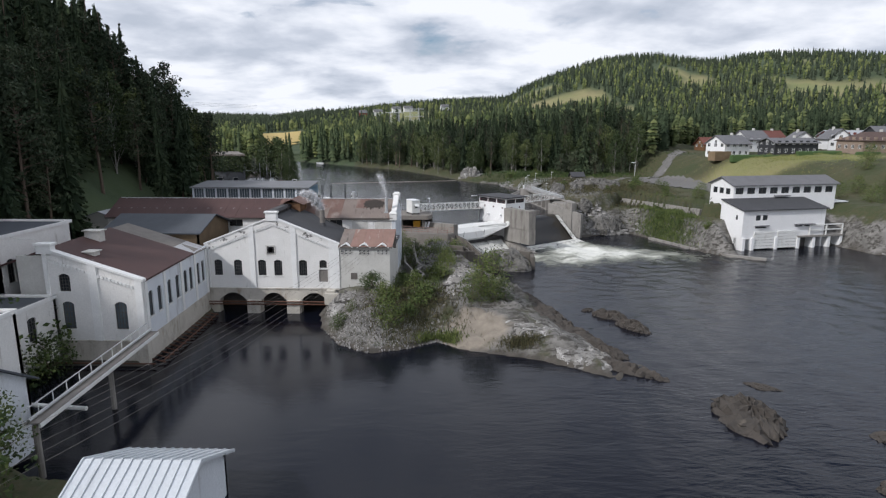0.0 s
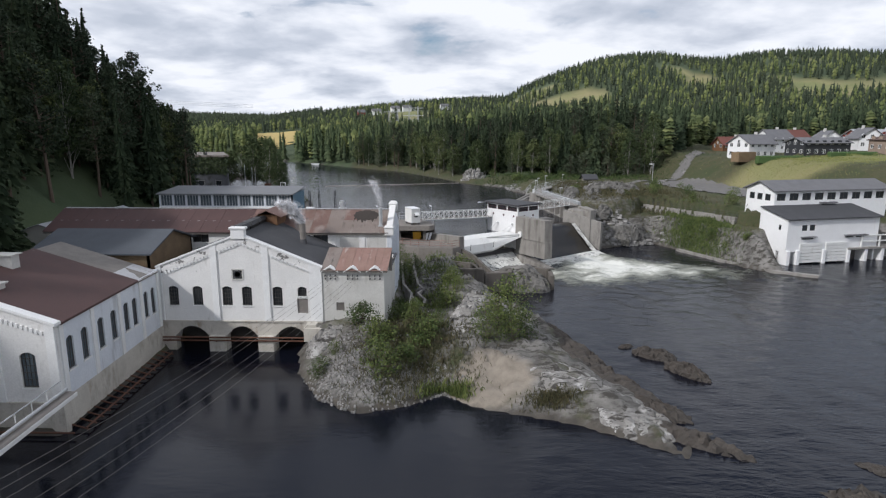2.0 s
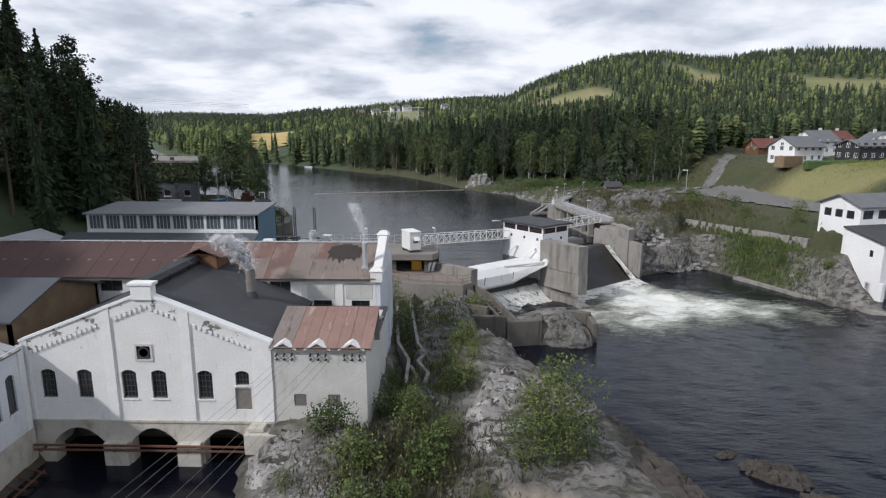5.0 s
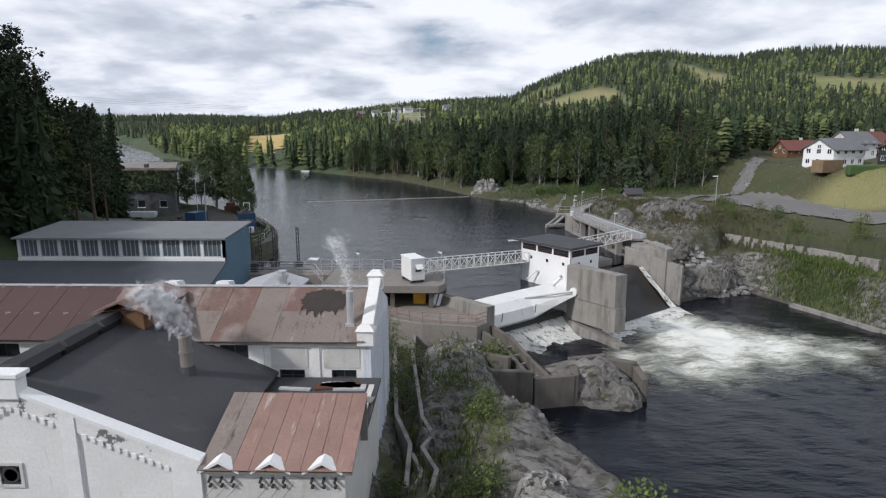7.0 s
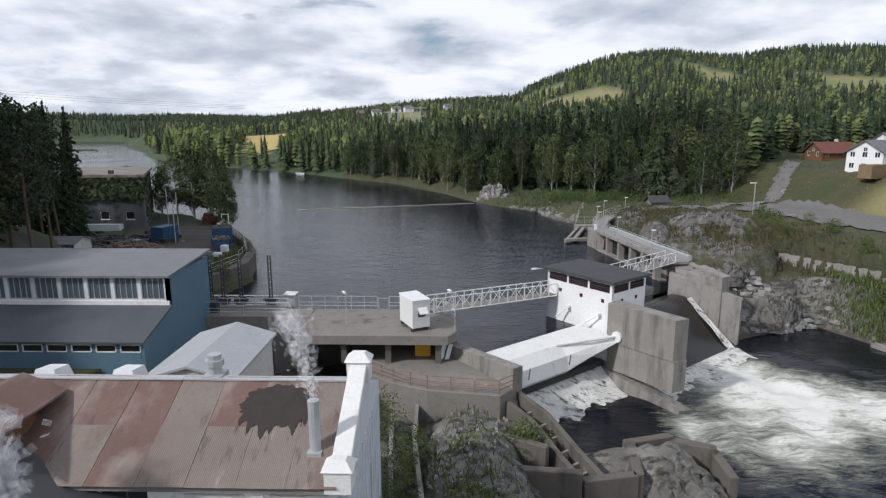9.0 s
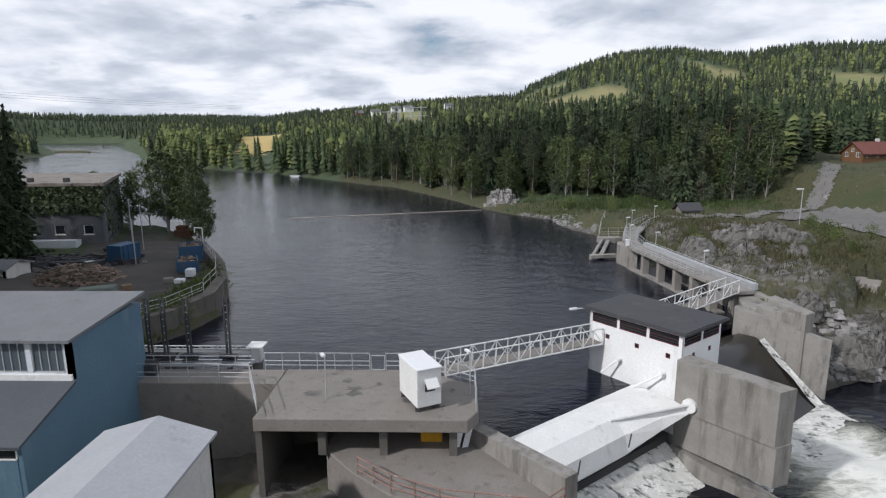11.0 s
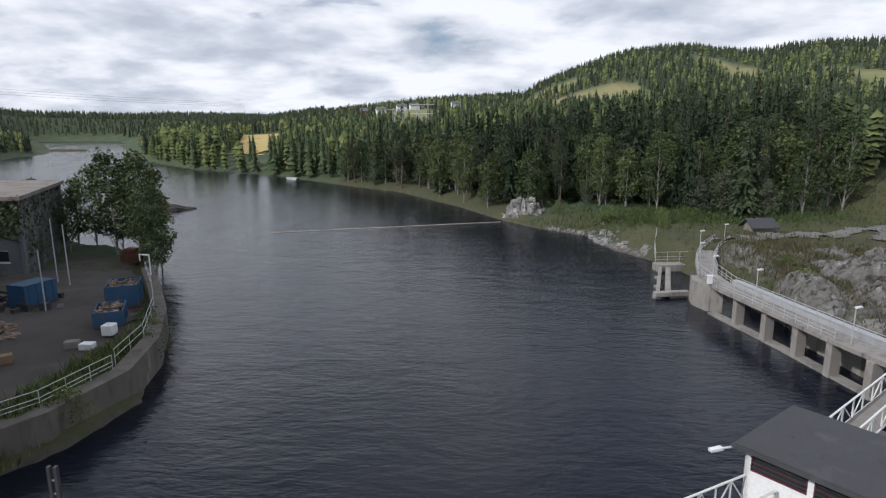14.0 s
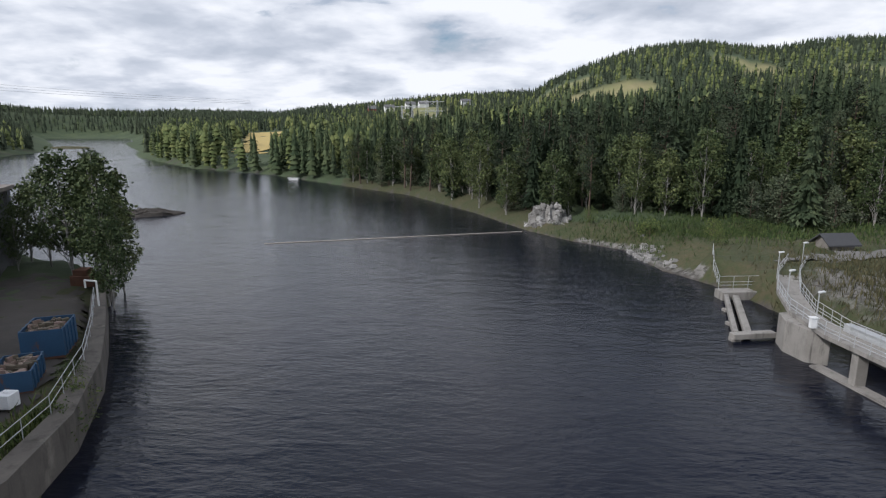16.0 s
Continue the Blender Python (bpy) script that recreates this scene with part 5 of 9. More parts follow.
def roofed_shed(name, label, x0, x1, y0, y1, z0, ze, zr, wall_mat, roof_mat, ridge="x", over=0.4, category="building", kind_windows=()):
    """A plain pitched building: ridge along x or y."""
    g = thing(name, ((x0 + x1) / 2, (y0 + y1) / 2, z0), label, category)
    mb = MB()
    fs = [Face(x0, y0, 1, 0), Face(x1, y0, 0, 1), Face(x1, y1, -1, 0), Face(x0, y1, 0, -1)]
    ls = [x1 - x0, y1 - y0] * 2
    for k, (f, L) in enumerate(zip(fs, ls)):
        gable = (k % 2 == 1) == (ridge == "x")
        top = [(0, ze), (L / 2, zr), (L, ze)] if gable else [(0, ze), (L, ze)]
        hs = [(a, b, c, d, 0) for w, a, b, c, d in kind_windows if w == k]
        mb = MB()
        f.wall(mb, 0, L if k % 2 == 0 else L, z0, top, hs, 0.25)
        part("wall", mb, M[wall_mat], g)
        for a, b, c, d, _ in hs:
            f.window(g, a, b, c, d, 0, 2, 1, frame_mat="trim", sill=False, depth=0.08)
    s = (zr - ze) / ((y1 - y0) / 2 if ridge == "x" else (x1 - x0) / 2)
    ax, ay, o = (x0 - over, y0 - over, s * over)
    mb = MB()
    if ridge == "x":
        ym = (y0 + y1) / 2
        roof_slab(mb, (x0 - over, y0 - over, ze - o + 0.12), (x1 + over, y0 - over, ze - o + 0.12), (x1 + over, ym, zr + 0.12), (x0 - over, ym, zr + 0.12), 0.16)
        roof_slab(mb, (x0 - over, ym, zr + 0.12), (x1 + over, ym, zr + 0.12), (x1 + over, y1 + over, ze - o + 0.12), (x0 - over, y1 + over, ze - o + 0.12), 0.16)
    else:
        xm = (x0 + x1) / 2
        roof_slab(mb, (x0 - over, y0 - over, ze - o + 0.12), (xm, y0 - over, zr + 0.12), (xm, y1 + over, zr + 0.12), (x0 - over, y1 + over, ze - o + 0.12), 0.16)
        roof_slab(mb, (xm, y0 - over, zr + 0.12), (x1 + over, y0 - over, ze - o + 0.12), (x1 + over, y1 + over, ze - o + 0.12), (xm, y1 + over, zr + 0.12), 0.16)
    part("roof", mb, M[roof_mat], g)
    return g


M["roof_mid"] = mat("mid_grey_sheet_roof", (0.20, 0.205, 0.215), (0.155, 0.16, 0.17), 0.4, 0.7, 0.02, 5, stain=((0.10, 0.10, 0.10), 0.5, 0.58, 0.75, (1, 1, 1)))


def blue_hall():
    g = thing("blue_hall", (-40, 117, 9), "blue metal-clad hall with a strip of tall windows", "factory building")
    x0, x1 = -50.6, -27.6
    f = Face(x0, 113.2, 1, 0)
    mb = MB()
    n = 10
    w = (x1 - x0 - 0.4) / n
    hs = [(0.3 + k * w, 0.3 + k * w + w * 0.87, 15.55, 17.45, 0) for k in range(n)]
    f.wall(mb, 0, x1 - x0, 15.1, [(0, 17.65), (x1 - x0, 17.65)], hs, 0.3)
    part("clerestory_wall", mb, M["white_clad"], g, "pale grey clerestory wall")
    for h in hs:
        f.window(g, *h[:4], 0, 4, 1, glass="glass_dusty", frame_mat="galv", bar=0.06, sill=False, depth=0.05)
    mb = MB()
    f.block(mb, 0, x1 - x0, 15.1, 15.45, 0, 0.14)
    part("band", mb, M["white_metal"], g)
    mb = MB()
    mb.box(x0, 113.5, 9, x0 + 0.3, 121, 17.6)
    mb.box(x1 - 0.3, 113.2, 9, x1, 121, 17.6)
    mb.box(x0 + 0.3, 120.7, 9, x1 - 0.3, 121, 17.6)
    mb.box(x1 - 0.3, 108.6, 9, x1, 113.2, 13.6)
    mb.hexa([(x1 - 0.3, 108.6, 13.6), (x1, 108.6, 13.6), (x1, 113.2, 13.6), (x1 - 0.3, 113.2, 13.6)], [(x1 - 0.3, 108.6, 13.65), (x1, 108.6, 13.65), (x1, 113.2, 15.1), (x1 - 0.3, 113.2, 15.1)])
    part("side_wall", mb, M["blue_clad"], g)
    mb = MB()
    roof_slab(mb, (x0 - 0.3, 112.8, 17.68), (x1 + 0.25, 112.8, 17.68), (x1 + 0.25, 121.3, 18.3), (x0 - 0.3, 121.3, 18.3), 0.18)
    part("upper_roof", mb, M["roof_mid"], g)
    mb = MB()
    roof_slab(mb, (x0 - 2.5, 108.2, 13.62), (x1 + 0.2, 108.2, 13.62), (x1 + 0.2, 113.15, 15.12), (x0 - 2.5, 113.15, 15.12), 0.16)
    part("lower_roof", mb, M["slate"], g)
    f2 = Face(x0 - 2.3, 108.6, 1, 0)
    L = x1 - x0 + 2.3 - 0.3
    hs = [(0.4 + k * 1.92, 0.4 + k * 1.92 + 1.6, 12.65, 13.3, 0) for k in range(13)]
    mb = MB()
    f2.wall(mb, 0, L, 8, [(0, 13.5), (L, 13.5)], hs + [(3, 4.6, 10.3, 11.0, 0), (11, 12.6, 10.3, 11.0, 0)], 0.3)
    part("lower_wall", mb, M["blue_clad"], g)
    for h in hs:
        f2.window(g, *h[:4], 0, 1, 1, frame_mat="trim", sill=False, depth=0.0)
    for a in (3, 11):
        f2.window(g, a, a + 1.6, 10.3, 11.0, 0, 2, 1, frame_mat="trim", sill=False, depth=0.02)
    return g


gable_hall()
annex()
long_mill()
left_mill()
blue_hall()
roofed_shed("boiler_shed", "low shed with a dark slate-blue roof and tan board walls", -46.5, -33.6, 76.6, 87.2, 6, 15.0, 16.7, "wood_tan", "slate", "x", 0.5, "shed")
roofed_shed("pump_house", "small grey-roofed block behind the mill", -23.0, -17.6, 100.4, 108.6, 7, 14.2, 15.0, "plaster_grey", "grey_roof", "y", 0.25, "building")
roofed_shed("yard_store", "low grey store at the edge of the yard", -67.0, -58.6, 147.5, 152.0, 10.6, 13.6, 14.3, "plaster_grey", "roof_mid", "x", 0.3, "shed")
roofed_shed("side_wing", "low wing with a pale roof under the wooded hill", -60.5, -52.5, 92, 112, 9, 14.2, 15.6, "plaster_grey", "grey_roof", "y", 0.4, "building")


# ---- dam ----
def rail_run(g, line, h=1.35, rails=(1.0, 0.55, 0.3), gap=1.3, r=0.03, name="railing", material="galv"):
    """A railing along points (x, y, z of the floor); each post is a part, so is each rail."""
    pts = [Vector(p) for p in line]
    for a, b in zip(pts, pts[1:]):
        n = max(1, round((b - a).length / gap))
        for k in range(n + (b == pts[-1])):
            p = a.lerp(b, k / n)
            mb = MB()
            mb.tube(p, p + Vector((0, 0, h)), r, 6)
            part("post", mb, M[material], g)
    for f in rails:
        mb = MB()
        for a, b in zip(pts, pts[1:]):
            o = Vector((0, 0, h * f))
            mb.tube(a + o, b + o, r, 6)
        part("rail", mb, M[material], g)


def railing(line, label="galvanised steel railing on the dam deck", **kw):
    at = (line[0][0], line[0][1], line[0][2])
    g = thing("railing", at, label, "railing", group="railings along the dam")
    rail_run(g, line, **kw)
    return g


def concrete_block(name, pts, z0, z1, label, material="concrete", bevel=0.05, category="concrete wall"):
    mb = MB()
    mb.prism(pts, z0, z1)
    return solo(name, mb, M[material], label, category, bevel=bevel if not callable(z1) else 0.0)


FX, FY = 0.63, -0.777   # downstream
CX, CY = 0.777, 0.63    # across, towards the far bank


def dam_at(c, f):
    return (12.0 + CX * c + FX * f, 123.1 + CY * c + FY * f)


def quad_cf(c0, c1, f0, f1):
    p = [dam_at(c0, f1), dam_at(c1, f1), dam_at(c1, f0), dam_at(c0, f0)]
    return p


def gatehouse():
    g = thing("gatehouse", (*dam_at(3, -4.5), 8), "white gatehouse with a flat dark roof on the dam", "building")
    c, d, b, a = (dam_at(*p) for p in ((0.12, -0.25), (5.8, -0.25), (5.8, -8.85), (0.12, -8.85)))
    ring = [c, d, b, a]
    for k in range(4):
        p, q = ring[k], ring[(k + 1) % 4]
        f = Face(*p, q[0] - p[0], q[1] - p[1])
        L = math.hypot(q[0] - p[0], q[1] - p[1])
        slots = [(0.25 + j * (L - 0.3) / (3 if L > 7 else 2), (j + 1) * (L - 0.3) / (3 if L > 7 else 2), 13.35, 14.2, 0) for j in range(3 if L > 7 else 2)]
        small = [(L * t - 0.2, L * t + 0.2, 12.2, 12.6, 0) for t in ((0.22, 0.55, 0.87) if L > 7 else (0.3, 0.72))]
        mb = MB()
        f.wall(mb, 0, L - 0.3 * 0, 6.0, [(0, 14.42), (L, 14.42)], slots + small, 0.28)
        part("wall", mb, M["plaster_clean"], g)
        for h in slots:
            w = f.window(g, *h[:4], 0, 1, 2, frame_mat="maroon", bar=0.04, sill=False, depth=0.05)
            mb = MB()
            for z in (13.6, 13.85, 14.05):
                f.block(mb, h[0], h[1], z, z + 0.04, -0.03, 0.01)
            part("slat", mb, M["steel_dark"], w)
        for h in small:
            f.window(g, *h[:4], 0, 1, 1, frame_mat="maroon", bar=0.03, sill=False, depth=0.04)
    mb = MB()
    p = quad_cf(-0.35, 6.25, -9.35, 0.2)
    mb.prism(p, 14.42, 14.58)
    mb.prism(quad_cf(-0.25, 6.15, -9.25, 0.1), 14.58, 14.66)
    part("roof", mb, M["felt"], g, "flat dark felt roof")
    f = Face(*dam_at(0.1, 0.0), -FX, -FY)
    for u, z0, v, z1 in ((1.6, 10.9, 3.6, 9.3), (5.6, 10.8, 6.6, 9.6)):
        mb = MB()
        mb.tube(dam_at(-0.35, -u) + (z0,), dam_at(-1.0, -v) + (z1,), 0.08, 8)
        mb.tube(dam_at(0.05, -u) + (z0,), dam_at(-0.4, -u) + (z0,), 0.2, 10)
        part("hoist_arm", mb, M["plaster_clean"], g, "white hydraulic hoist arm")
    mb = MB()
    mb.tube((*dam_at(0, -9.3), 14.35), (*dam_at(-0.9, -9.6), 14.4), 0.05, 6)
    mb.obox(*dam_at(-1.1, -9.7), 14.33, 14.47, 0.7, 0.25, 20)
    part("roof_lamp", mb, M["white_plastic"], g)
    return g


gatehouse()
# long dividing wall downstream of the gatehouse, and the pier below it
mb = MB()
mb.prism([dam_at(-0.35, 7.0), dam_at(1.2, 7.4), dam_at(1.35, -0.3), dam_at(-0.35, -0.3)], 8.6, 12.55)
mb.prism([dam_at(-0.25, 7.1), dam_at(1.2, 7.5), dam_at(1.45, -0.3), dam_at(-0.15, -0.3)], 5.6, 8.6)
mb.prism([dam_at(-0.4, 8.0), dam_at(1.4, 8.3), dam_at(1.6, -0.3), dam_at(-0.5, -0.3)], 1.5, lambda p: 5.6 - 1.3 * max(0, (p[0] - 12) * FX + (p[1] - 123.1) * FY - 6.6) / 1.3)
solo("divider_wall", mb, M["concrete"], "tall stained concrete wall between the sluices", "concrete wall")
mb = MB()
mb.prism(quad_cf(0.0, 6.0, -9.3, -0.2), 1.5, 6.2)
solo("gatehouse_pier", mb, M["concrete"], "concrete pier below the gatehouse", "concrete wall")


def flap_gate():
    g = thing("flap_gate", (*dam_at(-9, 0), 6), "white steel flap gate letting water under it", "sluice gate")
    mb = MB()
    # a bellied plate: crest, belly and lower lip, extruded across the bay
    prof = [(-3.9, 9.35), (-3.2, 9.55), (-1.6, 9.1), (-0.6, 8.2), (-0.3, 6.9), (-0.7, 6.4), (-1.3, 6.6), (-3.4, 8.4)]
    n = len(prof)
    # the lower lip rises towards the hinge on the gatehouse side
    cs = ((-16.2, 0.0, 0.0), (-6.0, 0.0, 0.0), (-2.6, 0.45, 0.7), (-0.4, 0.8, 1.4))
    for cc, lift, out in cs:
        mb.v += [(*dam_at(cc, f + out * (f > -3.3)), z + lift * (9.3 - z)) for f, z in prof]
    mb.f = [tuple(range(n)), tuple(range(4 * n - 1, 3 * n - 1, -1))] + [(j * n + k, (j + 1) * n + k, (j + 1) * n + (k + 1) % n, j * n + (k + 1) % n) for j in range(3) for k in range(n)]
    part("gate_leaf", mb, M["white_metal"], g)
    mb = MB()
    mb.tube((*dam_at(-6.5, -1.6), 9.1), (*dam_at(-0.5, 0.9), 9.4), 0.16, 8)
    part("lifting_arm", mb, M["white_metal"], g)
    mb = MB()
    mb.tube((*dam_at(-0.6, 1.0), 9.35), (*dam_at(0.1, 1.0), 9.35), 0.55, 14)
    part("hinge_drum", mb, M["white_metal"], g)
    mb = MB()
    for cc in (-11.5, -6.0):
        mb.tube((*dam_at(cc, -0.25), 7.4), (*dam_at(cc, -0.1), 8.5), 0.05, 6)
    part("edge_rod", mb, M["steel_dark"], g)
    mb = MB()
    mb.prism(quad_cf(-16.3, -0.4, -1.1, -0.5), 5.9, 6.5)
    part("bottom_seal", mb, M["black"], g)
    mb = MB()
    mb.prism(quad_cf(-16.3, -0.4, -4.5, -1.2), 2.0, 6.0)
    part("sill_beam", mb, M["concrete_dark"], g)
    return g


flap_gate()


def sheet_fall(name, c0, c1, prof, material, label, seed, nu=26):
    """A rough falling sheet of water: profile (f, z) swept across from c0 to c1."""
    rnd = random.Random(seed)
    mb = MB()
    nv = len(prof)
    for i in range(nu + 1):
        c = c0 + (c1 - c0) * i / nu
        for j, (f, z) in enumerate(prof):
            mb.v.append((*dam_at(c + rnd.uniform(-0.1, 0.1), f + rnd.uniform(-0.12, 0.12) * j), z + rnd.uniform(-0.10, 0.14) * (j > 0)))
    mb.f = [(i * nv + j, (i + 1) * nv + j, (i + 1) * nv + j + 1, i * nv + j + 1) for i in range(nu) for j in range(nv - 1)]
    return solo(name, mb, M[material], label, "water", kind="stuff", smooth=True)


sheet_fall("sluice_water", -16.0, -0.5, [(-1.1, 6.0), (-0.2, 5.3), (0.8, 4.6), (1.8, 4.1), (3.4, 3.6)], "fall", "white water rushing out below the gate", 2)

# right bay: smooth dark chute, side wall and abutment
chute = MB()
prof = [(-6.0, 8.6), (-4.6, 9.25), (-3.2, 9.2), (-2.0, 8.5), (-0.8, 7.3), (0.6, 5.9), (2.2, 4.6), (3.8, 3.6), (5.2, 3.0)]
nv = len(prof)
for c in (1.0, 5.0, 9.0, 13.0, 18.2):
    chute.v += [(*dam_at(c + (0.27 * (f + 6) if c > 18 else 0), f), z) for f, z in prof]
chute.f = [(i * nv + j, (i + 1) * nv + j, (i + 1) * nv + j + 1, i * nv + j + 1) for i in range(4) for j in range(nv - 1)]
solo("spillway_chute", chute, mat("thin_dark_water_film", (0.016, 0.0135, 0.011), (0.028, 0.024, 0.018), 0.6, 0.22, 0.03, 2, stretch=(1, 1, 0.2)), "smooth dark spillway with a thin film of water", "spillway", smooth=True)
sheet_fall("spill_stream", 18.6, 19.6, [(-2.6, 9.1), (-0.8, 7.5), (0.6, 6.1), (2.2, 4.8), (4.0, 3.8)], "fall", "thin white stream along the chute wall", 4, 5)
sheet_fall("chute_foam", 1.6, 19.6, [(3.0, 4.2), (3.8, 4.35), (4.6, 4.15), (5.6, 3.9), (7.0, 3.5)], "fall", "churning white water at the foot of the spillway", 6, 30)
mb = MB()
mb.strip([(23.6, 139.8), (30.6, 134.9)], 0.9, 2.0, lambda p: 11.7 - 0.29 * (p[0] - 23.6))
solo("spillway_side_wall", mb, M["concrete_light"], "pale sloping concrete side wall of the spillway", "concrete wall")
concrete_block("bank_wall", [(28.3, 135.6), (29.6, 136.4), (28.6, 147), (26.6, 161), (25.6, 160.6), (27.0, 146)], 5, 12.1, "long concrete wall along the intake", "concrete_light")
concrete_block("spillway_crest_block", [dam_at(10.5, -6.6), dam_at(17.6, -6.6), dam_at(17.6, -9.0), dam_at(10.5, -9.0)], 4, 9.9, "stained concrete crest above the spillway", "concrete_light")

concrete_block("abutment_slab", [(24.4, 139.9), (29.0, 136.4), (31.2, 146.8), (26.6, 147.2)], 6, 11.7, "stained concrete slab between bridge and spillway", "concrete")
# left side: intake deck, platform and walls
concrete_block("intake_deck", [(-17.6, 114.4), (-4.3, 114.4), (-3.6, 115.6), (-3.6, 119.4), (-7.6, 122.1), (-17.6, 122.1)], 11.2, 12.08, "concrete intake deck with dark damp patches", "deck", category="deck")
concrete_block("gate_deck", [(-31, 119.6), (-17.65, 119.6), (-17.65, 122.1), (-31, 122.1)], 6, 12.05, "narrow concrete deck behind the intake gates", "deck", category="deck")
rnd = random.Random(11)
for k in range(9):
    mb = MB()
    cx0, cy0, rr = rnd.uniform(-17, -6), rnd.uniform(115, 121.8), rnd.uniform(0.15, 0.6)
    mb.face(*[(cx0 + rr * rnd.uniform(0.6, 1.4) * math.cos(a * math.tau / 12), cy0 + 0.7 * rr * rnd.uniform(0.6, 1.4) * math.sin(a * math.tau / 12), 12.084) for a in range(12)])
    solo("damp_patch", mb, M["concrete_dark"], "dark damp patch on the concrete deck", "stain", group="damp patches", at=(cx0, cy0, 12.084))
# the dark colour holds the shade that lies under the deck
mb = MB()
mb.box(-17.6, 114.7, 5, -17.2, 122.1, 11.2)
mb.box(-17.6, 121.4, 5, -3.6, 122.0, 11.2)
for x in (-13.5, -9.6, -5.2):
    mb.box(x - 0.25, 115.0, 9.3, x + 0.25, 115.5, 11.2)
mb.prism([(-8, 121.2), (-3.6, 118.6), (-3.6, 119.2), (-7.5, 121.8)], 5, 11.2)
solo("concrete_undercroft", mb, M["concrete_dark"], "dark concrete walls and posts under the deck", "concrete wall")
concrete_block("work_platform", [(-13.4, 115.6), (-11.4, 113.2), (-8.8, 110.9), (-5.9, 109.6), (-0.2, 108.7), (1.2, 110.2), (-4.6, 118.2), (-5, 121.3), (-13.4, 121.3)], 4.5, 9.3, "concrete work platform below the deck", "deck", category="platform")
g = thing("platform_railing", (-9, 111, 9.3), "weathered pinkish steel railing on the platform edge", "railing", group="railings along the dam")
rail_run(g, [(-10.9, 112.9, 9.3), (-8.7, 111.1, 9.3), (-5.9, 109.8, 9.3), (-0.3, 108.95, 9.3), (0.9, 110.1, 9.3)], 1.15, (1.0, 0.62, 0.3), 1.8, 0.045, material="pink_sheet")
mb = MB()
mb.strip([(-4.9, 118.6), (1.3, 110.4)], 1.0, 3.0, lambda p: 10.2 + 0.085 * (p[0] + 5) * 1.4)
solo("sluice_wall", mb, M["concrete"], "stained concrete wall beside the sluice", "concrete wall")
mb = MB()
mb.box(-7.35, 116.7, 9.3, -5.95, 117.6, 10.55)
mb.box(-7.42, 116.65, 10.5, -5.88, 117.65, 10.62)
for k in range(5):
    mb.box(-7.2 + k * 0.27, 116.66, 9.45, -7.08 + k * 0.27, 116.7, 10.4)
solo("yellow_crate", mb, M["yellow"], "bright yellow plastic crate on the platform", "crate", bevel=0.02)
for k in range(2):
    mb = MB()
    x = -5.2 + 0.55 * k
    mb.hexa([(x, 116.0, 9.3), (x + 0.4, 116.1, 9.3), (x + 0.4, 116.2, 9.3), (x, 116.1, 9.3)], [(x + 0.35, 116.5, 10.5), (x + 0.75, 116.6, 10.5), (x + 0.75, 116.7, 10.5), (x + 0.35, 116.6, 10.5)])
    solo("leaning_board", mb, M["white_plastic"], "white board leaning on the sluice wall", "board", group="leaning boards")

# stepped fish pass going down from the platform
run = [(-0.2, 111.2), (2.7, 107.6), (4.4, 103.9), (5.6, 101.6)]
for side, w in ((-0.75, 0.4), (0.75, 0.4)):
    mb = MB()
    line = [(x + side * 0.8, y + side * 0.55) for x, y in run]
    mb.strip(line, w, 2.0, lambda p: 9.2 - 0.255 * max(0, 111.5 - p[1]))
    solo("fish_pass_wall", mb, M["quay"], "stepped concrete fish pass wall", "concrete wall", group="fish pass walls")
for k in range(9):
    t = k / 8.5
    i = min(2, int(t * 3))
    p, q, s = run[i], run[i + 1], t * 3 - i
    x, y = p[0] + (q[0] - p[0]) * s, p[1] + (q[1] - p[1]) * s
    mb = MB()
    mb.obox(x, y, 3, 8.6 - 0.25 * max(0, 111.5 - y), 1.5, 0.18, 35)
    solo("fish_pass_baffle", mb, M["concrete_light"], "concrete cross wall in the fish pass", "concrete wall", group="fish pass baffles")
for nm, pts, z1 in (("basin_wall", [(4.8, 101.2), (8.6, 102.0), (8.4, 102.6), (4.6, 101.8)], 6.9), ("basin_wall", [(8.2, 102.0), (9.0, 102.2), (9.6, 106.5), (8.9, 106.6)], 6.9),
                    ("basin_wall", [(8.9, 106.2), (12.8, 107.4), (12.6, 108.0), (8.8, 106.9)], 6.8), ("basin_wall", [(12.4, 107.3), (15.4, 106.0), (15.7, 106.7), (12.6, 108.0)], 6.5),
                    ("basin_wall", [(15.0, 103.0), (15.7, 103.0), (15.8, 106.6), (15.1, 106.6)], 6.2), ("basin_wall", [(10.2, 103.4), (12.5, 105.2), (12.2, 105.7), (9.9, 104.0)], 6.4),
                    ("basin_wall", [(-0.5, 101.5), (4.6, 101.0), (4.7, 101.6), (-0.4, 102.1)], 7.6), ("basin_wall", [(-1.4, 105.6), (2.6, 103.4), (2.9, 103.9), (-1.1, 106.1)], 8.0)):
    concrete_block(nm, pts, 2.5, z1, "old broken concrete basin wall below the dam", "quay", 0.06)
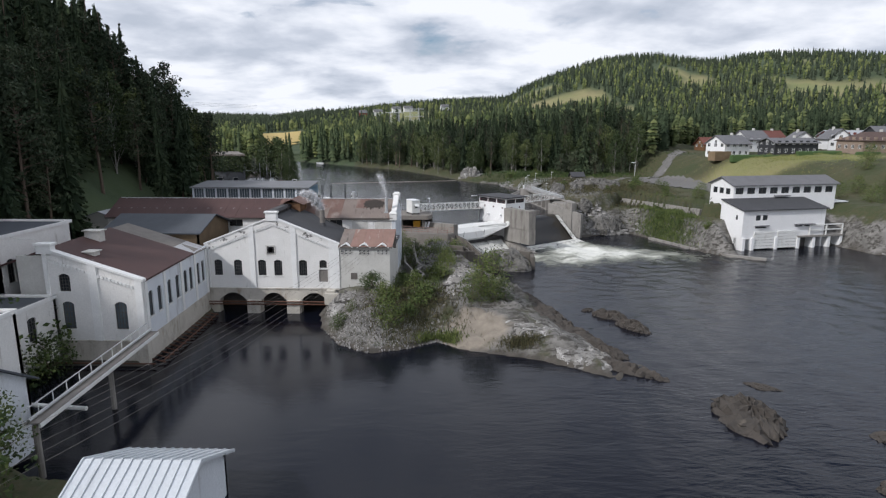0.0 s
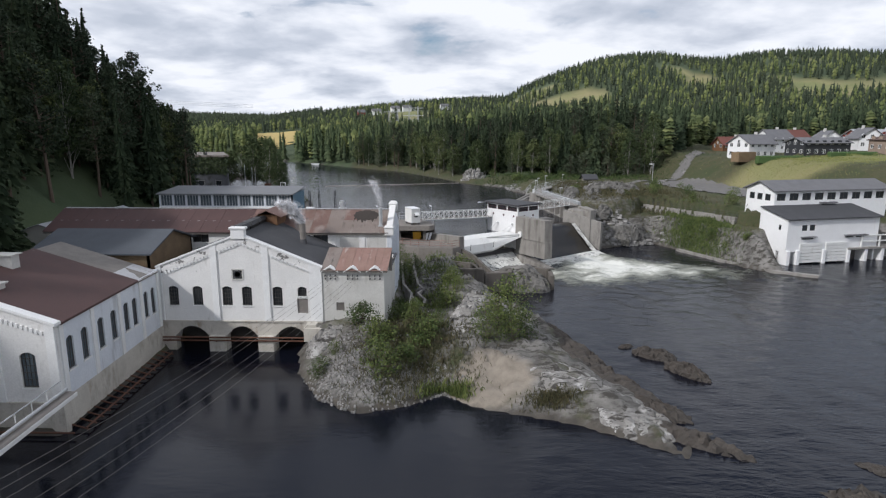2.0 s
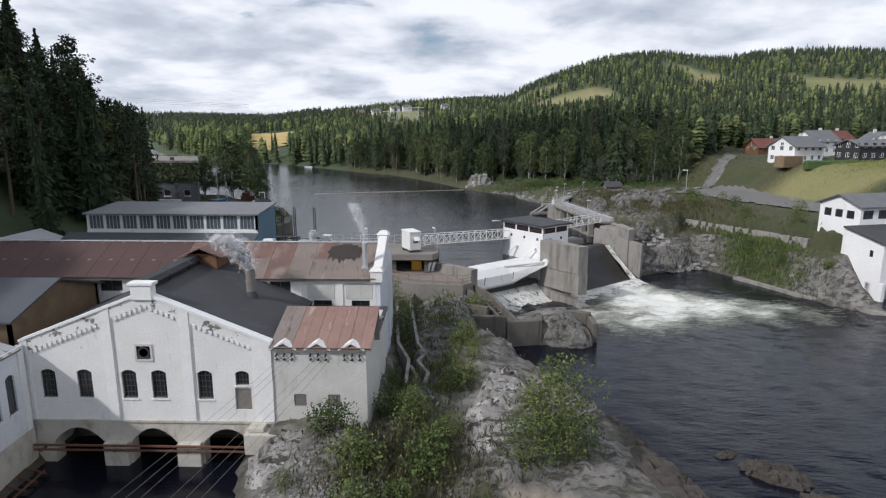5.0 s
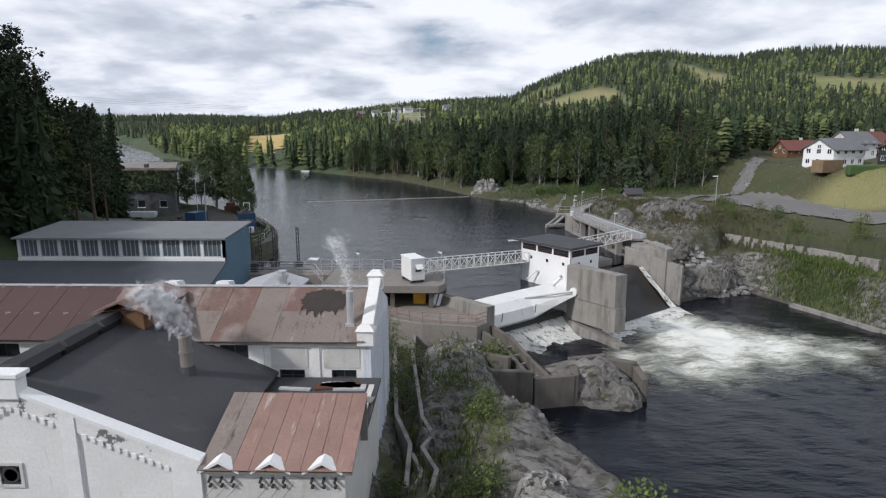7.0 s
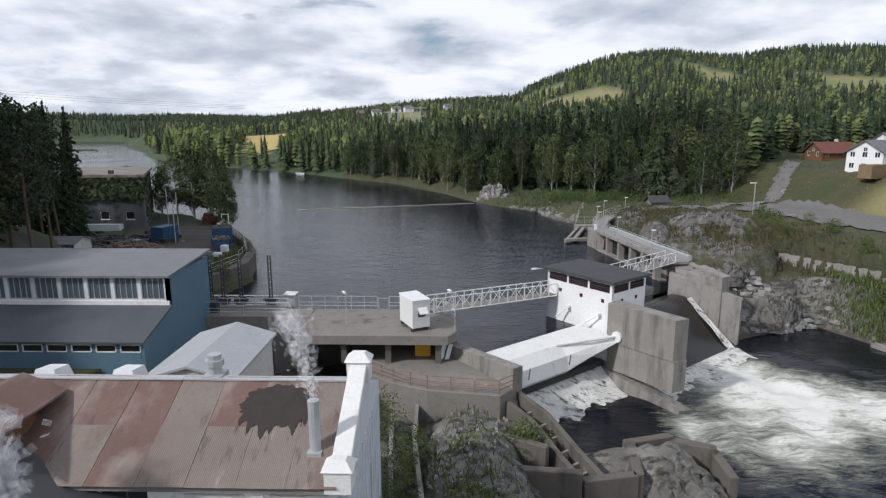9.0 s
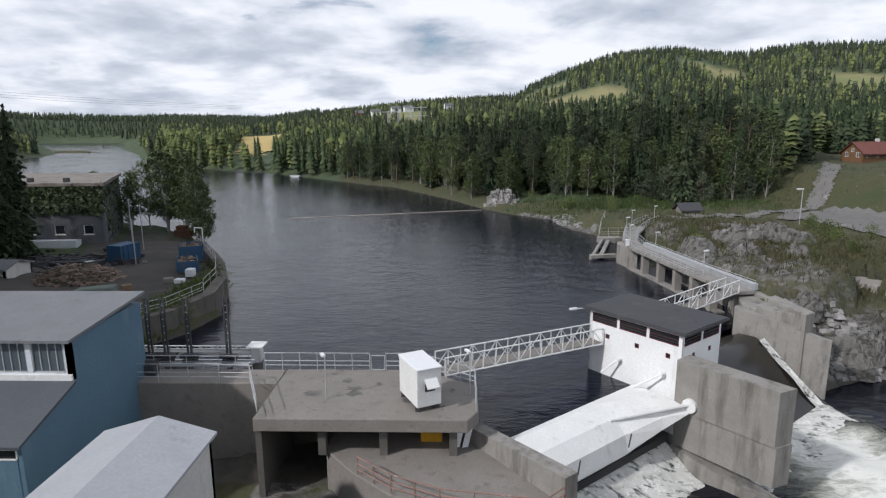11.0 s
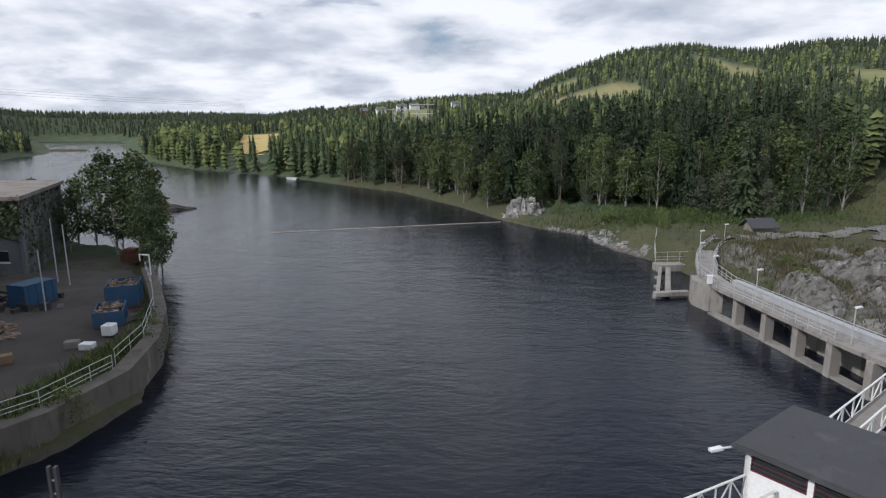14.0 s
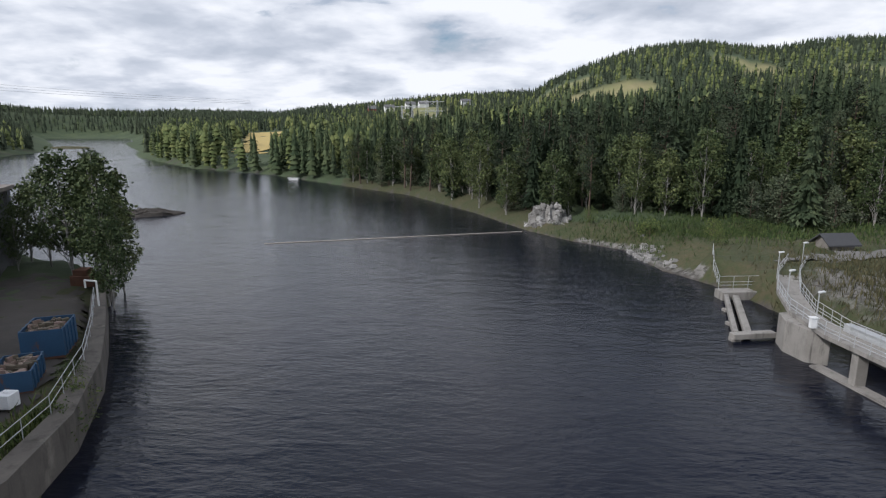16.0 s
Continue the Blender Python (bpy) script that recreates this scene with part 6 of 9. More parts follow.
# narrow channel beside the mill
for line, z in (([(-8.6, 109), (-8.2, 104), (-7.0, 93.5), (-5.6, 89.4), (-5.5, 84.5)], 7.6), ([(-6.8, 112), (-6.6, 105), (-4.9, 92.6), (-4.0, 90.2), (-4.7, 88.6), (-3.6, 86.0), (-3.9, 83.6), (-2.6, 80.6), (-3.6, 78.2), (-1.4, 75.6)], 7.9),
                ([(-5.4, 88.6), (-4.6, 86.4), (-5.2, 84.2), (-4.2, 81.4), (-4.9, 79.0), (-3.4, 76.6)], 7.4)):
    mb = MB()
    mb.strip(line, 0.3, 3.0, lambda p, z=z: z - 0.05 * max(0, 100 - p[1]))
    solo("channel_wall", mb, M["concrete_light"], "zigzag concrete channel wall among bushes", "concrete wall", group="channel walls")

railing([(-19.2, 121.9, 12.08), (-11.4, 121.9, 12.08)])
railing([(-10.2, 121.9, 12.08), (-7.7, 121.9, 12.08), (-3.75, 119.2, 12.08), (-3.75, 115.6, 12.08)], label="steel railing at the deck corner")
railing([(-30.5, 119.75, 12.05), (-19.6, 119.75, 12.05), (-17.3, 114.5, 12.08)], label="thin railing round the intake pit", gap=2.4)
railing([(-30.0, 121.95, 12.05), (-20.2, 121.95, 12.05)], label="low railing along the intake gates", h=1.1)
g = thing("gate", (-10.8, 121.9, 12.08), "small galvanised gate in the railing", "gate")
mb = MB()
for a, b in (((-11.3, 0.05), (-10.3, 0.05)), ((-11.3, 1.15), (-10.3, 1.15)), ((-11.3, 0.05), (-11.3, 1.15)), ((-10.3, 0.05), (-10.3, 1.15))):
    mb.tube((a[0], 121.9, 12.1 + a[1]), (b[0], 121.9, 12.1 + b[1]), 0.035, 6)
part("gate_frame", mb, M["galv"], g)

# intake gates: twin guide posts, beams and hoists
for k, x in enumerate((-30.6, -28.3, -27.1, -25.3, -22.3)):
    g = thing("gate_guide", (x, 123.0, 8), "tall twin steel guide post of an intake gate", "gate post", group="intake gate guides")
    for dx in (-0.13, 0.13):
        mb = MB()
        mb.box(x + dx - 0.06, 122.95, 8, x + dx + 0.06, 123.1, 17.3)
        part("post", mb, M["steel_dark" if k else "rust"], g)
    mb = MB()
    for z in np.arange(9, 17.2, 0.55):
        mb.box(x - 0.1, 123.0, z, x + 0.1, 123.05, z + 0.06)
    part("rack", mb, M["galv"], g)
    mb = MB()
    mb.box(x - 0.45, 122.6, 12.2, x + 0.45, 123.3, 12.55)
    mb.tube((x - 0.7, 122.9, 12.75), (x + 0.7, 122.9, 12.75), 0.18, 10)
    part("hoist", mb, M["steel_dark"], g)
g = thing("trash_rack", (-28, 125, 9), "galvanised walkway beams over the intake screens", "gangway")
for y, z, x0, x1 in ((122.6, 12.3, -29.5, -20.6), (123.6, 12.2, -29.5, -20.6), (126.0, 11.5, -34.5, -21.2), (127.4, 11.6, -35, -21.5)):
    mb = MB()
    mb.box(x0, y - 0.1, z - 0.28, x1, y + 0.1, z)
    part("beam", mb, M["galv"], g)
mb = MB()
for k in range(14):
    x = -35 + k * 0.98
    mb.tube((x, 127.4, 11.6), (x + 0.49, 127.0, 12.0), 0.04, 5)
    mb.tube((x + 0.49, 127.0, 12.0), (x + 0.98, 127.4, 11.6), 0.04, 5)
mb.tube((-35, 127.0, 12.0), (-21.5, 127.0, 12.0), 0.05, 6)
part("truss", mb, M["galv"], g)
for x in (-34.5, -28, -21.6):
    mb = MB()
    mb.box(x - 0.2, 125.6, 5.5, x + 0.2, 127.6, 11.3)
    part("support", mb, M["concrete_dark"], g)
mb = MB()
mb.box(-21.4, 125.2, 11.3, -20.7, 126.0, 12.6)
mb.box(-21.7, 124.9, 12.6, -20.4, 126.3, 12.7)
part("control_box", mb, M["white_metal"], g)
for k, (x, y, w) in enumerate(((-29.6, 121.2, 1.6), (-27.6, 121.0, 1.4), (-28.9, 120.4, 0.9))):
    mb = MB()
    mb.box(x - w / 2, y - 0.4, 12.05, x + w / 2, y + 0.4, 12.9)
    mb.tube((x - w / 2, y, 13.0), (x + w / 2, y, 13.0), 0.25, 10)
    solo("hoist_motor", mb, M["steel_dark"], "greasy hoist motor beside the intake gates", "machine", group="hoist motors")

# white service cabin on the deck
def cabin():
    g = thing("service_cabin", (-7.4, 116.8, 12.08), "white metal service cabin on skids", "cabin")
    u, v = Vector((2.35, -2.2)), Vector((1.45, 0.8))
    o = Vector((-8.8, 117.8))
    q = [o, o + Vector((1.35, -2.6)), o + Vector((2.85, -1.85)), o + Vector((1.5, 0.8))]
    mb = MB()
    mb.hexa([(*p, 12.4) for p in q], [(*p, 14.85) for p in q])
    part("body", mb, M["white_metal"], g, bevel=0.04)
    mb = MB()
    c = sum(q, Vector((0, 0))) / 4
    mb.hexa([(*(c + (p - c) * 1.06), 14.85) for p in q], [(*(c + (p - c) * 1.06), 14.97) for p in q])
    part("roof", mb, M["white_plastic"], g, bevel=0.03)
    f = Face(*q[1], q[2].x - q[1].x, q[2].y - q[1].y)
    # black plate on the solid wall, painted as the shaded inside
    mb = MB()
    f.block(mb, 0.55, 1.25, 13.4, 14.15, 0.0, 0.02)
    part("opening", mb, M["black"], g)
    mb = MB()
    mb.hexa([f.at(0.5, 0.5, 13.75), f.at(1.35, 0.5, 13.75), f.at(1.35, 0.02, 14.2), f.at(0.5, 0.02, 14.2)], [f.at(0.5, 0.5, 13.8), f.at(1.35, 0.5, 13.8), f.at(1.35, 0.02, 14.25), f.at(0.5, 0.02, 14.25)])
    part("hatch", mb, M["white_metal"], g, "propped-up white hatch")
    for p in q:
        mb = MB()
        pp = c + (p - c) * 0.8
        mb.box(pp.x - 0.15, pp.y - 0.15, 12.08, pp.x + 0.15, pp.y + 0.15, 12.4)
        part("foot", mb, M["steel_dark"], g)
    return g


cabin()
for x, y, z, h in ((-13.6, 117.2, 12.08, 3.0), (-4.1, 118.0, 12.08, 3.0)):
    g = thing("deck_lamp", (x, y, z), "slim grey lamp post with a white head", "lamp post", group="lamp posts on the dam")
    mb = MB()
    mb.tube((x, y, z), (x, y, z + h), 0.045, 8)
    part("pole", mb, M["galv"], g)
    mb = MB()
    mb.obox(x - 0.15, y + 0.1, z + h - 0.05, z + h + 0.1, 0.6, 0.22, 120)
    part("lamp_head", mb, M["white_plastic"], g, bevel=0.02)


def truss_bridge(a, b, w=1.5, h=1.35, n=12, label="white steel truss footbridge"):
    a, b = Vector(a), Vector(b)
    g = thing("footbridge", a, label, "footbridge", group="footbridges over the dam")
    d = (b - a) / n
    s = Vector((-(b - a).y, (b - a).x, 0)).normalized() * w / 2
    up_v = Vector((0, 0, h))
    mb = MB()
    mb.hexa([a - s, b - s, b + s, a + s], [p + Vector((0, 0, 0.1)) for p in (a - s, b - s, b + s, a + s)])
    part("walkway", mb, M["wood_grey"], g)
    for o in (-s, s):
        for zz, r in ((0.0, 0.08), (h, 0.06)):
            mb = MB()
            mb.tube(a + o + Vector((0, 0, zz)), b + o + Vector((0, 0, zz)), r, 6)
            part("chord", mb, M["white_metal"], g)
        for k in range(n + 1):
            p = a + d * k + o
            mb = MB()
            mb.tube(p, p + up_v, 0.05, 6)
            part("upright", mb, M["white_metal"], g)
            if k < n:
                mb = MB()
                mb.tube(p + (up_v if k % 2 else Vector()), p + d + (Vector() if k % 2 else up_v), 0.04, 6)
                part("diagonal", mb, M["white_metal"], g)
    return g


truss_bridge((-6.2, 121.6, 12.1), (*dam_at(0.0, -8.0), 11.7), n=14)
truss_bridge((*dam_at(6.0, -7.6), 12.0), (24.8, 143.4, 12.3), n=10)

# intake walkway on piers, curving to the far bank
WALK = [(26.2, 143.2), (24.6, 151), (23.2, 160), (22.0, 167.5), (22.6, 174), (25.0, 181), (28.6, 188), (33.0, 194.5)]
mb = MB()
mb.strip(WALK, 2.3, 11.95, 12.3)
solo("intake_walkway", mb, M["concrete_light"], "pale concrete walkway curving along the intake", "walkway")
for side in (-1.05, 1.05):
    line = []
    for k, p in enumerate(WALK):
        q, r = WALK[max(k - 1, 0)], WALK[min(k + 1, len(WALK) - 1)]
        d = Vector((r[0] - q[0], r[1] - q[1])).normalized()
        line.append((p[0] - d.y * side, p[1] + d.x * side, 12.3))
    railing(line[(1 if side > 0 else 0):], label="steel railing along the intake walkway", h=1.15, gap=1.5)
mb = MB()
mb.strip([(27.6, 144), (26.0, 152), (24.6, 160.5), (23.4, 168.5)], 0.7, 12.25, 12.95)
solo("cable_duct", mb, M["galv"], "grey-blue steel duct beside the walkway", "duct")
for x, y in ((24.5, 147.2), (24.0, 151.4), (23.5, 155.6), (22.9, 160.0), (22.2, 164.6)):
    mb = MB()
    mb.obox(x, y, 6, 11.98, 1.0, 0.7, 8)
    solo("intake_pier", mb, M["concrete_light"], "concrete pier carrying the intake walkway", "pier", group="intake piers", bevel=0.04)
concrete_block("rounded_pier", [(20.2, 172.2), (20.8, 169.6), (22.4, 168.8), (23.4, 172), (22.6, 175.0), (20.8, 174.6)], 6, 11.94, "thick rounded concrete head of the intake", "concrete_light")
mb = MB()
mb.strip([(25.0, 146), (23.2, 158), (21.2, 168.6)], 1.1, 6, 9.12)
solo("intake_sill", mb, M["concrete_light"], "low concrete sill along the water", "concrete wall")
mb = MB()
mb.strip([(30.0, 146), (28.2, 159), (26.6, 172)], 0.6, 6, 11.6)
solo("intake_back_wall", mb, M["concrete_dark"], "dark concrete wall behind the intake piers", "concrete wall")
for nm, a, b, w, z0, z1 in (("frame_beam", (16.6, 174.6), (21.0, 175.4), 0.9, 9.2, 9.75), ("frame_beam", (17.2, 175.2), (21.9, 188.6), 0.5, 9.2, 9.8), ("frame_beam", (18.5, 175.4), (23.0, 188.5), 0.7, 9.2, 9.7), ("frame_beam", (21.4, 189.6), (27.4, 190.2), 1.9, 8.0, 9.95)):
    mb = MB()
    mb.strip([a, b], w, z0, z1)
    solo(nm, mb, M["concrete_light"], "concrete frame beam of the old boat slip", "beam", group="boat slip beams", bevel=0.04)
for x, y in ((17.0, 174.8), (18.7, 179.6), (20.3, 184.4)):
    mb = MB()
    mb.obox(x, y, 5.5, 9.25, 0.9, 0.8, 8)
    solo("slip_post", mb, M["concrete"], "short concrete post standing in the river", "post", group="boat slip posts", bevel=0.05)
railing([(21.6, 190.2, 9.95), (27.2, 190.9, 9.95)], label="green-grey fence on the slip", h=1.6, gap=2.0)
railing([(21.7, 190.4, 9.95), (23.6, 197, 10.6), (25.8, 203, 11.6)], label="green wire fence going up the bank", h=1.6, gap=2.0)
for x, y, z in ((24.4, 150, 12.3), (23.0, 163, 12.3), (21.3, 169.5, 12.3), (23.0, 177.5, 12.3), (26.5, 186.5, 12.3), (32.5, 192.5, 12.3)):
    g = thing("walkway_lamp", (x, y, z), "grey lamp post with a white head on the walkway", "lamp post", group="lamp posts on the dam")
    mb = MB()
    mb.tube((x, y, z), (x, y, z + 3.1), 0.05, 8)
    part("pole", mb, M["galv"], g)
    mb = MB()
    mb.obox(x + 0.2, y, z + 3.05, z + 3.2, 0.7, 0.25, 25)
    part("lamp_head", mb, M["white_plastic"], g, bevel=0.02)
mb = MB()
mb.box(20.6, 168.9, 12.3, 21.1, 169.3, 13.2)
mb.box(20.5, 168.8, 13.2, 21.2, 169.4, 13.28)
solo("control_cabinet", mb, M["white_plastic"], "white control cabinet on the intake head", "cabinet", bevel=0.02)


# ---- power station ----
def powerhouse():
    B, ang = (62.1, 128.7), math.atan2(0.242, 0.97)
    ux, uy = math.cos(ang), math.sin(ang)
    at = lambda u, n: (B[0] + ux * u - uy * n, B[1] + uy * u + ux * n)
    g = thing("powerhouse", (*at(12, 0), ZL), "white power station with a grey pitched roof by the river", "power station")
    L, W = 27.0, 7.6
    f = Face(*at(0, 0), ux, uy)
    hs = [(0.5 + k * 2.95, 0.5 + k * 2.95 + 2.0, 15.0, 16.4, 0) for k in range(9)]
    mb = MB()
    f.wall(mb, 0, L, 3, [(0, 17.05), (L, 17.05)], hs, 0.3)
    part("front_wall", mb, M["plaster_clean"], g)
    for h in hs:
        f.window(g, *h[:4], 0, 2, 1, bar=0.08, sill=False, depth=0.1)
    fl = Face(*at(0, W), uy, -ux)
    hs = [(0.9 + k * 2.1, 0.9 + k * 2.1 + 1.4, 14.9, 16.2, 0) for k in range(3)]
    mb = MB()
    fl.wall(mb, 0, W - 0.3, 3, [(0, 17.05), (W / 2, 18.6), (W, 17.05)], hs + [(4.2, 4.9, 9.3, 11.4, 0)], 0.3)
    part("gable_wall", mb, M["plaster_clean"], g)
    for h in hs:
        fl.window(g, *h[:4], 0, 1, 1, sill=False, depth=0.1)
    mb = MB()
    fl.block(mb, 4.2, 4.9, 9.3, 11.4, -0.15, -0.08)
    part("door", mb, M["wood_dark"], g)
    mb = MB()
    fr = Face(*at(L, 0), -uy, ux)
    fr.wall(mb, 0.3, W, 3, [(0, 17.05), (W / 2, 18.6), (W, 17.05)], (), 0.3)
    fb = Face(*at(L, W), -ux, -uy)
    fb.wall(mb, 0.3, L - 0.3, 3, [(0, 17.05), (L, 17.05)], (), 0.3)
    part("back_wall", mb, M["plaster_clean"], g)
    for n0, n1, z0, z1 in ((-0.5, W / 2, 16.98, 18.72), (W / 2, W + 0.5, 18.72, 16.98)):
        mb = MB()
        roof_slab(mb, (*at(-0.6, n0), z0), (*at(L + 0.6, n0), z0), (*at(L + 0.6, n1), z1), (*at(-0.6, n1), z1), 0.2)
        part("roof", mb, M["tile_grey"], g)
    # lower front block
    l0, l1, nf = -2.6, 18.0, -6.8
    f = Face(*at(l0, nf), ux, uy)
    LL = l1 - l0
    hs = [(3.1, 4.3, 10.2, 11.3, 0), (4.8, 6.0, 10.2, 11.3, 0), (3.2, 5.9, 8.55, 8.85, 0), (13.0, 15.0, 8.6, 8.85, 0), (15.5, 17.5, 8.6, 8.85, 0)]
    mb = MB()
    f.wall(mb, 0, LL, 6.3, [(0, 12.5), (LL, 12.5)], hs, 0.3)
    part("lower_front_wall", mb, M["plaster_clean"], g)
    for h in hs:
        f.window(g, *h[:4], 0, 1, 1, sill=False, depth=0.1)
    fl = Face(*at(l0, 0), uy, -ux)
    mb = MB()
    fl.wall(mb, 0, -nf - 0.3, 3, [(0, 14.0), (-nf, 12.5)], [(4.6, 5.2, 10.2, 11.2, 0)], 0.3)
    part("lower_side_wall", mb, M["plaster_clean"], g)
    mb = MB()
    fr = Face(*at(l1, nf), -uy, ux)
    fr.wall(mb, 0.3, -nf, 3, [(0, 12.5), (-nf, 14.0)], (), 0.3)
    part("lower_side_wall", mb, M["plaster_clean"], g)
    mb = MB()
    mb.prism([at(l0, -0.4), at(0.2, -0.4), at(0.2, 0.2), at(l0, 0.2)], 3, 14.0)
    part("corner_wall", mb, M["plaster_clean"], g)
    fl.window(g, 4.6, 5.2, 10.2, 11.2, 0, 1, 1, sill=False, depth=0.1)
    mb = MB()
    roof_slab(mb, (*at(l0 - 0.4, nf - 0.5), 12.5), (*at(l1 + 0.4, nf - 0.5), 12.5), (*at(l1 + 0.4, -0.02), 14.15), (*at(l0 - 0.4, -0.02), 14.15), 0.2)
    part("lower_roof", mb, M["felt"], g)
    # turbine outlets: bays with shade put into their dark colour, white stop-log panels, piers
    mb = MB()
    f.block(mb, 0.0, LL, 3, 6.3, -2.2, -1.6)
    part("outlet_recess", mb, M["concrete_dark"], g)
    for u in (0.0, 2.2, 8.0, 13.6, 17.6, 21.5, 24.6):
        mb = MB()
        f.block(mb, u, u + 0.7, 2.5, 6.6, -1.6, 0.5)
        part("outlet_pier", mb, M["plaster_clean"], g, bevel=0.04)
    for u0, u1 in ((2.95, 7.95), (8.75, 13.55)):
        for k in range(6):
            mb = MB()
            f.block(mb, u0, u1, 4.2 + k * 0.62, 4.74 + k * 0.62, 0.05, 0.25)
            part("stop_log", mb, M["white_metal"], g)
    mb = MB()
    f.block(mb, 13.6, 25.3, 6.3, 6.65, -1.6, 0.6)
    part("outlet_deck", mb, M["concrete_light"], g)
    rg = thing("outlet_gantry", f.at(19, 0.3, 6.65), "white steel gantry over the turbine outlet", "gantry")
    for u in (16.6, 20.8, 25.0):
        mb = MB()
        f.block(mb, u, u + 0.22, 6.65, 9.0, 0.2, 0.42)
        part("post", mb, M["white_metal"], rg)
    for z in (8.8, 7.7):
        mb = MB()
        f.block(mb, 16.6, 25.2, z, z + 0.2, 0.2, 0.42)
        part("beam", mb, M["white_metal"], rg)
    mb = MB()
    f.block(mb, 17.5, 20.3, 6.65, 8.2, -1.4, -0.2)
    part("hoist", mb, M["galv"], rg)
    # canopies, balcony, small annex
    fm = Face(*at(0, 0), ux, uy)
    mb = MB()
    fm.block(mb, 10.5, 14.3, 14.35, 14.6, 0, 0.7)
    part("canopy", mb, M["tile_grey"], g)
    for u0, u1, z in ((3.0, 6.2, 9.0), (12.8, 15.2, 9.05), (15.3, 17.8, 9.05)):
        mb = MB()
        f.block(mb, u0, u1, z, z + 0.15, 0, 0.6)
        part("canopy", mb, M["tile_grey"], g)
    mb = MB()
    fg = Face(*at(0, W), uy, -ux)
    fg.block(mb, 2.6, 5.6, 9.0, 9.3, 0, 1.4)
    fg.block(mb, 2.6, 5.6, 9.3, 10.3, 1.3, 1.4)
    part("balcony", mb, M["concrete_light"], g)
    mb = MB()
    a, b, c, d = at(L + 0.02, 0.5), at(L + 3.5, 0.5), at(L + 3.5, W), at(L + 0.02, W)
    mb.prism([a, b, c, d], 8, 12.6)
    an = part("side_annex", mb, M["white_clad"], g)
    mb = MB()
    mb.prism([at(L + 0.02, 0.1), at(L + 4.0, 0.1), at(L + 4.0, W), at(L + 0.02, W)], 12.6, 12.85)
    part("annex_roof", mb, M["white_plastic"], an)
    mb = MB()
    mb.prism([at(L + 4, 2.5), at(L + 9, 2.5), at(L + 9, 6.5), at(L + 4, 6.5)], 8, 10.9)
    gar = part("garage", mb, M["plaster_clean"], g)
    mb = MB()
    mb.prism([at(L + 3.9, 2.1), at(L + 9.4, 2.1), at(L + 9.4, 6.9), at(L + 3.9, 6.9)], 10.9, 11.1)
    part("garage_roof", mb, M["felt"], gar)
    mb = MB()
    mb.prism([at(L + 5.6, 2.44), at(L + 7.0, 2.44), at(L + 7.0, 2.5), at(L + 5.6, 2.5)], 8, 10.3)
    part("garage_door", mb, M["blue_clad"], gar)
    return g


powerhouse()
# headrace canal wall with railing, and the low jetty along the bank
mb = MB()
CANAL = [(45.6, 154.8), (48.5, 149.2), (52, 142.5), (57.0, 132.6)]
mb.strip(CANAL, 0.8, 7.5, 11.2)
for k in range(14):
    t = k / 13 * 3
    i = min(2, int(t))
    p, q = CANAL[i], CANAL[i + 1]
    mb.obox(p[0] + (q[0] - p[0]) * (t - i) - 0.6, p[1] + (q[1] - p[1]) * (t - i) - 0.3, 7.5, 10.6, 0.5, 0.5, 30)
solo("canal_wall", mb, M["concrete_light"], "pale grey concrete headrace canal wall", "concrete wall")
railing([(x + 0.2, y, 11.2) for x, y in CANAL], label="dark railing on the canal wall", h=1.0, gap=1.4, material="steel_dark")
mb = MB()
mb.strip([(46.5, 134.5), (51, 124), (56.5, 115.2), (61.8, 111.8)], 1.0, 2.5, 4.35)
solo("bank_jetty", mb, M["concrete_light"], "low worn concrete jetty along the rapids", "jetty")


# ---- plants ----
class Soup:
    """Many small loose leaves, gathered with numpy."""

    def __init__(self):
        self.v, self.n = [], 0

    def quads(self, c, a, b):
        """Diamonds with centres c and half axes a, b (arrays of n x 3)."""
        self.v.append(np.stack([c - a, c - b, c + a, c + b], 1).reshape(-1, 3))
        self.n += len(c)

    def mesh(self, name, material):
        v = np.concatenate(self.v)
        me = bpy.data.meshes.new(name)
        me.vertices.add(len(v))
        me.vertices.foreach_set("co", v.ravel().astype(np.float32))
        me.loops.add(len(v))
        me.loops.foreach_set("vertex_index", np.arange(len(v), dtype=np.int32))
        me.polygons.add(self.n)
        me.polygons.foreach_set("loop_start", np.arange(0, len(v), 4, dtype=np.int32))
        me.polygons.foreach_set("loop_total", np.full(self.n, 4, np.int32))
        me.materials.append(material)
        me.update()
        me.validate()
        return me


def unit(v):
    return v / np.maximum(np.linalg.norm(v, axis=1, keepdims=True), 1e-6)


def clump(soup, rs, c, r, n, size, squash=0.8, droop=0.0):
    d = unit(rs.normal(size=(n, 3))) * (r * rs.uniform(0.35, 1.0, (n, 1)) ** 0.6)
    d[:, 2] *= squash
    p = np.asarray(c) + d
    a = unit(rs.normal(size=(n, 3)) + [0, 0, -droop])
    b = unit(np.cross(a, rs.normal(size=(n, 3)) + d * 0.6))
    s = size * rs.uniform(0.6, 1.35, (n, 1))
    soup.quads(p, a * s, b * s * 0.62)


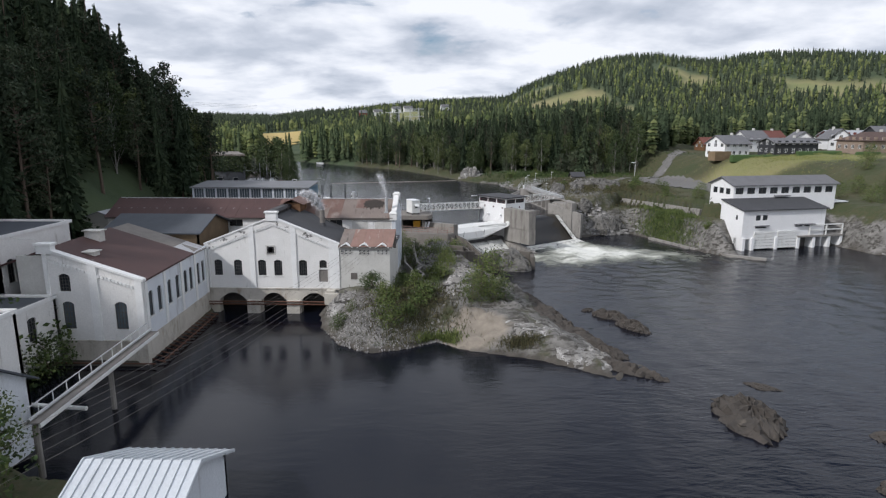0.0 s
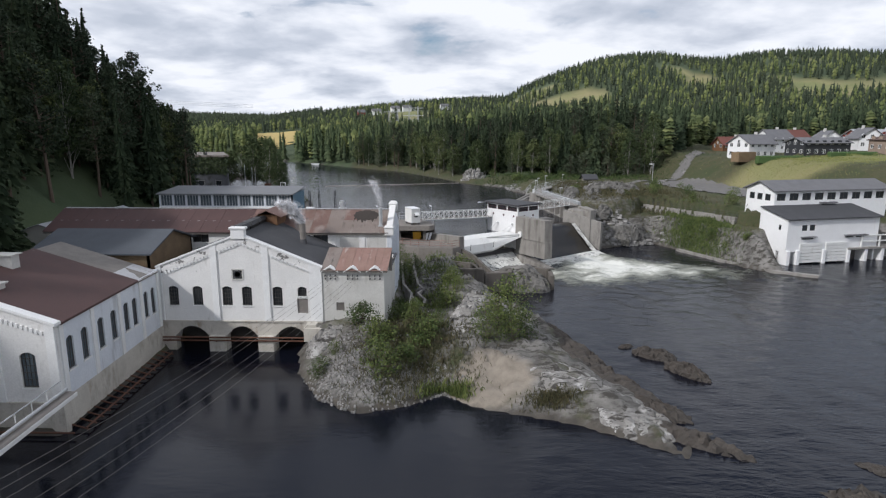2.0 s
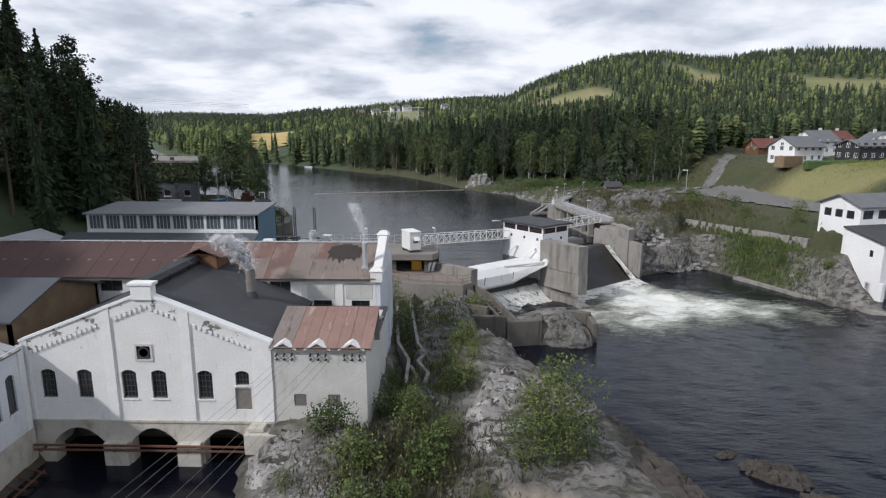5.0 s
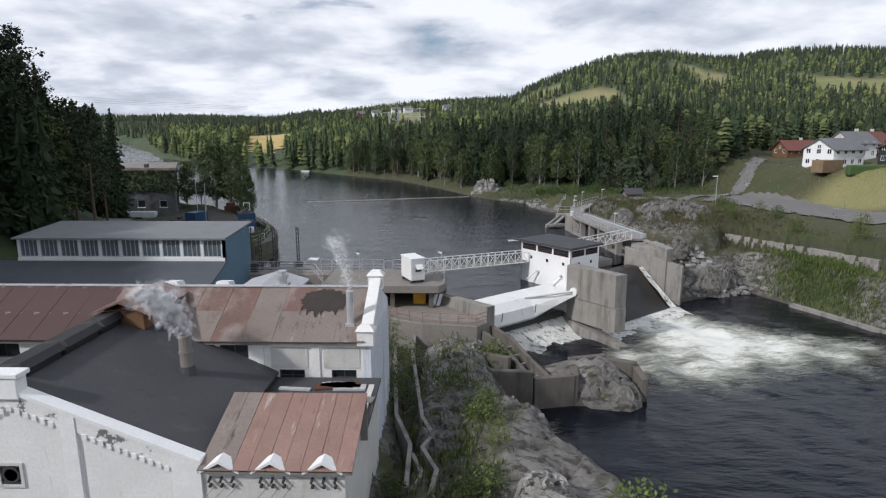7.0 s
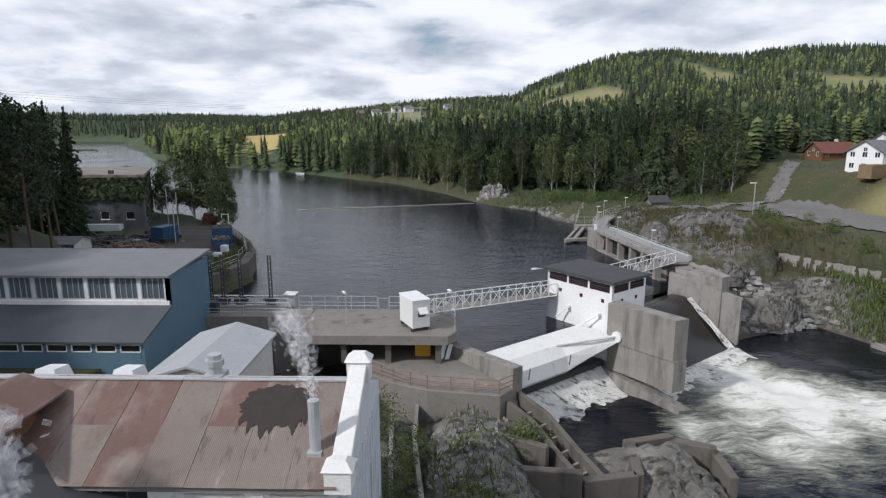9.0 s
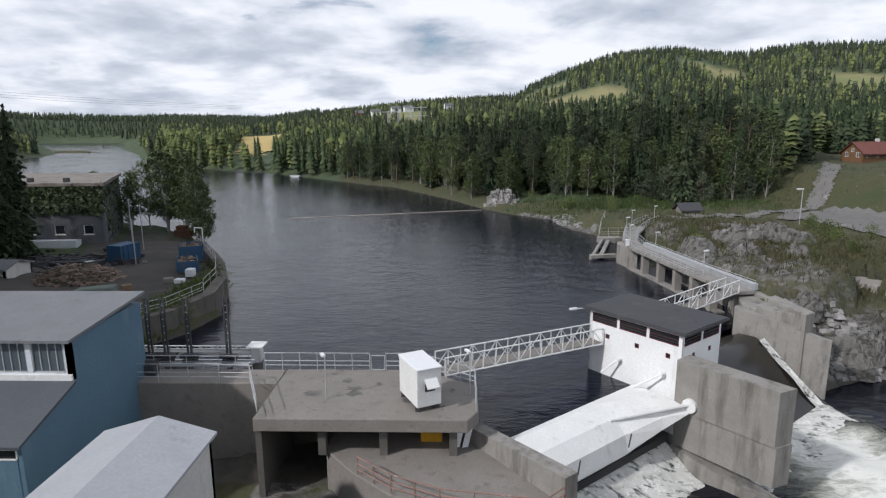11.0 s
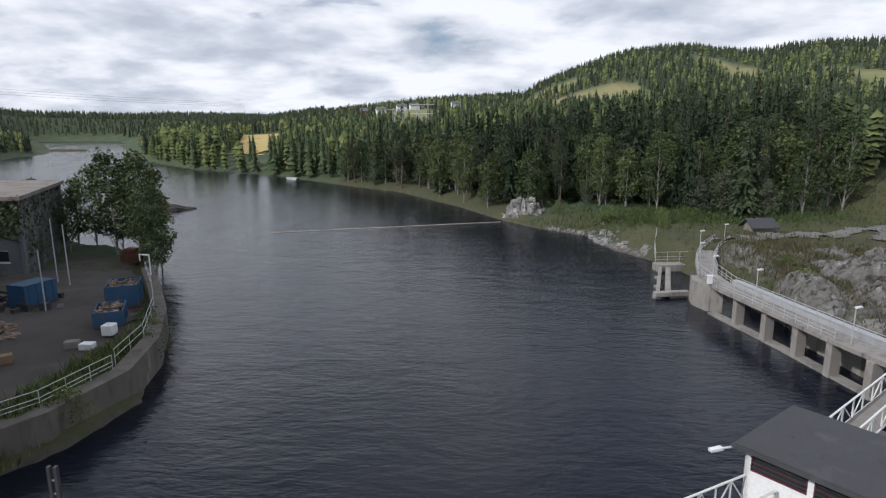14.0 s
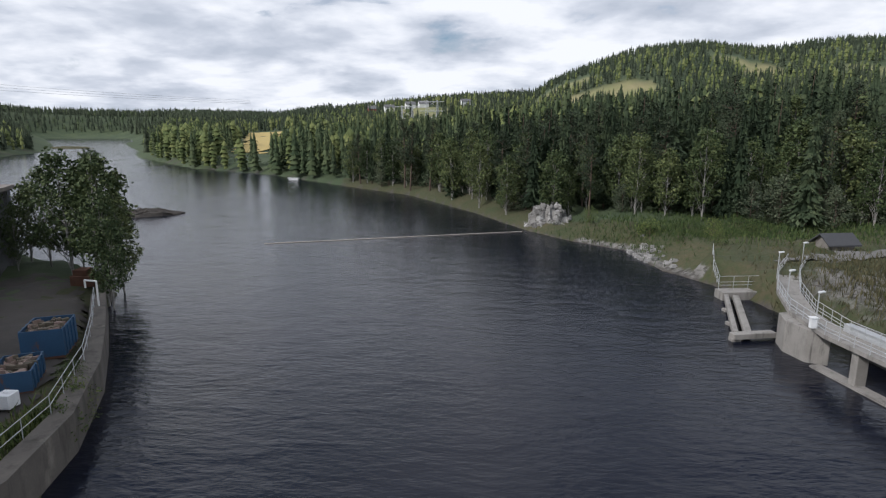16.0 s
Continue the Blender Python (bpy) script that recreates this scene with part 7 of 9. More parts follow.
def tree_base(name, label, h, r, bark, limbs, crown, category="tree", group=""):
    g = thing(name, (0, 0, 0), label, category, group)
    mb = MB()
    segs = 6
    rs = random.Random(len(name) + int(h * 10))
    px = py = 0.0
    for k in range(segs):
        qx, qy = px + rs.uniform(-0.1, 0.1), py + rs.uniform(-0.1, 0.1)
        mb.tube((px, py, h * k / segs - (0.5 if k == 0 else 0)), (qx, qy, h * (k + 1) / segs), r * (1 - 0.9 * k / segs), 7, r * (1 - 0.9 * (k + 1) / segs))
        px, py = qx, qy
    for a, b, rr in limbs:
        mb.tube(a, b, rr, 5, rr * 0.4)
    part("trunk", mb, bark, g)
    ob = new("crown", crown)
    ob.parent = g
    return g


def spruce_crown(rs, h, wid, levels=26, per=8, low=0.10):
    s = Soup()
    for k in range(levels):
        t = k / (levels - 1)
        z = h * (low + (1 - low) * t ** 0.92)
        rad = wid * (1 - t) ** 0.8 * rs.uniform(0.75, 1.12) + 0.18
        n = max(4, int(per * (1 - 0.5 * t)))
        for a in rs.uniform(0, math.tau, n):
            L = rad * rs.uniform(0.7, 1.15)
            m = max(2, int(L / 0.46))
            f = (np.arange(m) + rs.uniform(0.2, 0.8, m)) / m
            x = np.cos(a + rs.normal(0, 0.16, m)) * L * f
            y = np.sin(a + rs.normal(0, 0.16, m)) * L * f
            c = np.stack([x, y, z - 0.38 * L * f ** 1.4 + rs.normal(0, 0.12, m)], 1)
            out = np.array([math.cos(a), math.sin(a), -0.42])
            tang = np.array([-math.sin(a), math.cos(a), 0.0])
            sz = (0.24 + 0.17 * (1 - f))[:, None] * (0.55 + 0.45 * min(1, rad / 2)) * rs.uniform(0.8, 1.3, (m, 1))
            s.quads(c, unit(out + rs.normal(0, 0.25, (m, 3))) * sz * 1.9, unit(tang + rs.normal(0, 0.3, (m, 3))) * sz * 0.72)
            s.quads(c - [0, 0, 0.16], unit(out + rs.normal(0, 0.3, (m, 3))) * sz * 1.2, unit(np.array([0, 0, -1.0]) + rs.normal(0, 0.3, (m, 3))) * sz * 0.9)
    # close inner skirts of old boughs
    for k in range(16):
        t = k / 16
        ring = rs.uniform(0, math.tau) + np.arange(14) * math.tau / 14
        rad = (wid * 0.60 * (1 - t) ** 0.85 + 0.08) * np.where(np.arange(14) % 2, 0.45, 1.0) * rs.uniform(0.7, 1.2, 14)
        zb = h * (low + (1 - low) * t) - 0.3 * rad
        low_p = np.stack([np.cos(ring) * rad, np.sin(ring) * rad, zb], 1)
        tip = np.array([0, 0, h * (low + (1 - low) * min(1, t + 0.12))])
        for q in range(14):
            a, b = low_p[q], low_p[(q + 1) % 14]
            s.v.append(np.stack([a, (a + b) / 2 - [0, 0, 0.1], b, tip]))
            s.n += 1
    return s


def pine_crown(rs, h, wid):
    s, limbs = Soup(), []
    for k in range(34):
        t = (k + rs.uniform(0, 1)) / 34
        z = h * (0.38 + 0.62 * t)
        rad = wid * (math.sin(math.pi * min(1, 0.22 + 0.78 * t)) ** 0.7) * rs.uniform(0.4, 1.05)
        a = rs.uniform(0, math.tau)
        c = (math.cos(a) * rad, math.sin(a) * rad, z + 0.2 * rad)
        limbs.append(((0, 0, z - 0.5), c, 0.07))
        clump(s, rs, c, 0.95 + 0.5 * rs.uniform(), 40, 0.20, 0.55)
        clump(s, rs, (c[0] * 0.55, c[1] * 0.55, z), 0.8, 20, 0.19, 0.5)
    return s, limbs


def leafy_crown(rs, h, wid, low=0.22, n=60, leaf=0.26, per=26, droop=0.5):
    s, limbs = Soup(), []
    for k in range(n):
        t = (k + rs.uniform(0, 1)) / n
        z = h * (low + (0.98 - low) * t)
        rad = wid * max(0.12, math.sin(math.pi * (0.16 + 0.80 * t)) ** 0.8) * rs.uniform(0.25, 1.05) ** 0.7
        a = rs.uniform(0, math.tau)
        c = (math.cos(a) * rad, math.sin(a) * rad, z)
        if k % 3 == 0:
            limbs.append(((0, 0, max(0.4, z - 0.22 * h)), c, 0.03 + 0.025 * (1 - t)))
        clump(s, rs, c, 0.75 + 0.55 * rs.uniform(), per, leaf, 0.9, droop)
    return s, limbs


def make_protos():
    protos = {"spruce": [], "pine": [], "birch": [], "willow": [], "bush": []}
    for k, (h, w) in enumerate(((21, 3.1), (18, 3.3), (23, 2.8), (14, 2.9))):
        rs = np.random.RandomState(20 + k)
        c = spruce_crown(rs, h, w, levels=int(h * 1.3), per=8).mesh("crown", M["spruce"])
        protos["spruce"].append((tree_base("spruce_tree", "tall dark green spruce tree on the bank", h, 0.24, M["bark"], [], c, group="spruces of the wooded banks"), h))
    for k, (h, w) in enumerate(((20, 2.9), (17, 2.6))):
        rs = np.random.RandomState(40 + k)
        s, limbs = pine_crown(rs, h, w)
        protos["pine"].append((tree_base("pine_tree", "tall pine with a bare trunk and grey-green crown", h, 0.26, M["bark"], limbs, s.mesh("crown", M["pine"]), group="pines of the wooded banks"), h))
    for k, (h, w) in enumerate(((16, 3.0), (13, 2.7), (18, 3.3))):
        rs = np.random.RandomState(60 + k)
        s, limbs = leafy_crown(rs, h, w, n=74, leaf=0.225, per=36)
        protos["birch"].append((tree_base("birch_tree", "birch with a pale trunk and loose green leaves", h, 0.17, M["bark_birch"], limbs, s.mesh("crown", M["leaf"]), group="birches of the wooded banks"), h))
    for k, (h, w) in enumerate(((9, 2.7), (7, 2.6))):
        rs = np.random.RandomState(70 + k)
        s, limbs = leafy_crown(rs, h, w, 0.08, 50, 0.16, 42, 0.0)
        protos["willow"].append((tree_base("willow_tree", "low grey-green willow at the wood's edge", h, 0.12, M["bark"], limbs, s.mesh("crown", M["willow"]), group="willows at the wood's edge"), h))
    for k, (h, w) in enumerate(((3.2, 1.7), (2.2, 1.5), (4.8, 2.1))):
        rs = np.random.RandomState(80 + k)
        s, limbs = leafy_crown(rs, h, w, 0.04, 36, 0.115, 38, 0.2)
        protos["bush"].append((tree_base("bush", "leafy green bush growing among the rocks", h, 0.05, M["bark"], limbs, s.mesh("crown", M["bush"]), "bush", group="bushes on the banks"), h))
    return protos


PROTO = make_protos()
used_first = set()


def plant(kind, x, y, height, z=None, which=None, rnd=random):
    ob, h = PROTO[kind][which if which is not None else rnd.randrange(len(PROTO[kind]))]
    s = height / h
    m = pose(x, y, (gz(x, y) if z is None else z) - 0.15, rnd.uniform(-2, 2), rnd.uniform(-2, 2), rnd.uniform(0, 360)) @ Matrix.Diagonal((s * rnd.uniform(0.9, 1.15), s * rnd.uniform(0.9, 1.15), s, 1))
    if ob.name in used_first:
        return copy_thing(ob, m)
    used_first.add(ob.name)
    ob.matrix_basis = pose(x, y, m.translation.z, 0, 0, rnd.uniform(0, 360))
    return ob


def heights(xs, ys):
    return ground_height(np.asarray(xs, float), np.asarray(ys, float))


rnd = random.Random(42)
CLEAR = np.array([(-100, 384), (-134, 412), (-262, 790), (-195, 800)], float)


def free_spots(x0, x1, y0, y1, step, test, jitter=0.42):
    xs, ys = [], []
    y = y0
    while y < y1:
        x = x0
        while x < x1:
            xs.append(x + rnd.uniform(-jitter, jitter) * step)
            ys.append(y + rnd.uniform(-jitter, jitter) * step)
            x += step
        y += step
    xs, ys = np.array(xs), np.array(ys)
    ok = test(xs, ys) & ~inside(UP, xs, ys) & ~inside(LOW, xs, ys)
    xs, ys = xs[ok], ys[ok]
    return list(zip(xs.tolist(), ys.tolist(), heights(xs, ys).tolist(), distance(UP, xs, ys).tolist()))


def right_wood(x, y):
    return ((y > 221) & (y > 236 - 0.5 * (x - 20)) & (x < 88 + 0.25 * (y - 232)) & (x > 16 - 1.1 * (y - 222)) & (y > 215 + 0.95 * (x - 64))) | ((y > 258) & (x >= 80) & (x < 200))


spots = free_spots(-70, 200, 222, 345, 4.3, right_wood)
spots.sort(key=lambda p: min(p[3], 400) + 0.25 * abs(p[0] - 40) + max(0, p[1] - 262) * 0.6)
near_wood, rest_wood = [s for s in spots if s[3] > 2][:285], [s for s in spots if s[3] > 2][285:]
for x, y, z, d in near_wood:
    r = rnd.random()
    edge = d < 12 or y < 246
    if edge and r < 0.22:
        plant("willow", x, y, rnd.uniform(5, 9), z, rnd=rnd)
    elif edge and r < 0.58:
        plant("birch", x, y, rnd.uniform(11, 16), z, rnd=rnd)
    elif r < 0.72:
        plant("spruce", x, y, rnd.uniform(14, 23), z, rnd=rnd)
    elif r < 0.88:
        plant("pine", x, y, rnd.uniform(16, 22), z, rnd=rnd)
    else:
        plant("birch", x, y, rnd.uniform(12, 18), z, rnd=rnd)

# left hillside: tall dark wood above the factory
# its stretch at low y is unseen, added to keep sun off the mill
def hill_wood(x, y):
    return (x < -56 - 0.42 * np.maximum(y - 138, 0)) & (x > -112) & (y > -15) & (y < 164) & ~((x > -70) & (y > 144) & (y < 154)) & ~((x > -62) & (y > 90) & (y < 114))


spots = free_spots(-112, -55, -15, 165, 3.5, hill_wood)
spots.sort(key=lambda p: -p[0] + 0.22 * abs(p[1] - 112))
hill_near, hill_rest = spots[:200], spots[200:]
for x, y, z, d in hill_near:
    r = rnd.random()
    if r < 0.60:
        plant("spruce", x, y, rnd.uniform(16, 24), z, rnd=rnd)
    elif r < 0.82:
        plant("pine", x, y, rnd.uniform(17, 23), z, rnd=rnd)
    else:
        plant("birch", x, y, rnd.uniform(12, 19), z, rnd=rnd)


def skirts(P, H, W, layers, pts, rs, leafy):
    """Coarse crowns: jagged skirts of boughs one above the other, as points and triangles."""
    n = len(P)
    V, F, base = [], [], 0
    tri = np.stack([np.zeros(pts, int), 1 + np.arange(pts), 1 + (np.arange(pts) + 1) % pts], 1)
    for k in range(layers):
        t = k / layers
        rad = W * ((1 - t) ** 0.85 + 0.04 if not leafy else 0.9 * math.sin(math.pi * (0.2 + 0.66 * t)))
        a = rs.uniform(0, math.tau, (n, 1)) + np.arange(pts) * math.tau / pts
        rr = rad[:, None] * np.where(np.arange(pts) % 2, 0.48 if not leafy else 0.8, 1.0) * rs.uniform(0.72, 1.22, (n, pts))
        zb = H[:, None] * (0.07 + 0.9 * t) + rs.normal(0, 0.018, (n, pts)) * H[:, None]
        ring = np.stack([P[:, :1] + rr * np.cos(a), P[:, 1:2] + rr * np.sin(a), P[:, 2:3] + zb], -1)
        off = rs.normal(0, 0.02 if not leafy else 0.12, (n, 2)) * W[:, None]
        up_to = min(1.0, t + (1.9 if not leafy else 1.5) / layers)
        tip = np.stack([P[:, 0] + off[:, 0], P[:, 1] + off[:, 1], P[:, 2] + H * (0.07 + 0.93 * up_to)], 1)[:, None]
        V.append(np.concatenate([tip, ring], 1).reshape(-1, 3))
        F.append((base + np.arange(n)[:, None, None] * (pts + 1) + tri[None]).reshape(-1, 3))
        base += n * (pts + 1)
    return np.concatenate(V), np.concatenate(F)


def wood_stuff(name, spots, label, conifer=0.7, tall=(15, 22), layers=6, pts=8, leaves=40, seed=3, coats=("far_spruce", "far_leaf")):
    """Far trees, too many to count: jagged crowns with loose sprays, in one mesh for each kind of tree."""
    rs = np.random.RandomState(seed)
    pick = rs.uniform(0, 1, len(spots))
    for kind in ("conifer", "leafy"):
        leafy = kind == "leafy"
        P = np.array([s[:3] for s, q in zip(spots, pick) if (q < (conifer(s[0], s[1]) if callable(conifer) else conifer)) != leafy])
        if not len(P):
            continue
        n = len(P)
        H = rs.uniform(*tall, n) * np.where(rs.uniform(0, 1, n) < 0.12, 1.16, 1.0) * (0.84 if leafy else 1.0)
        W = H * rs.uniform(0.85, 1.2, n) * (0.145 if not leafy else 0.19)
        V, F = skirts(P, H, W, layers if not leafy else max(3, layers - 2), pts, rs, leafy)
        m = leaves * (2 if leafy else 1)
        if m:
            t = rs.uniform(0, 1, (n, m)) ** 0.9
            rad = W[:, None] * ((1 - t) ** 0.85 if not leafy else np.sin(np.pi * (0.14 + 0.80 * t))) * rs.uniform(0.7, 1.14, (n, m)) + 0.1
            a = rs.uniform(0, math.tau, (n, m))
            c = np.stack([P[:, :1] + rad * np.cos(a), P[:, 1:2] + rad * np.sin(a), P[:, 2:3] + H[:, None] * (0.08 + 0.92 * t)], -1).reshape(-1, 3)
            out = np.stack([np.cos(a), np.sin(a), np.full_like(a, 0.2 if leafy else -0.6)], -1).reshape(-1, 3)
            side = unit(np.cross(out, rs.normal(size=out.shape)))
            s = (np.repeat(H, m) * 0.30 / math.sqrt(m) * rs.uniform(0.6, 1.35, n * m))[:, None] * (1.2 - 0.5 * t.reshape(-1, 1)) * (0.8 if leafy else 1.0)
            out = unit(out + rs.normal(0, 0.35, c.shape)) * s * 1.15
            v2 = np.stack([c - out * 0.6, c + side * s * 0.6, c + out], 1).reshape(-1, 3)
            F = np.concatenate([F, len(V) + np.arange(len(v2)).reshape(-1, 3)])
            V = np.concatenate([V, v2])
        me = bpy.data.meshes.new(name)
        me.vertices.add(len(V))
        me.vertices.foreach_set("co", V.ravel().astype(np.float32))
        me.loops.add(len(F) * 3)
        me.loops.foreach_set("vertex_index", F.ravel().astype(np.int32))
        me.polygons.add(len(F))
        me.polygons.foreach_set("loop_start", np.arange(0, len(F) * 3, 3, dtype=np.int32))
        me.polygons.foreach_set("loop_total", np.full(len(F), 3, np.int32))
        me.materials.append(M[coats[leafy]])
        me.update()
        me.validate()
        tagged(new(name + ("_leaf_trees" if leafy else "_conifers"), me), label, "wood", kind="stuff")


wood_stuff("bank_wood", rest_wood, "dense mixed wood on the far bank", 0.7, (11, 17.5), 13, 12, 100, 3, ("spruce", "leaf"))
# hill_wood includes the added unseen trees that block the sun
wood_stuff("hill_wood", hill_rest, "dense dark hillside wood, its unseen end added to shade the mill", 0.8, (16, 23), 14, 12, 90, 4, ("spruce", "leaf"))

# upriver banks and far hills
FARMS = [(-152, 985), (-126, 970), (-98, 990), (-80, 1004), (-18, 1010)]


def band(r0, r1, a0, a1, k, seed):
    rs = np.random.RandomState(seed)
    xs, ys, r = [], [], r0
    while r < r1:
        step = max(5.0, k * r)
        n = int(math.radians(a1 - a0) * r / step)
        a = np.radians(a0 + (a1 - a0) * (np.arange(n) + rs.uniform(0, 1, n)) / max(n, 1))
        rr = r + rs.uniform(-0.5, 0.5, n) * step
        xs.append(rr * np.sin(a))
        ys.append(60 + rr * np.cos(a))
        r += step
    x, y = np.concatenate(xs), np.concatenate(ys)
    ok = ~inside(UP, x, y) & ~inside(CLEAR, x, y) & ~((y < 345) & (x > -70) & (x < 200)) & ~((x < -54) & (y < 205)) & (clearing(x, y) <= 0.0) & ((x < 190) | (y > 300))
    ok &= ~((x > -75) & (y < 215))
    for hx, hy in FARMS:  # open ground round each farmhouse and in front of it
        k = math.hypot(hx, hy)
        along, across = (x * hx + y * hy) / k - k, (x * hy - y * hx) / k
        ok &= ~((along > -95) & (along < 14) & (np.abs(across) < 13))
    x, y = x[ok], y[ok]
    z = ground_height(x, y)
    dry = z > ZU
    return list(zip(x[dry].tolist(), y[dry].tolist(), z[dry].tolist()))


def shore_mix(x, y):
    """More leaf trees towards the river bend, conifers nearer the dam."""
    return 0.30 if x < -95 else 0.72


wood_stuff("shore_wood", band(270, 560, -46, 42, 0.0150, 5), "mixed wood along the upper river", shore_mix, (13, 20), 9, 10, 24, 5)
wood_stuff("middle_wood", band(560, 1100, -46, 42, 0.0110, 6), "distant mixed wood on rising ground", 0.62, (12, 18), 5, 8, 6, 6, ("ridge_spruce", "far_leaf"))
wood_stuff("distant_wood", band(1100, 1520, -13, 42, 0.0085, 7), "distant conifer wood on the hills", 0.9, (11, 16), 4, 6, 0, 7, ("ridge_spruce", "far_spruce"))
wood_stuff("river_end_wood", band(1100, 2150, -48, -13, 0.0075, 8), "hazy conifer wood beyond the river bend", 0.85, (15, 22), 4, 6, 0, 8, ("ridge_spruce", "far_spruce"))


def ground_patch(name, poly, material, label, category, step=1.2, lift=0.06, kind="structure"):
    """A thin cover lying on the ground inside a polygon."""
    P = np.array(poly, float)
    x0, y0 = P.min(0) - step
    x1, y1 = P.max(0) + step
    xs, ys = np.arange(x0, x1 + step, step), np.arange(y0, y1 + step, step)
    A, B = np.meshgrid(xs, ys)
    ok = inside(P, A.ravel(), B.ravel()).reshape(A.shape)
    Z = ground_height(A.ravel(), B.ravel()).reshape(A.shape) + lift
    mb = MB()
    ids = {}
    for j in range(len(ys) - 1):
        for i in range(len(xs) - 1):
            if ok[j, i] and ok[j, i + 1] and ok[j + 1, i] and ok[j + 1, i + 1]:
                f = []
                for jj, ii in ((j, i), (j, i + 1), (j + 1, i + 1), (j + 1, i)):
                    if (jj, ii) not in ids:
                        ids[(jj, ii)] = len(mb.v)
                        mb.v.append((A[jj, ii], B[jj, ii], Z[jj, ii]))
                    f.append(ids[(jj, ii)])
                mb.f.append(tuple(f))
    return solo(name, mb, M[material], label, category, kind=kind, smooth=True)


ground_patch("grain_field", [(-126, 445), (-156, 470), (-258, 770), (-198, 785), (-146, 590)], "field", "golden ripe grain field behind the shore", "field", 8, 0.7)
ground_patch("gravel_lot", [(64, 205), (58, 199), (62, 190), (66, 172), (72, 160), (90, 158), (96, 166), (84, 178), (80, 200), (76, 209)], "gravel", "pale grey gravel lot above the power station", "gravel lot", 1.0, 0.22)
ground_patch("gravel_road", [(30, 194), (33, 192), (48, 198), (64, 204), (76, 210), (86, 222), (92, 232), (88, 234), (81, 224), (72, 213), (60, 207), (44, 202), (31, 197)], "gravel", "pale gravel road along the bank", "road", 0.8, 0.2)
ground_patch("yard_paving", [(-62, 128), (-41, 131), (-36.5, 138), (-35.5, 146), (-38, 156), (-42, 165), (-48, 176), (-56, 186), (-66, 192), (-64, 170), (-62, 150)], "asphalt", "worn dark yard asphalt with tyre tracks", "paving", 1.0, 0.07)


def boulder(name, cx, cy, rx, ry, rot, z, h, seed, material="rock_wet", label="low dark rock rising out of the river", group="rocks in the river", n=30, category="rock"):
    rs = np.random.RandomState(seed)
    mb = MB()
    c, s = math.cos(rot), math.sin(rot)
    rings = [1.0, 0.95, 0.86, 0.75, 0.62, 0.48, 0.34, 0.18]
    zs = [-0.6, 0.08, 0.34, 0.5, 0.72, 0.8, 0.98, 0.94]
    edge = 1 + 0.28 * np.interp(np.arange(n), np.linspace(0, n, 9), np.append(rs.uniform(-1, 1, 8), 0))
    for q, zz in zip(rings, zs):
        for k in range(n):
            a = math.tau * k / n
            e = q * edge[k] * rs.uniform(0.87, 1.12)
            u, v = rx * e * math.cos(a), ry * e * math.sin(a)
            mb.v.append((cx + c * u - s * v, cy + s * u + c * v, z + h * zz + rs.uniform(-0.34, 0.34) * h * (zz > 0)))
    mb.v.append((cx, cy, z + h))
    for j in range(len(rings) - 1):
        mb.f += [(j * n + k, j * n + (k + 1) % n, (j + 1) * n + (k + 1) % n, (j + 1) * n + k) for k in range(n)]
    j = len(rings) - 1
    mb.f += [(j * n + k, j * n + (k + 1) % n, len(mb.v) - 1) for k in range(n)]
    return solo(name, mb, M[material], label, category, group=group)


boulder("river_rock", 21.9, 75.6, 2.8, 1.5, -0.5, ZL - 0.1, 0.9, 1, n=40)
boulder("river_rock", 24.0, 71.0, 2.9, 1.3, -0.9, ZL - 0.1, 0.95, 2, n=40)
boulder("river_rock", 27.2, 47.2, 2.5, 4.6, 0.15, ZL, 1.15, 3, n=44)
boulder("river_rock", 31.4, 53.6, 1.6, 0.7, -0.6, ZL, 0.2, 4)
boulder("river_rock", 37.5, 44.0, 2.0, 1.1, 0.2, ZL, 0.4, 5)
boulder("river_rock", 32.6, 36.9, 2.2, 0.9, 0.1, ZL, 0.4, 6)
boulder("river_rock", 20.0, 78.4, 0.9, 0.5, 0.3, ZL, 0.3, 7)
boulder("river_rock", 90, 113, 2.2, 1.4, 0.2, ZL, 0.7, 17)
boulder("bank_boulder", 7.2, 240.0, 5.4, 5.0, 0.5, ZU, 4.4, 8, "rock", "large pale boulder on the river bank", "bank boulders")
boulder("island_rock", 17.8, 63.0, 1.5, 3.6, 0.9, 3.8, 0.8, 34, "rock_wet", "dark layered rock along the rapids", "island rocks", 40)
boulder("islet", -88, 254, 9, 3.0, 0.5, ZU, 1.4, 18, "rock_wet", "narrow dark rocky spit in the river", "islets")
boulder("islet", -436, 732, 26, 8, 0.2, ZU, 2.0, 19, "dry_grass", "low grassy islet far up the river", "islets")
for x, y, r, s in ((35, 162, 3.5, 20), (38, 174, 4.2, 21), (43, 184, 4.5, 22), (33, 152, 2.5, 23), (50, 183, 3.6, 24), (41, 160, 2.6, 25), (36, 140, 2.4, 26), (33, 143, 2.0, 27), (40, 142, 2.6, 28)):
    boulder("bank_rock", x, y, r, r * 0.6, s * 0.7, gz(x, y) - 0.5, 1.7, s, "rock_grey", "weathered grey outcrop in the grass", "bank outcrops")


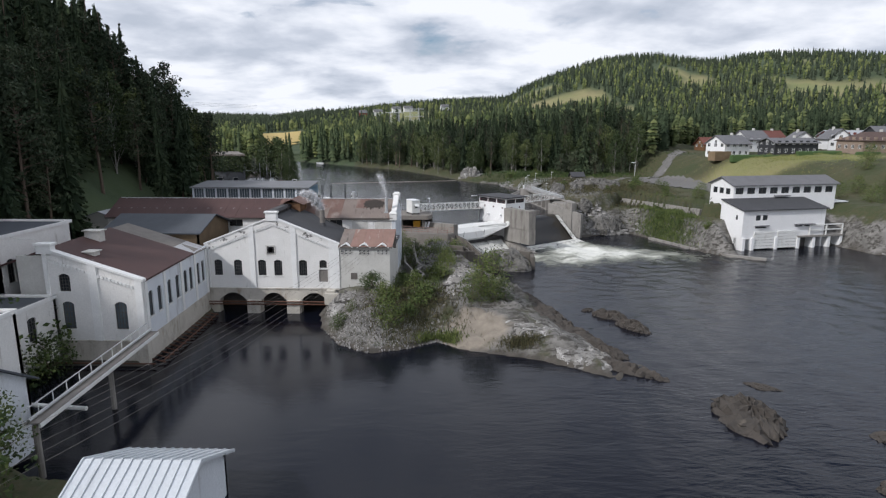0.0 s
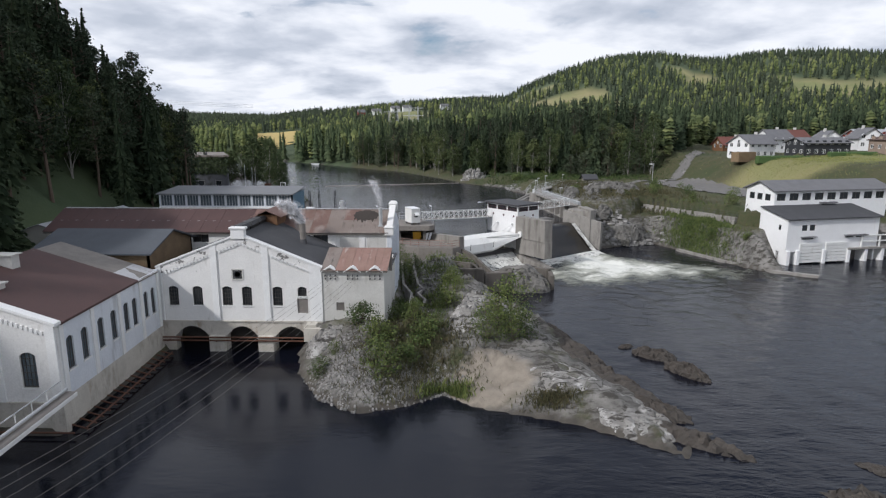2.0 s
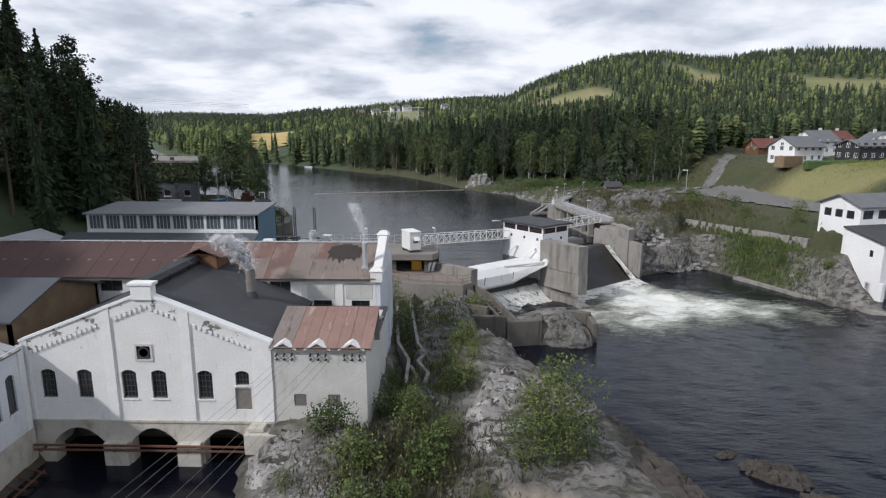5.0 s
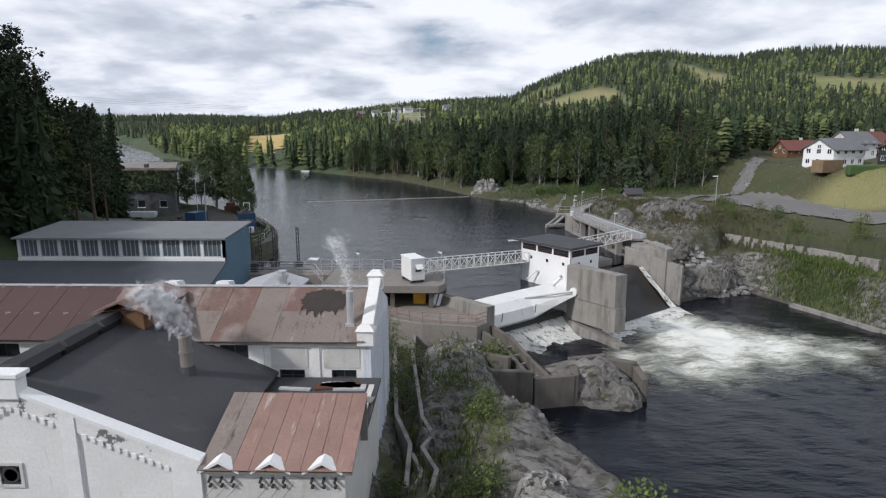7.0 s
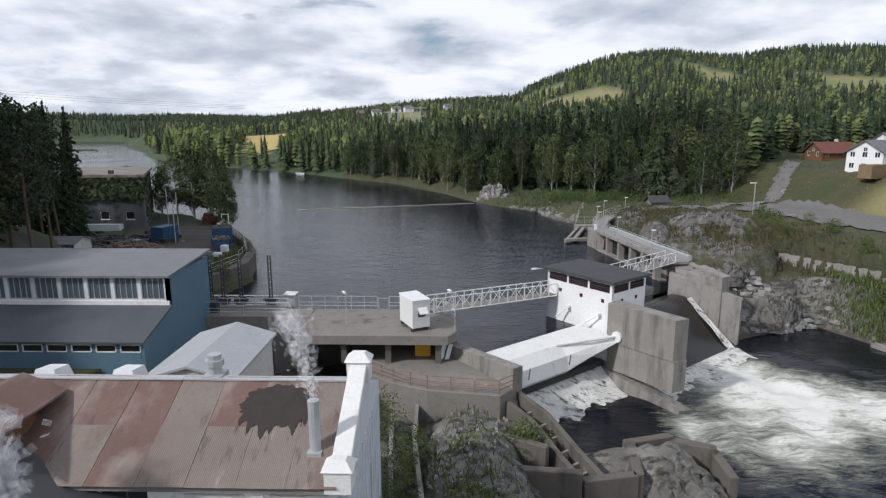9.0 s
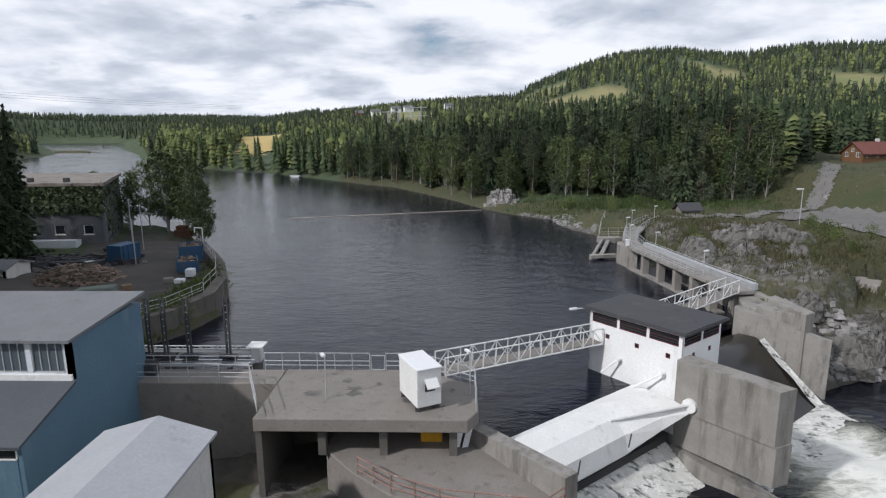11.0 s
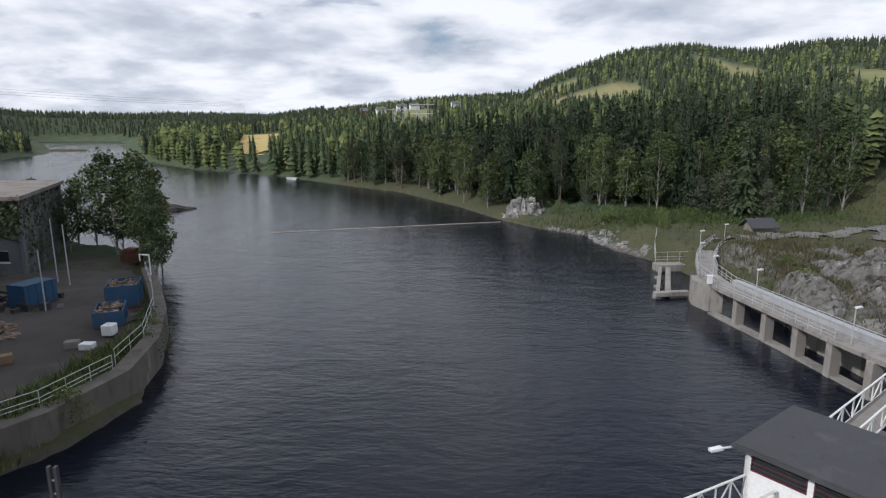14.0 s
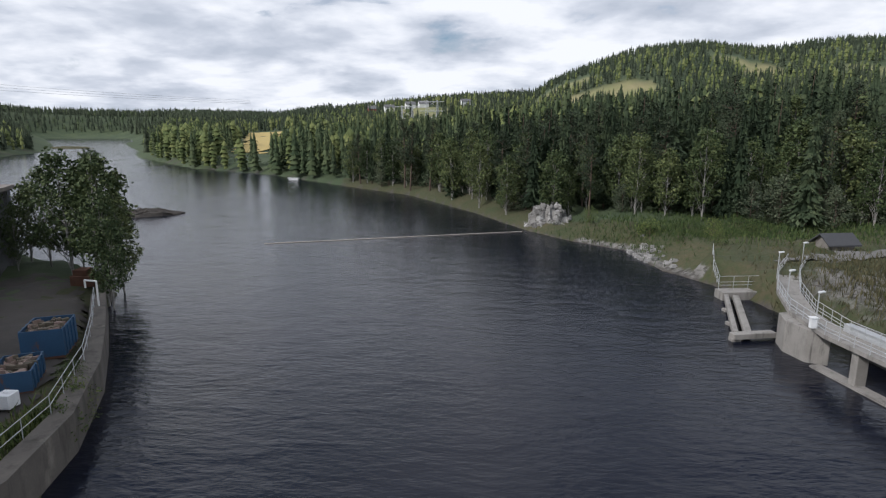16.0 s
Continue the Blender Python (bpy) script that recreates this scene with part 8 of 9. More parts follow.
def outcrop(line, width, top, seed, material="rock", label="pale cracked bedrock on the island", group="bedrock ridges"):
    """A craggy ridge of bedrock along a line of (x, y), with its crest heights in top."""
    P = [Vector(p) for p in line]
    seg = [0.0]
    for a, b in zip(P, P[1:]):
        seg.append(seg[-1] + (b - a).length)
    nu, nv = max(8, int(seg[-1] / 0.32)), max(10, int(width / 0.32))
    U, W = np.meshgrid(np.linspace(0, seg[-1], nu + 1), np.linspace(-1, 1, nv + 1), indexing="ij")
    px, py = np.interp(U, seg, [p.x for p in P]), np.interp(U, seg, [p.y for p in P])
    tx, ty = np.gradient(px[:, 0]), np.gradient(py[:, 0])
    k = np.hypot(tx, ty)
    nx_, ny_ = (-ty / k)[:, None], (tx / k)[:, None]
    endw = np.sqrt(np.clip(1 - np.abs(2 * U / seg[-1] - 1) ** 3.5, 0.02, 1))
    wob = 1 + 0.22 * rough_noise(px + 17 * seed, py, 5, 3)
    x, y = px + nx_ * W * width / 2 * endw * wob, py + ny_ * W * width / 2 * endw * wob
    g = np.minimum(ground_height(x.ravel(), y.ravel()).reshape(x.shape), np.interp(U, seg, top)) - 0.45
    crest = np.interp(U, seg, top)
    f = np.clip(1 - np.abs(W) ** 2.4, 0, 1) * endw
    crag = np.abs(rough_noise(x * 1.0 + 9 * seed, y * 1.6, 2.6, 5, 0.66))
    steps = 0.30 * (np.floor((x * 0.6 + y * 0.9) / 0.9 + rough_noise(x, y, 4, 2)) % 2)
    z = g + (crest - g) * f ** 0.7 + (0.45 - 1.5 * crag - steps * 0.8) * np.minimum(1.1, 0.5 * (crest - g)) * f ** 0.4
    mb = MB()
    mb.v = np.stack([x, y, z], -1).reshape(-1, 3).tolist()
    idn = np.arange((nu + 1) * (nv + 1)).reshape(nu + 1, nv + 1)
    mb.f = [tuple(q) for q in np.stack([idn[:-1, :-1], idn[1:, :-1], idn[1:, 1:], idn[:-1, 1:]], -1).reshape(-1, 4).tolist()]
    return solo("rock_outcrop", mb, M[material], label, "rock", group=group)


outcrop([(6.0, 70.5), (9.5, 67.0), (13.5, 62.5), (18.5, 57.2)], 6.0, (6.2, 6.3, 5.4, 4.4), 1)
outcrop([(16.0, 60.5), (20.0, 57.0), (23.4, 54.4)], 2.6, (4.6, 4.6, 4.1), 2, "rock_wet", "dark cracked rock tongue at the water")
outcrop([(11.0, 83), (12.6, 76), (15.2, 69.5), (19.4, 62.5)], 3.6, (6.0, 5.6, 5.0, 4.4), 3, "rock_wet", "dark layered bedrock along the rapids")
outcrop([(0.8, 71.0), (1.7, 75.5), (2.9, 81.5), (3.6, 86)], 4.6, (7.6, 9.3, 9.4, 7.6), 4, label="smooth pale rock hump beside the tall bush")
outcrop([(-15.4, 72.2), (-13.2, 74.0), (-9.4, 75.3)], 4.2, (6.4, 7.5, 7.6), 5, label="pale bedrock below the annex wall")
outcrop([(8.6, 105.6), (11.6, 103.8), (14.8, 101.6)], 5.4, (6.6, 7.2, 5.2), 6, "rock_grey", label="cracked grey rock below the basins")
outcrop([(-3.6, 88), (-2.4, 95), (-1.6, 102), (-2.4, 107)], 6.0, (7.6, 8.0, 8.2, 8.6), 7, "rock_grey", label="broken grey bedrock below the dam platform")
outcrop([(1.0, 88.5), (2.8, 93.5), (4.0, 98.5)], 5.0, (7.2, 7.0, 6.4), 8, "rock_grey", label="broken grey bedrock beside the pool")
outcrop([(27.5, 158), (29.6, 164), (31.4, 171)], 4.6, (13.4, 14.0, 13.8), 9, "rock_grey", label="rounded grey rock behind the intake walkway")
outcrop([(34, 171), (40, 169.5), (48.5, 168)], 4.4, (14.6, 15.2, 14.8), 10, "rock_grey", label="dark grey rock face above the intake")
outcrop([(31.0, 143.5), (36, 141.5), (42, 142)], 4.0, (8.4, 8.2, 7.4), 11, "rock_grey", label="rugged rocks at the edge of the rapids")


def stones(name, n, cx, cy, rx, ry, size, label, seed, material="stones"):
    rs = random.Random(seed)
    mb = MB()
    P = [(cx + rs.gauss(0, rx / 2), cy + rs.gauss(0, ry / 2)) for _ in range(n)]
    Z = heights([p[0] for p in P], [p[1] for p in P])
    for (x, y), z in zip(P, Z):
        if z < ZL - 0.2:
            continue
        s = size * rs.uniform(0.5, 1.5)
        j = lambda: s * rs.uniform(0.6, 1.1)
        mb.hexa([(x - j(), y - j(), z - 0.1), (x + j(), y - j(), z - 0.1), (x + j(), y + j(), z - 0.1), (x - j(), y + j(), z - 0.1)],
                [(x - j() * 0.7, y - j() * 0.7, z + 0.5 * s), (x + j() * 0.7, y - j() * 0.7, z + 0.6 * s), (x + j() * 0.7, y + j() * 0.7, z + 0.5 * s), (x - j() * 0.7, y + j() * 0.7, z + 0.65 * s)])
    return solo(name, mb, M[material], label, "stones", kind="stuff")


stones("rubble", 2600, -8.5, 66.5, 6.0, 5.5, 0.10, "loose grey stones on the island shore", 1)
stones("rubble", 1500, -2.6, 66.3, 3.0, 1.5, 0.09, "heap of small grey stones on the island", 2)
stones("shore_stones", 260, 17, 212, 4, 7, 0.45, "pale stones along the upper shore", 3)
stones("dam_rubble", 900, -2.0, 100, 4.5, 9, 0.10, "broken grey stones below the platform", 4)
stones("bank_rubble", 350, 38, 141, 6, 2.5, 0.4, "broken stones at the rapids' edge", 5)
stones("shingle", 260, 96, 117, 7, 2.5, 0.35, "stony shore below the power station", 6)


def grass_stuff(name, n, cx, cy, rx, ry, h, label, seed, material="dry_grass"):
    rs = np.random.RandomState(seed)
    x, y = cx + rs.normal(0, rx / 2, n), cy + rs.normal(0, ry / 2, n)
    z = ground_height(x, y)
    ok = (z > ZL + 0.15) & ~inside(UP, x, y)
    x, y, z = x[ok], y[ok], z[ok]
    m = len(x)
    a = rs.uniform(0, math.tau, m)
    hh = h * rs.uniform(0.5, 1.3, m)
    lean = rs.normal(0, 0.35, (m, 2))
    soup = Soup()
    c = np.stack([x, y, z + hh * 0.45], 1)
    soup.quads(c, np.stack([lean[:, 0] * hh * 0.5, lean[:, 1] * hh * 0.5, hh * 0.55], 1), np.stack([np.cos(a), np.sin(a), np.zeros(m)], 1) * (0.045 * h + 0.02))
    return tagged(new(name, soup.mesh(name, M[material])), label, "grass", kind="stuff")


grass_stuff("island_grass", 7000, -4, 70, 6, 8, 0.55, "rank green grass on the island", 1)
grass_stuff("island_tufts", 2400, -0.6, 64.6, 2.0, 1.1, 0.7, "tall grass tufts at the sandy shore", 2, "bush")
grass_stuff("ridge_grass", 1100, 8.8, 62.4, 2.4, 1.0, 0.5, "grass growing between the rocks", 3)
grass_stuff("ladder_grass", 2600, -3, 92, 4, 14, 0.7, "weeds among the rocks below the dam", 4, "bush")
grass_stuff("canal_grass", 9000, 50, 135, 5, 11, 0.8, "tall fresh green weeds below the canal wall", 5, "bush")
grass_stuff("bank_grass", 20000, 42, 172, 16, 26, 0.8, "dry grass on the rocky bank", 6)
grass_stuff("slope_grass", 11000, 106, 188, 22, 18, 0.45, "yellow-green meadow below the houses", 7, "meadow")
grass_stuff("wood_edge_grass", 12000, 40, 222, 34, 14, 0.9, "weeds along the wood's edge", 8, "bush")
grass_stuff("yard_weeds", 3500, -35.8, 146, 1.6, 16, 0.8, "weeds on top of the quay wall", 9, "bush")

# single bushes
for x, y, h in ((4.6, 73.0, 6.0), (6.4, 74.6, 5.4), (3.6, 71.4, 3.4), (6.2, 72.2, 3.2), (7.6, 73.6, 3.0), (-7.5, 70.5, 1.5), (-4.4, 68.0, 1.6), (-3.0, 71.2, 2.4), (-1.6, 73.4, 2.0), (-11.8, 69.6, 1.6), (-6.6, 66.0, 1.2), (-4.4, 77.0, 2.4),
                (-6.0, 79.0, 2.0), (-1.0, 83.4, 2.0), (0.6, 87.6, 1.8), (-6.4, 84.0, 1.8), (-6.9, 96.6, 3.4), (-7.4, 99.8, 3.2), (-6.6, 103, 3.2), (-2.2, 96.5, 1.6), (1.4, 105.2, 2.2), (-0.4, 91.8, 2.6),
                (-13.0, 67.6, 1.8), (-9.6, 73.6, 1.8), (48.6, 134.6, 1.5), (51.5, 130, 1.5), (49.6, 138, 1.6), (52.4, 126, 1.2), (50, 141.5, 1.5), (55, 123.4, 1.2), (59.4, 141, 3.0), (61, 143.5, 3.4), (55, 150, 2.0),
                (42, 158, 1.8), (46, 166, 2.0), (52, 170, 2.2), (55, 176, 2.6), (50, 162, 2.0), (60, 166, 2.4), (62, 176, 2.6), (58, 186, 2.4), (34, 178, 1.8), (31, 168, 1.6), (100, 140, 4.4), (106, 143, 4.8), (96, 146, 4.0), (112, 148, 5.0), (118, 152, 5.2), (103, 150, 4.6), (124, 160, 5.4), (110, 158, 5.0), (118, 168, 5.0), (130, 172, 5.4), (98, 155, 4.2),
                (28, 206, 2.4), (24, 212, 2.2), (30, 214, 3.0), (22, 220, 2.6), (36, 214, 2.8), (14, 232, 3.0), (-36.6, 156, 3.2), (-35.4, 152.6, 2.6), (-33.9, 140, 2.2), (-37, 135.5, 2.0), (-9.2, 106.5, 3.8), (-38.2, 158.5, 2.6)):
    plant("bush", x, y, h, which=2 if h > 2.9 else None, rnd=rnd)
for x, y, h in ((-51, 183, 13), (-55, 187.5, 15), (-60, 190, 16), (-65, 193, 13), (-58, 193, 17), (-70, 196, 11), (-75, 197, 10), (-52.5, 188.5, 12), (-63, 196.5, 14), (-49.5, 181.5, 10), (-79, 199, 10), (-84, 200, 11), (-68, 191, 9)):
    plant("birch", x, y, h, max(gz(x, y), ZU + 0.4), rnd=rnd)
for x, y, h in ((-44, 55.2, 5.0), (-42.2, 52.5, 4.2), (-29.5, 33.8, 5.0), (-31.5, 31.8, 4.6), (-28.2, 30.5, 4.0), (-33.5, 35.2, 3.8), (-30, 27, 4.4), (-40.2, 54.4, 3.6)):
    plant("bush", x, y, h, max(gz(x, y), ZL + 0.5), rnd=rnd)


# ---- houses on the slope ----
def house(name, label, cx, cy, w, d, rot, ze, zr, wall_mat, roof_mat, wins=True, base=None, hip=False):
    """A house with its ridge along its own x; rot in degrees."""
    z0 = (gz(cx, cy) if base is None else base) - 0.8
    g = thing(name, (cx, cy, z0), label, "house", group="houses above the river")
    c, s = math.cos(radians(rot)), math.sin(radians(rot))
    P = lambda u, v: (cx + c * u - s * v, cy + s * u + c * v)
    z1, z2 = z0 + ze, z0 + zr
    corners = [(-w / 2, -d / 2), (w / 2, -d / 2), (w / 2, d / 2), (-w / 2, d / 2)]
    for k in range(4):
        a, b = P(*corners[k]), P(*corners[(k + 1) % 4])
        f = Face(*a, b[0] - a[0], b[1] - a[1])
        L = math.hypot(b[0] - a[0], b[1] - a[1])
        gable = k % 2 == 1 and not hip
        hs = []
        if wins and k in (0, 3):
            n = max(2, int(L / 2.6))
            for zz in ([1.8] if ze < 4.2 else [1.8, 4.4]):
                hs += [(L * (j + 0.5) / n - 0.6, L * (j + 0.5) / n + 0.6, z0 + zz, z0 + zz + 1.25, 0) for j in range(n)]
            if gable:
                hs.append((L / 2 - 0.5, L / 2 + 0.5, z1 + 0.1, z1 + 1.1, 0))
        mb = MB()
        f.wall(mb, 0, L, z0, [(0, z1), (L / 2, z2), (L, z1)] if gable else [(0, z1), (L, z1)], hs, 0.25)
        part("wall", mb, M[wall_mat], g)
        for h in hs:
            f.window(g, *h[:4], 0, 2, 1, frame_mat="trim", sill=False, depth=0.05, bar=0.09)
    o = 0.6
    dz = (z2 - z1) / (d / 2) * o
    ri = (w / 2 - d / 2 + 0.3) if hip else w / 2 + o
    e = lambda u, v: (*P(u, v), z1 - dz + 0.15)
    r0, r1 = (*P(-ri, 0), z2 + 0.15), (*P(ri, 0), z2 + 0.15)
    W, D = w / 2 + o, d / 2 + o
    mb = MB()
    roof_slab(mb, e(-W, -D), e(W, -D), r1, r0, 0.2)
    part("roof", mb, M[roof_mat], g)
    mb = MB()
    roof_slab(mb, r0, r1, e(W, D), e(-W, D), 0.2)
    part("roof", mb, M[roof_mat], g)
    if hip:
        for sgn, r in ((-1, r0), (1, r1)):
            mb = MB()
            a, b = e(sgn * W, -D), e(sgn * W, D)
            mb.face(*((a, r, b) if sgn < 0 else (b, r, a)))
            part("hip", mb, M[roof_mat], g)
    if w < 5:
        return g
    mb = MB()
    q = P(w * 0.15, 0.3)
    mb.box(q[0] - 0.35, q[1] - 0.35, z2 - 0.6, q[0] + 0.35, q[1] + 0.35, z2 + 0.9)
    part("chimney", mb, M["plaster_grey"], g)
    return g


h1 = house("white_house", "white two-storey house with a grey tiled roof", 95.5, 207.5, 11, 8.5, 22, 5.6, 8.2, "plaster_clean", "tile_grey")
mb = MB()
mb.obox(90.0, 200.6, 19.0, 22.0, 7.0, 3.0, 22)
part("terrace", mb, M["wood_tan"], h1)
house("black_house", "modern black timber house with wide windows", 112, 200, 16, 8, 12, 5.0, 6.4, "wood_dark", "tile_grey")
house("white_house", "white gabled house with a dark roof", 112, 226, 10, 8, 20, 5.4, 8.4, "plaster_clean", "tile_grey")
house("white_house", "white gabled house behind the hedge", 128, 222, 9, 8, 80, 4.6, 7.6, "plaster_clean", "tile_grey")
house("white_house", "white gabled house on the slope", 141, 222, 10, 8, 80, 4.6, 7.8, "plaster_clean", "tile_grey")
house("red_house", "house with a red tiled roof under the trees", 104, 240, 11, 7, 10, 3.0, 5.6, "wood_brown", "tile_red")
house("red_house", "red timber house with a red tiled roof", 126, 240, 12, 8, 25, 4.8, 8.2, "wood_red", "tile_red")
house("red_house", "long red house with a pale green roof", 158, 240, 22, 8, 8, 4.4, 6.4, "wood_red", "grey_roof")
house("brick_house", "tan brick house with a brown hipped roof", 142, 203, 18, 11, 10, 4.6, 7.2, "brick_tan", "tile_brown", hip=True)
house("dark_house", "dark timber house with black tiled roof", 158, 220, 15, 9, 15, 5.0, 8.4, "wood_dark", "tile_grey")
house("white_house", "white house with a grey roof under the wood", 176, 232, 15, 9, 30, 6.4, 9.6, "plaster_clean", "tile_grey")
house("dark_house", "dark house at the upper edge of the estate", 186, 252, 12, 9, 10, 5.4, 8.6, "wood_dark", "tile_grey")
house("grey_shed", "small grey shed with a black roof by the wood", 43.0, 203.6, 3.8, 2.8, 8, 2.0, 3.0, "wood_grey", "felt", wins=False)
for cx0, cy0, w in ((99, 194.5, 17), (118, 192.5, 15), (135, 194.5, 8)):
    mb = MB()
    mb.obox(cx0, cy0, gz(cx0, cy0) - 1.2, gz(cx0, cy0) + 1.3, w, 1.6, 5)
    solo("hedge", mb, M["hedge"], "dense clipped green garden hedge", "hedge", group="garden hedges", bevel=0.3)
for x, y in FARMS:
    house("far_farmhouse", "distant white farmhouse on the hill", x, y, 14, 9, 20, 6.5, 10.5, "plaster_clean" if x != -152 else "wood_red", "tile_grey", wins=False)


def pylon(x, y, h, arms=2):
    z = gz(x, y)
    g = thing("power_pylon", (x, y, z), "grey steel lattice power pylon above the trees", "pylon", group="power pylons")
    for dx in (-4, 4):
        for du in (-1, 1):
            mb = MB()
            mb.tube((x + dx + du * 1.2, y, z), (x + dx + du * 0.25, y, z + h), 0.22, 5)
            part("leg", mb, M["galv"], g)
    for k in range(arms):
        mb = MB()
        zz = z + h * (0.96 - 0.22 * k)
        mb.tube((x - 9, y, zz), (x + 9, y, zz), 0.25, 5)
        part("crossarm", mb, M["galv"], g)
    mb = MB()
    for k in range(6):
        za, zb = z + h * k / 6, z + h * (k + 1) / 6
        mb.tube((x - 4, y, za), (x + 4, y, zb), 0.12, 4)
        mb.tube((x + 4, y, za), (x - 4, y, zb), 0.12, 4)
    part("bracing", mb, M["galv"], g)
    return g


pylon(-38, 560, 30)
pylon(-58, 575, 25, 1)

# ---- yard above the dam ----
QUAY = [(-46, 130.6), (-41.5, 131.6), (-37.6, 133.6), (-34.6, 138.4), (-33.2, 145), (-34.6, 152), (-38.2, 160.4), (-42.6, 168), (-49.5, 179)]
mb = MB()
mb.strip(QUAY, 1.4, 6.0, 11.62)
solo("quay_wall", mb, M["quay"], "stained concrete quay wall round the yard", "concrete wall")
g = railing([(-44, 131.6, 11.6), (-37.9, 134.4, 11.6), (-35.0, 138.8, 11.6), (-33.8, 145, 11.6)], label="galvanised railing on the quay wall", h=1.2, gap=2.2)
g = railing([(-34.2, 146, 11.6), (-35.2, 152, 11.6), (-38.8, 160.6, 11.6), (-43.2, 168.4, 11.6), (-48.6, 177, 11.6)], label="leaning thin wire fence along the quay", h=1.3, gap=3.0, rails=(1.0, 0.5))


def brick_hall():
    g = thing("old_hall", (-78, 182, 10.5), "grey ivy-clad concrete hall beside the yard", "building")
    ring = [(-95, 171.5), (-61.8, 173.6), (-72.5, 197), (-100, 196)]
    z0, z1 = 10.5, 21.2
    for k in range(4):
        a, b = ring[k], ring[(k + 1) % 4]
        f = Face(*a, b[0] - a[0], b[1] - a[1])
        L = math.hypot(b[0] - a[0], b[1] - a[1])
        hs = [(L - 3.6 - j * 4.6, L - 2.0 - j * 4.6, 13.4, 14.9, 0) for j in range(5)] if k == 0 else []
        mb = MB()
        f.wall(mb, 0, L, z0, [(0, z1), (L, z1)], hs, 0.4)
        part("wall", mb, M["hall_grey"], g)
        for h in hs:
            f.window(g, *h[:4], 0, 1, 1, frame_mat="trim", depth=0.12, bar=0.08)
        if k == 0:
            mb = MB()
            f.block(mb, L - 16, L - 1.5, 18.0, 18.35, 0, 0.2)
            part("ledge", mb, M["concrete"], g)
            mb = MB()
            f.block(mb, L - 18, L - 4.2, 10.5, 12.6, 0, 1.6)
            part("loading_dock", mb, M["white_clad"], g)
    mb = MB()
    cx0, cy0 = -82.3, 184.5
    big_ring = [(cx0 + (x - cx0) * 1.03, cy0 + (y - cy0) * 1.04) for x, y in ring]
    mb.prism(big_ring, 21.2, 21.7)
    part("roof", mb, M["roof_worn"], g)
    for t in (0.25, 0.45, 0.62, 0.8):
        mb = MB()
        mb.box(-95 + 33 * t, 174.6, 21.7, -94.3 + 33 * t, 175.3, 22.4)
        part("roof_vent", mb, M["steel_dark"], g)
    return g


# render colour lowered: shade from the trees is put into it
M["hall_grey"] = mat("grey_blue_render", (0.15, 0.155, 0.17), (0.11, 0.114, 0.125), 0.3, 0.9, 0.02, 4, stain=((0.04, 0.04, 0.037), 0.25, 0.50, 0.62, (1, 1, 0.6)))
M["roof_worn"] = mat("worn_pale_roof", (0.25, 0.225, 0.20), (0.17, 0.15, 0.135), 0.3, 0.85, stain=((0.10, 0.075, 0.055), 0.4, 0.52, 0.7, (1, 1, 1)))
M["ivy"] = mat("ivy_leaves", (0.050, 0.075, 0.028), (0.070, 0.095, 0.036), 0.8, 0.7, island=0.4)
brick_hall()
rs = np.random.RandomState(90)
soup = Soup()
for a, b, lo, n in (((-72.5, 197), (-61.8, 173.6), 12, 2600), ((-78, 172.6), (-61.8, 173.6), 16.6, 1500)):
    t = rs.uniform(0, 1, n) ** 0.7
    zz = lo + (21.4 - lo) * rs.uniform(0, 1, n) ** 0.8
    c = np.stack([a[0] + (b[0] - a[0]) * t, a[1] + (b[1] - a[1]) * t, zz], 1) + rs.normal(0, 0.12, (n, 3))
    nn = np.array([(b[1] - a[1]), -(b[0] - a[0]), 0.0])
    nn = nn / np.linalg.norm(nn)
    c += nn * 0.2
    u = unit(rs.normal(size=(n, 3)) * [1, 1, 1.2])
    v = unit(np.cross(u, nn + rs.normal(0, 0.4, (n, 3))))
    s = rs.uniform(0.18, 0.42, (n, 1))
    soup.quads(c, u * s, v * s)
tagged(new("ivy", soup.mesh("ivy", M["ivy"])), "dark ivy climbing over the old hall", "ivy", kind="stuff")


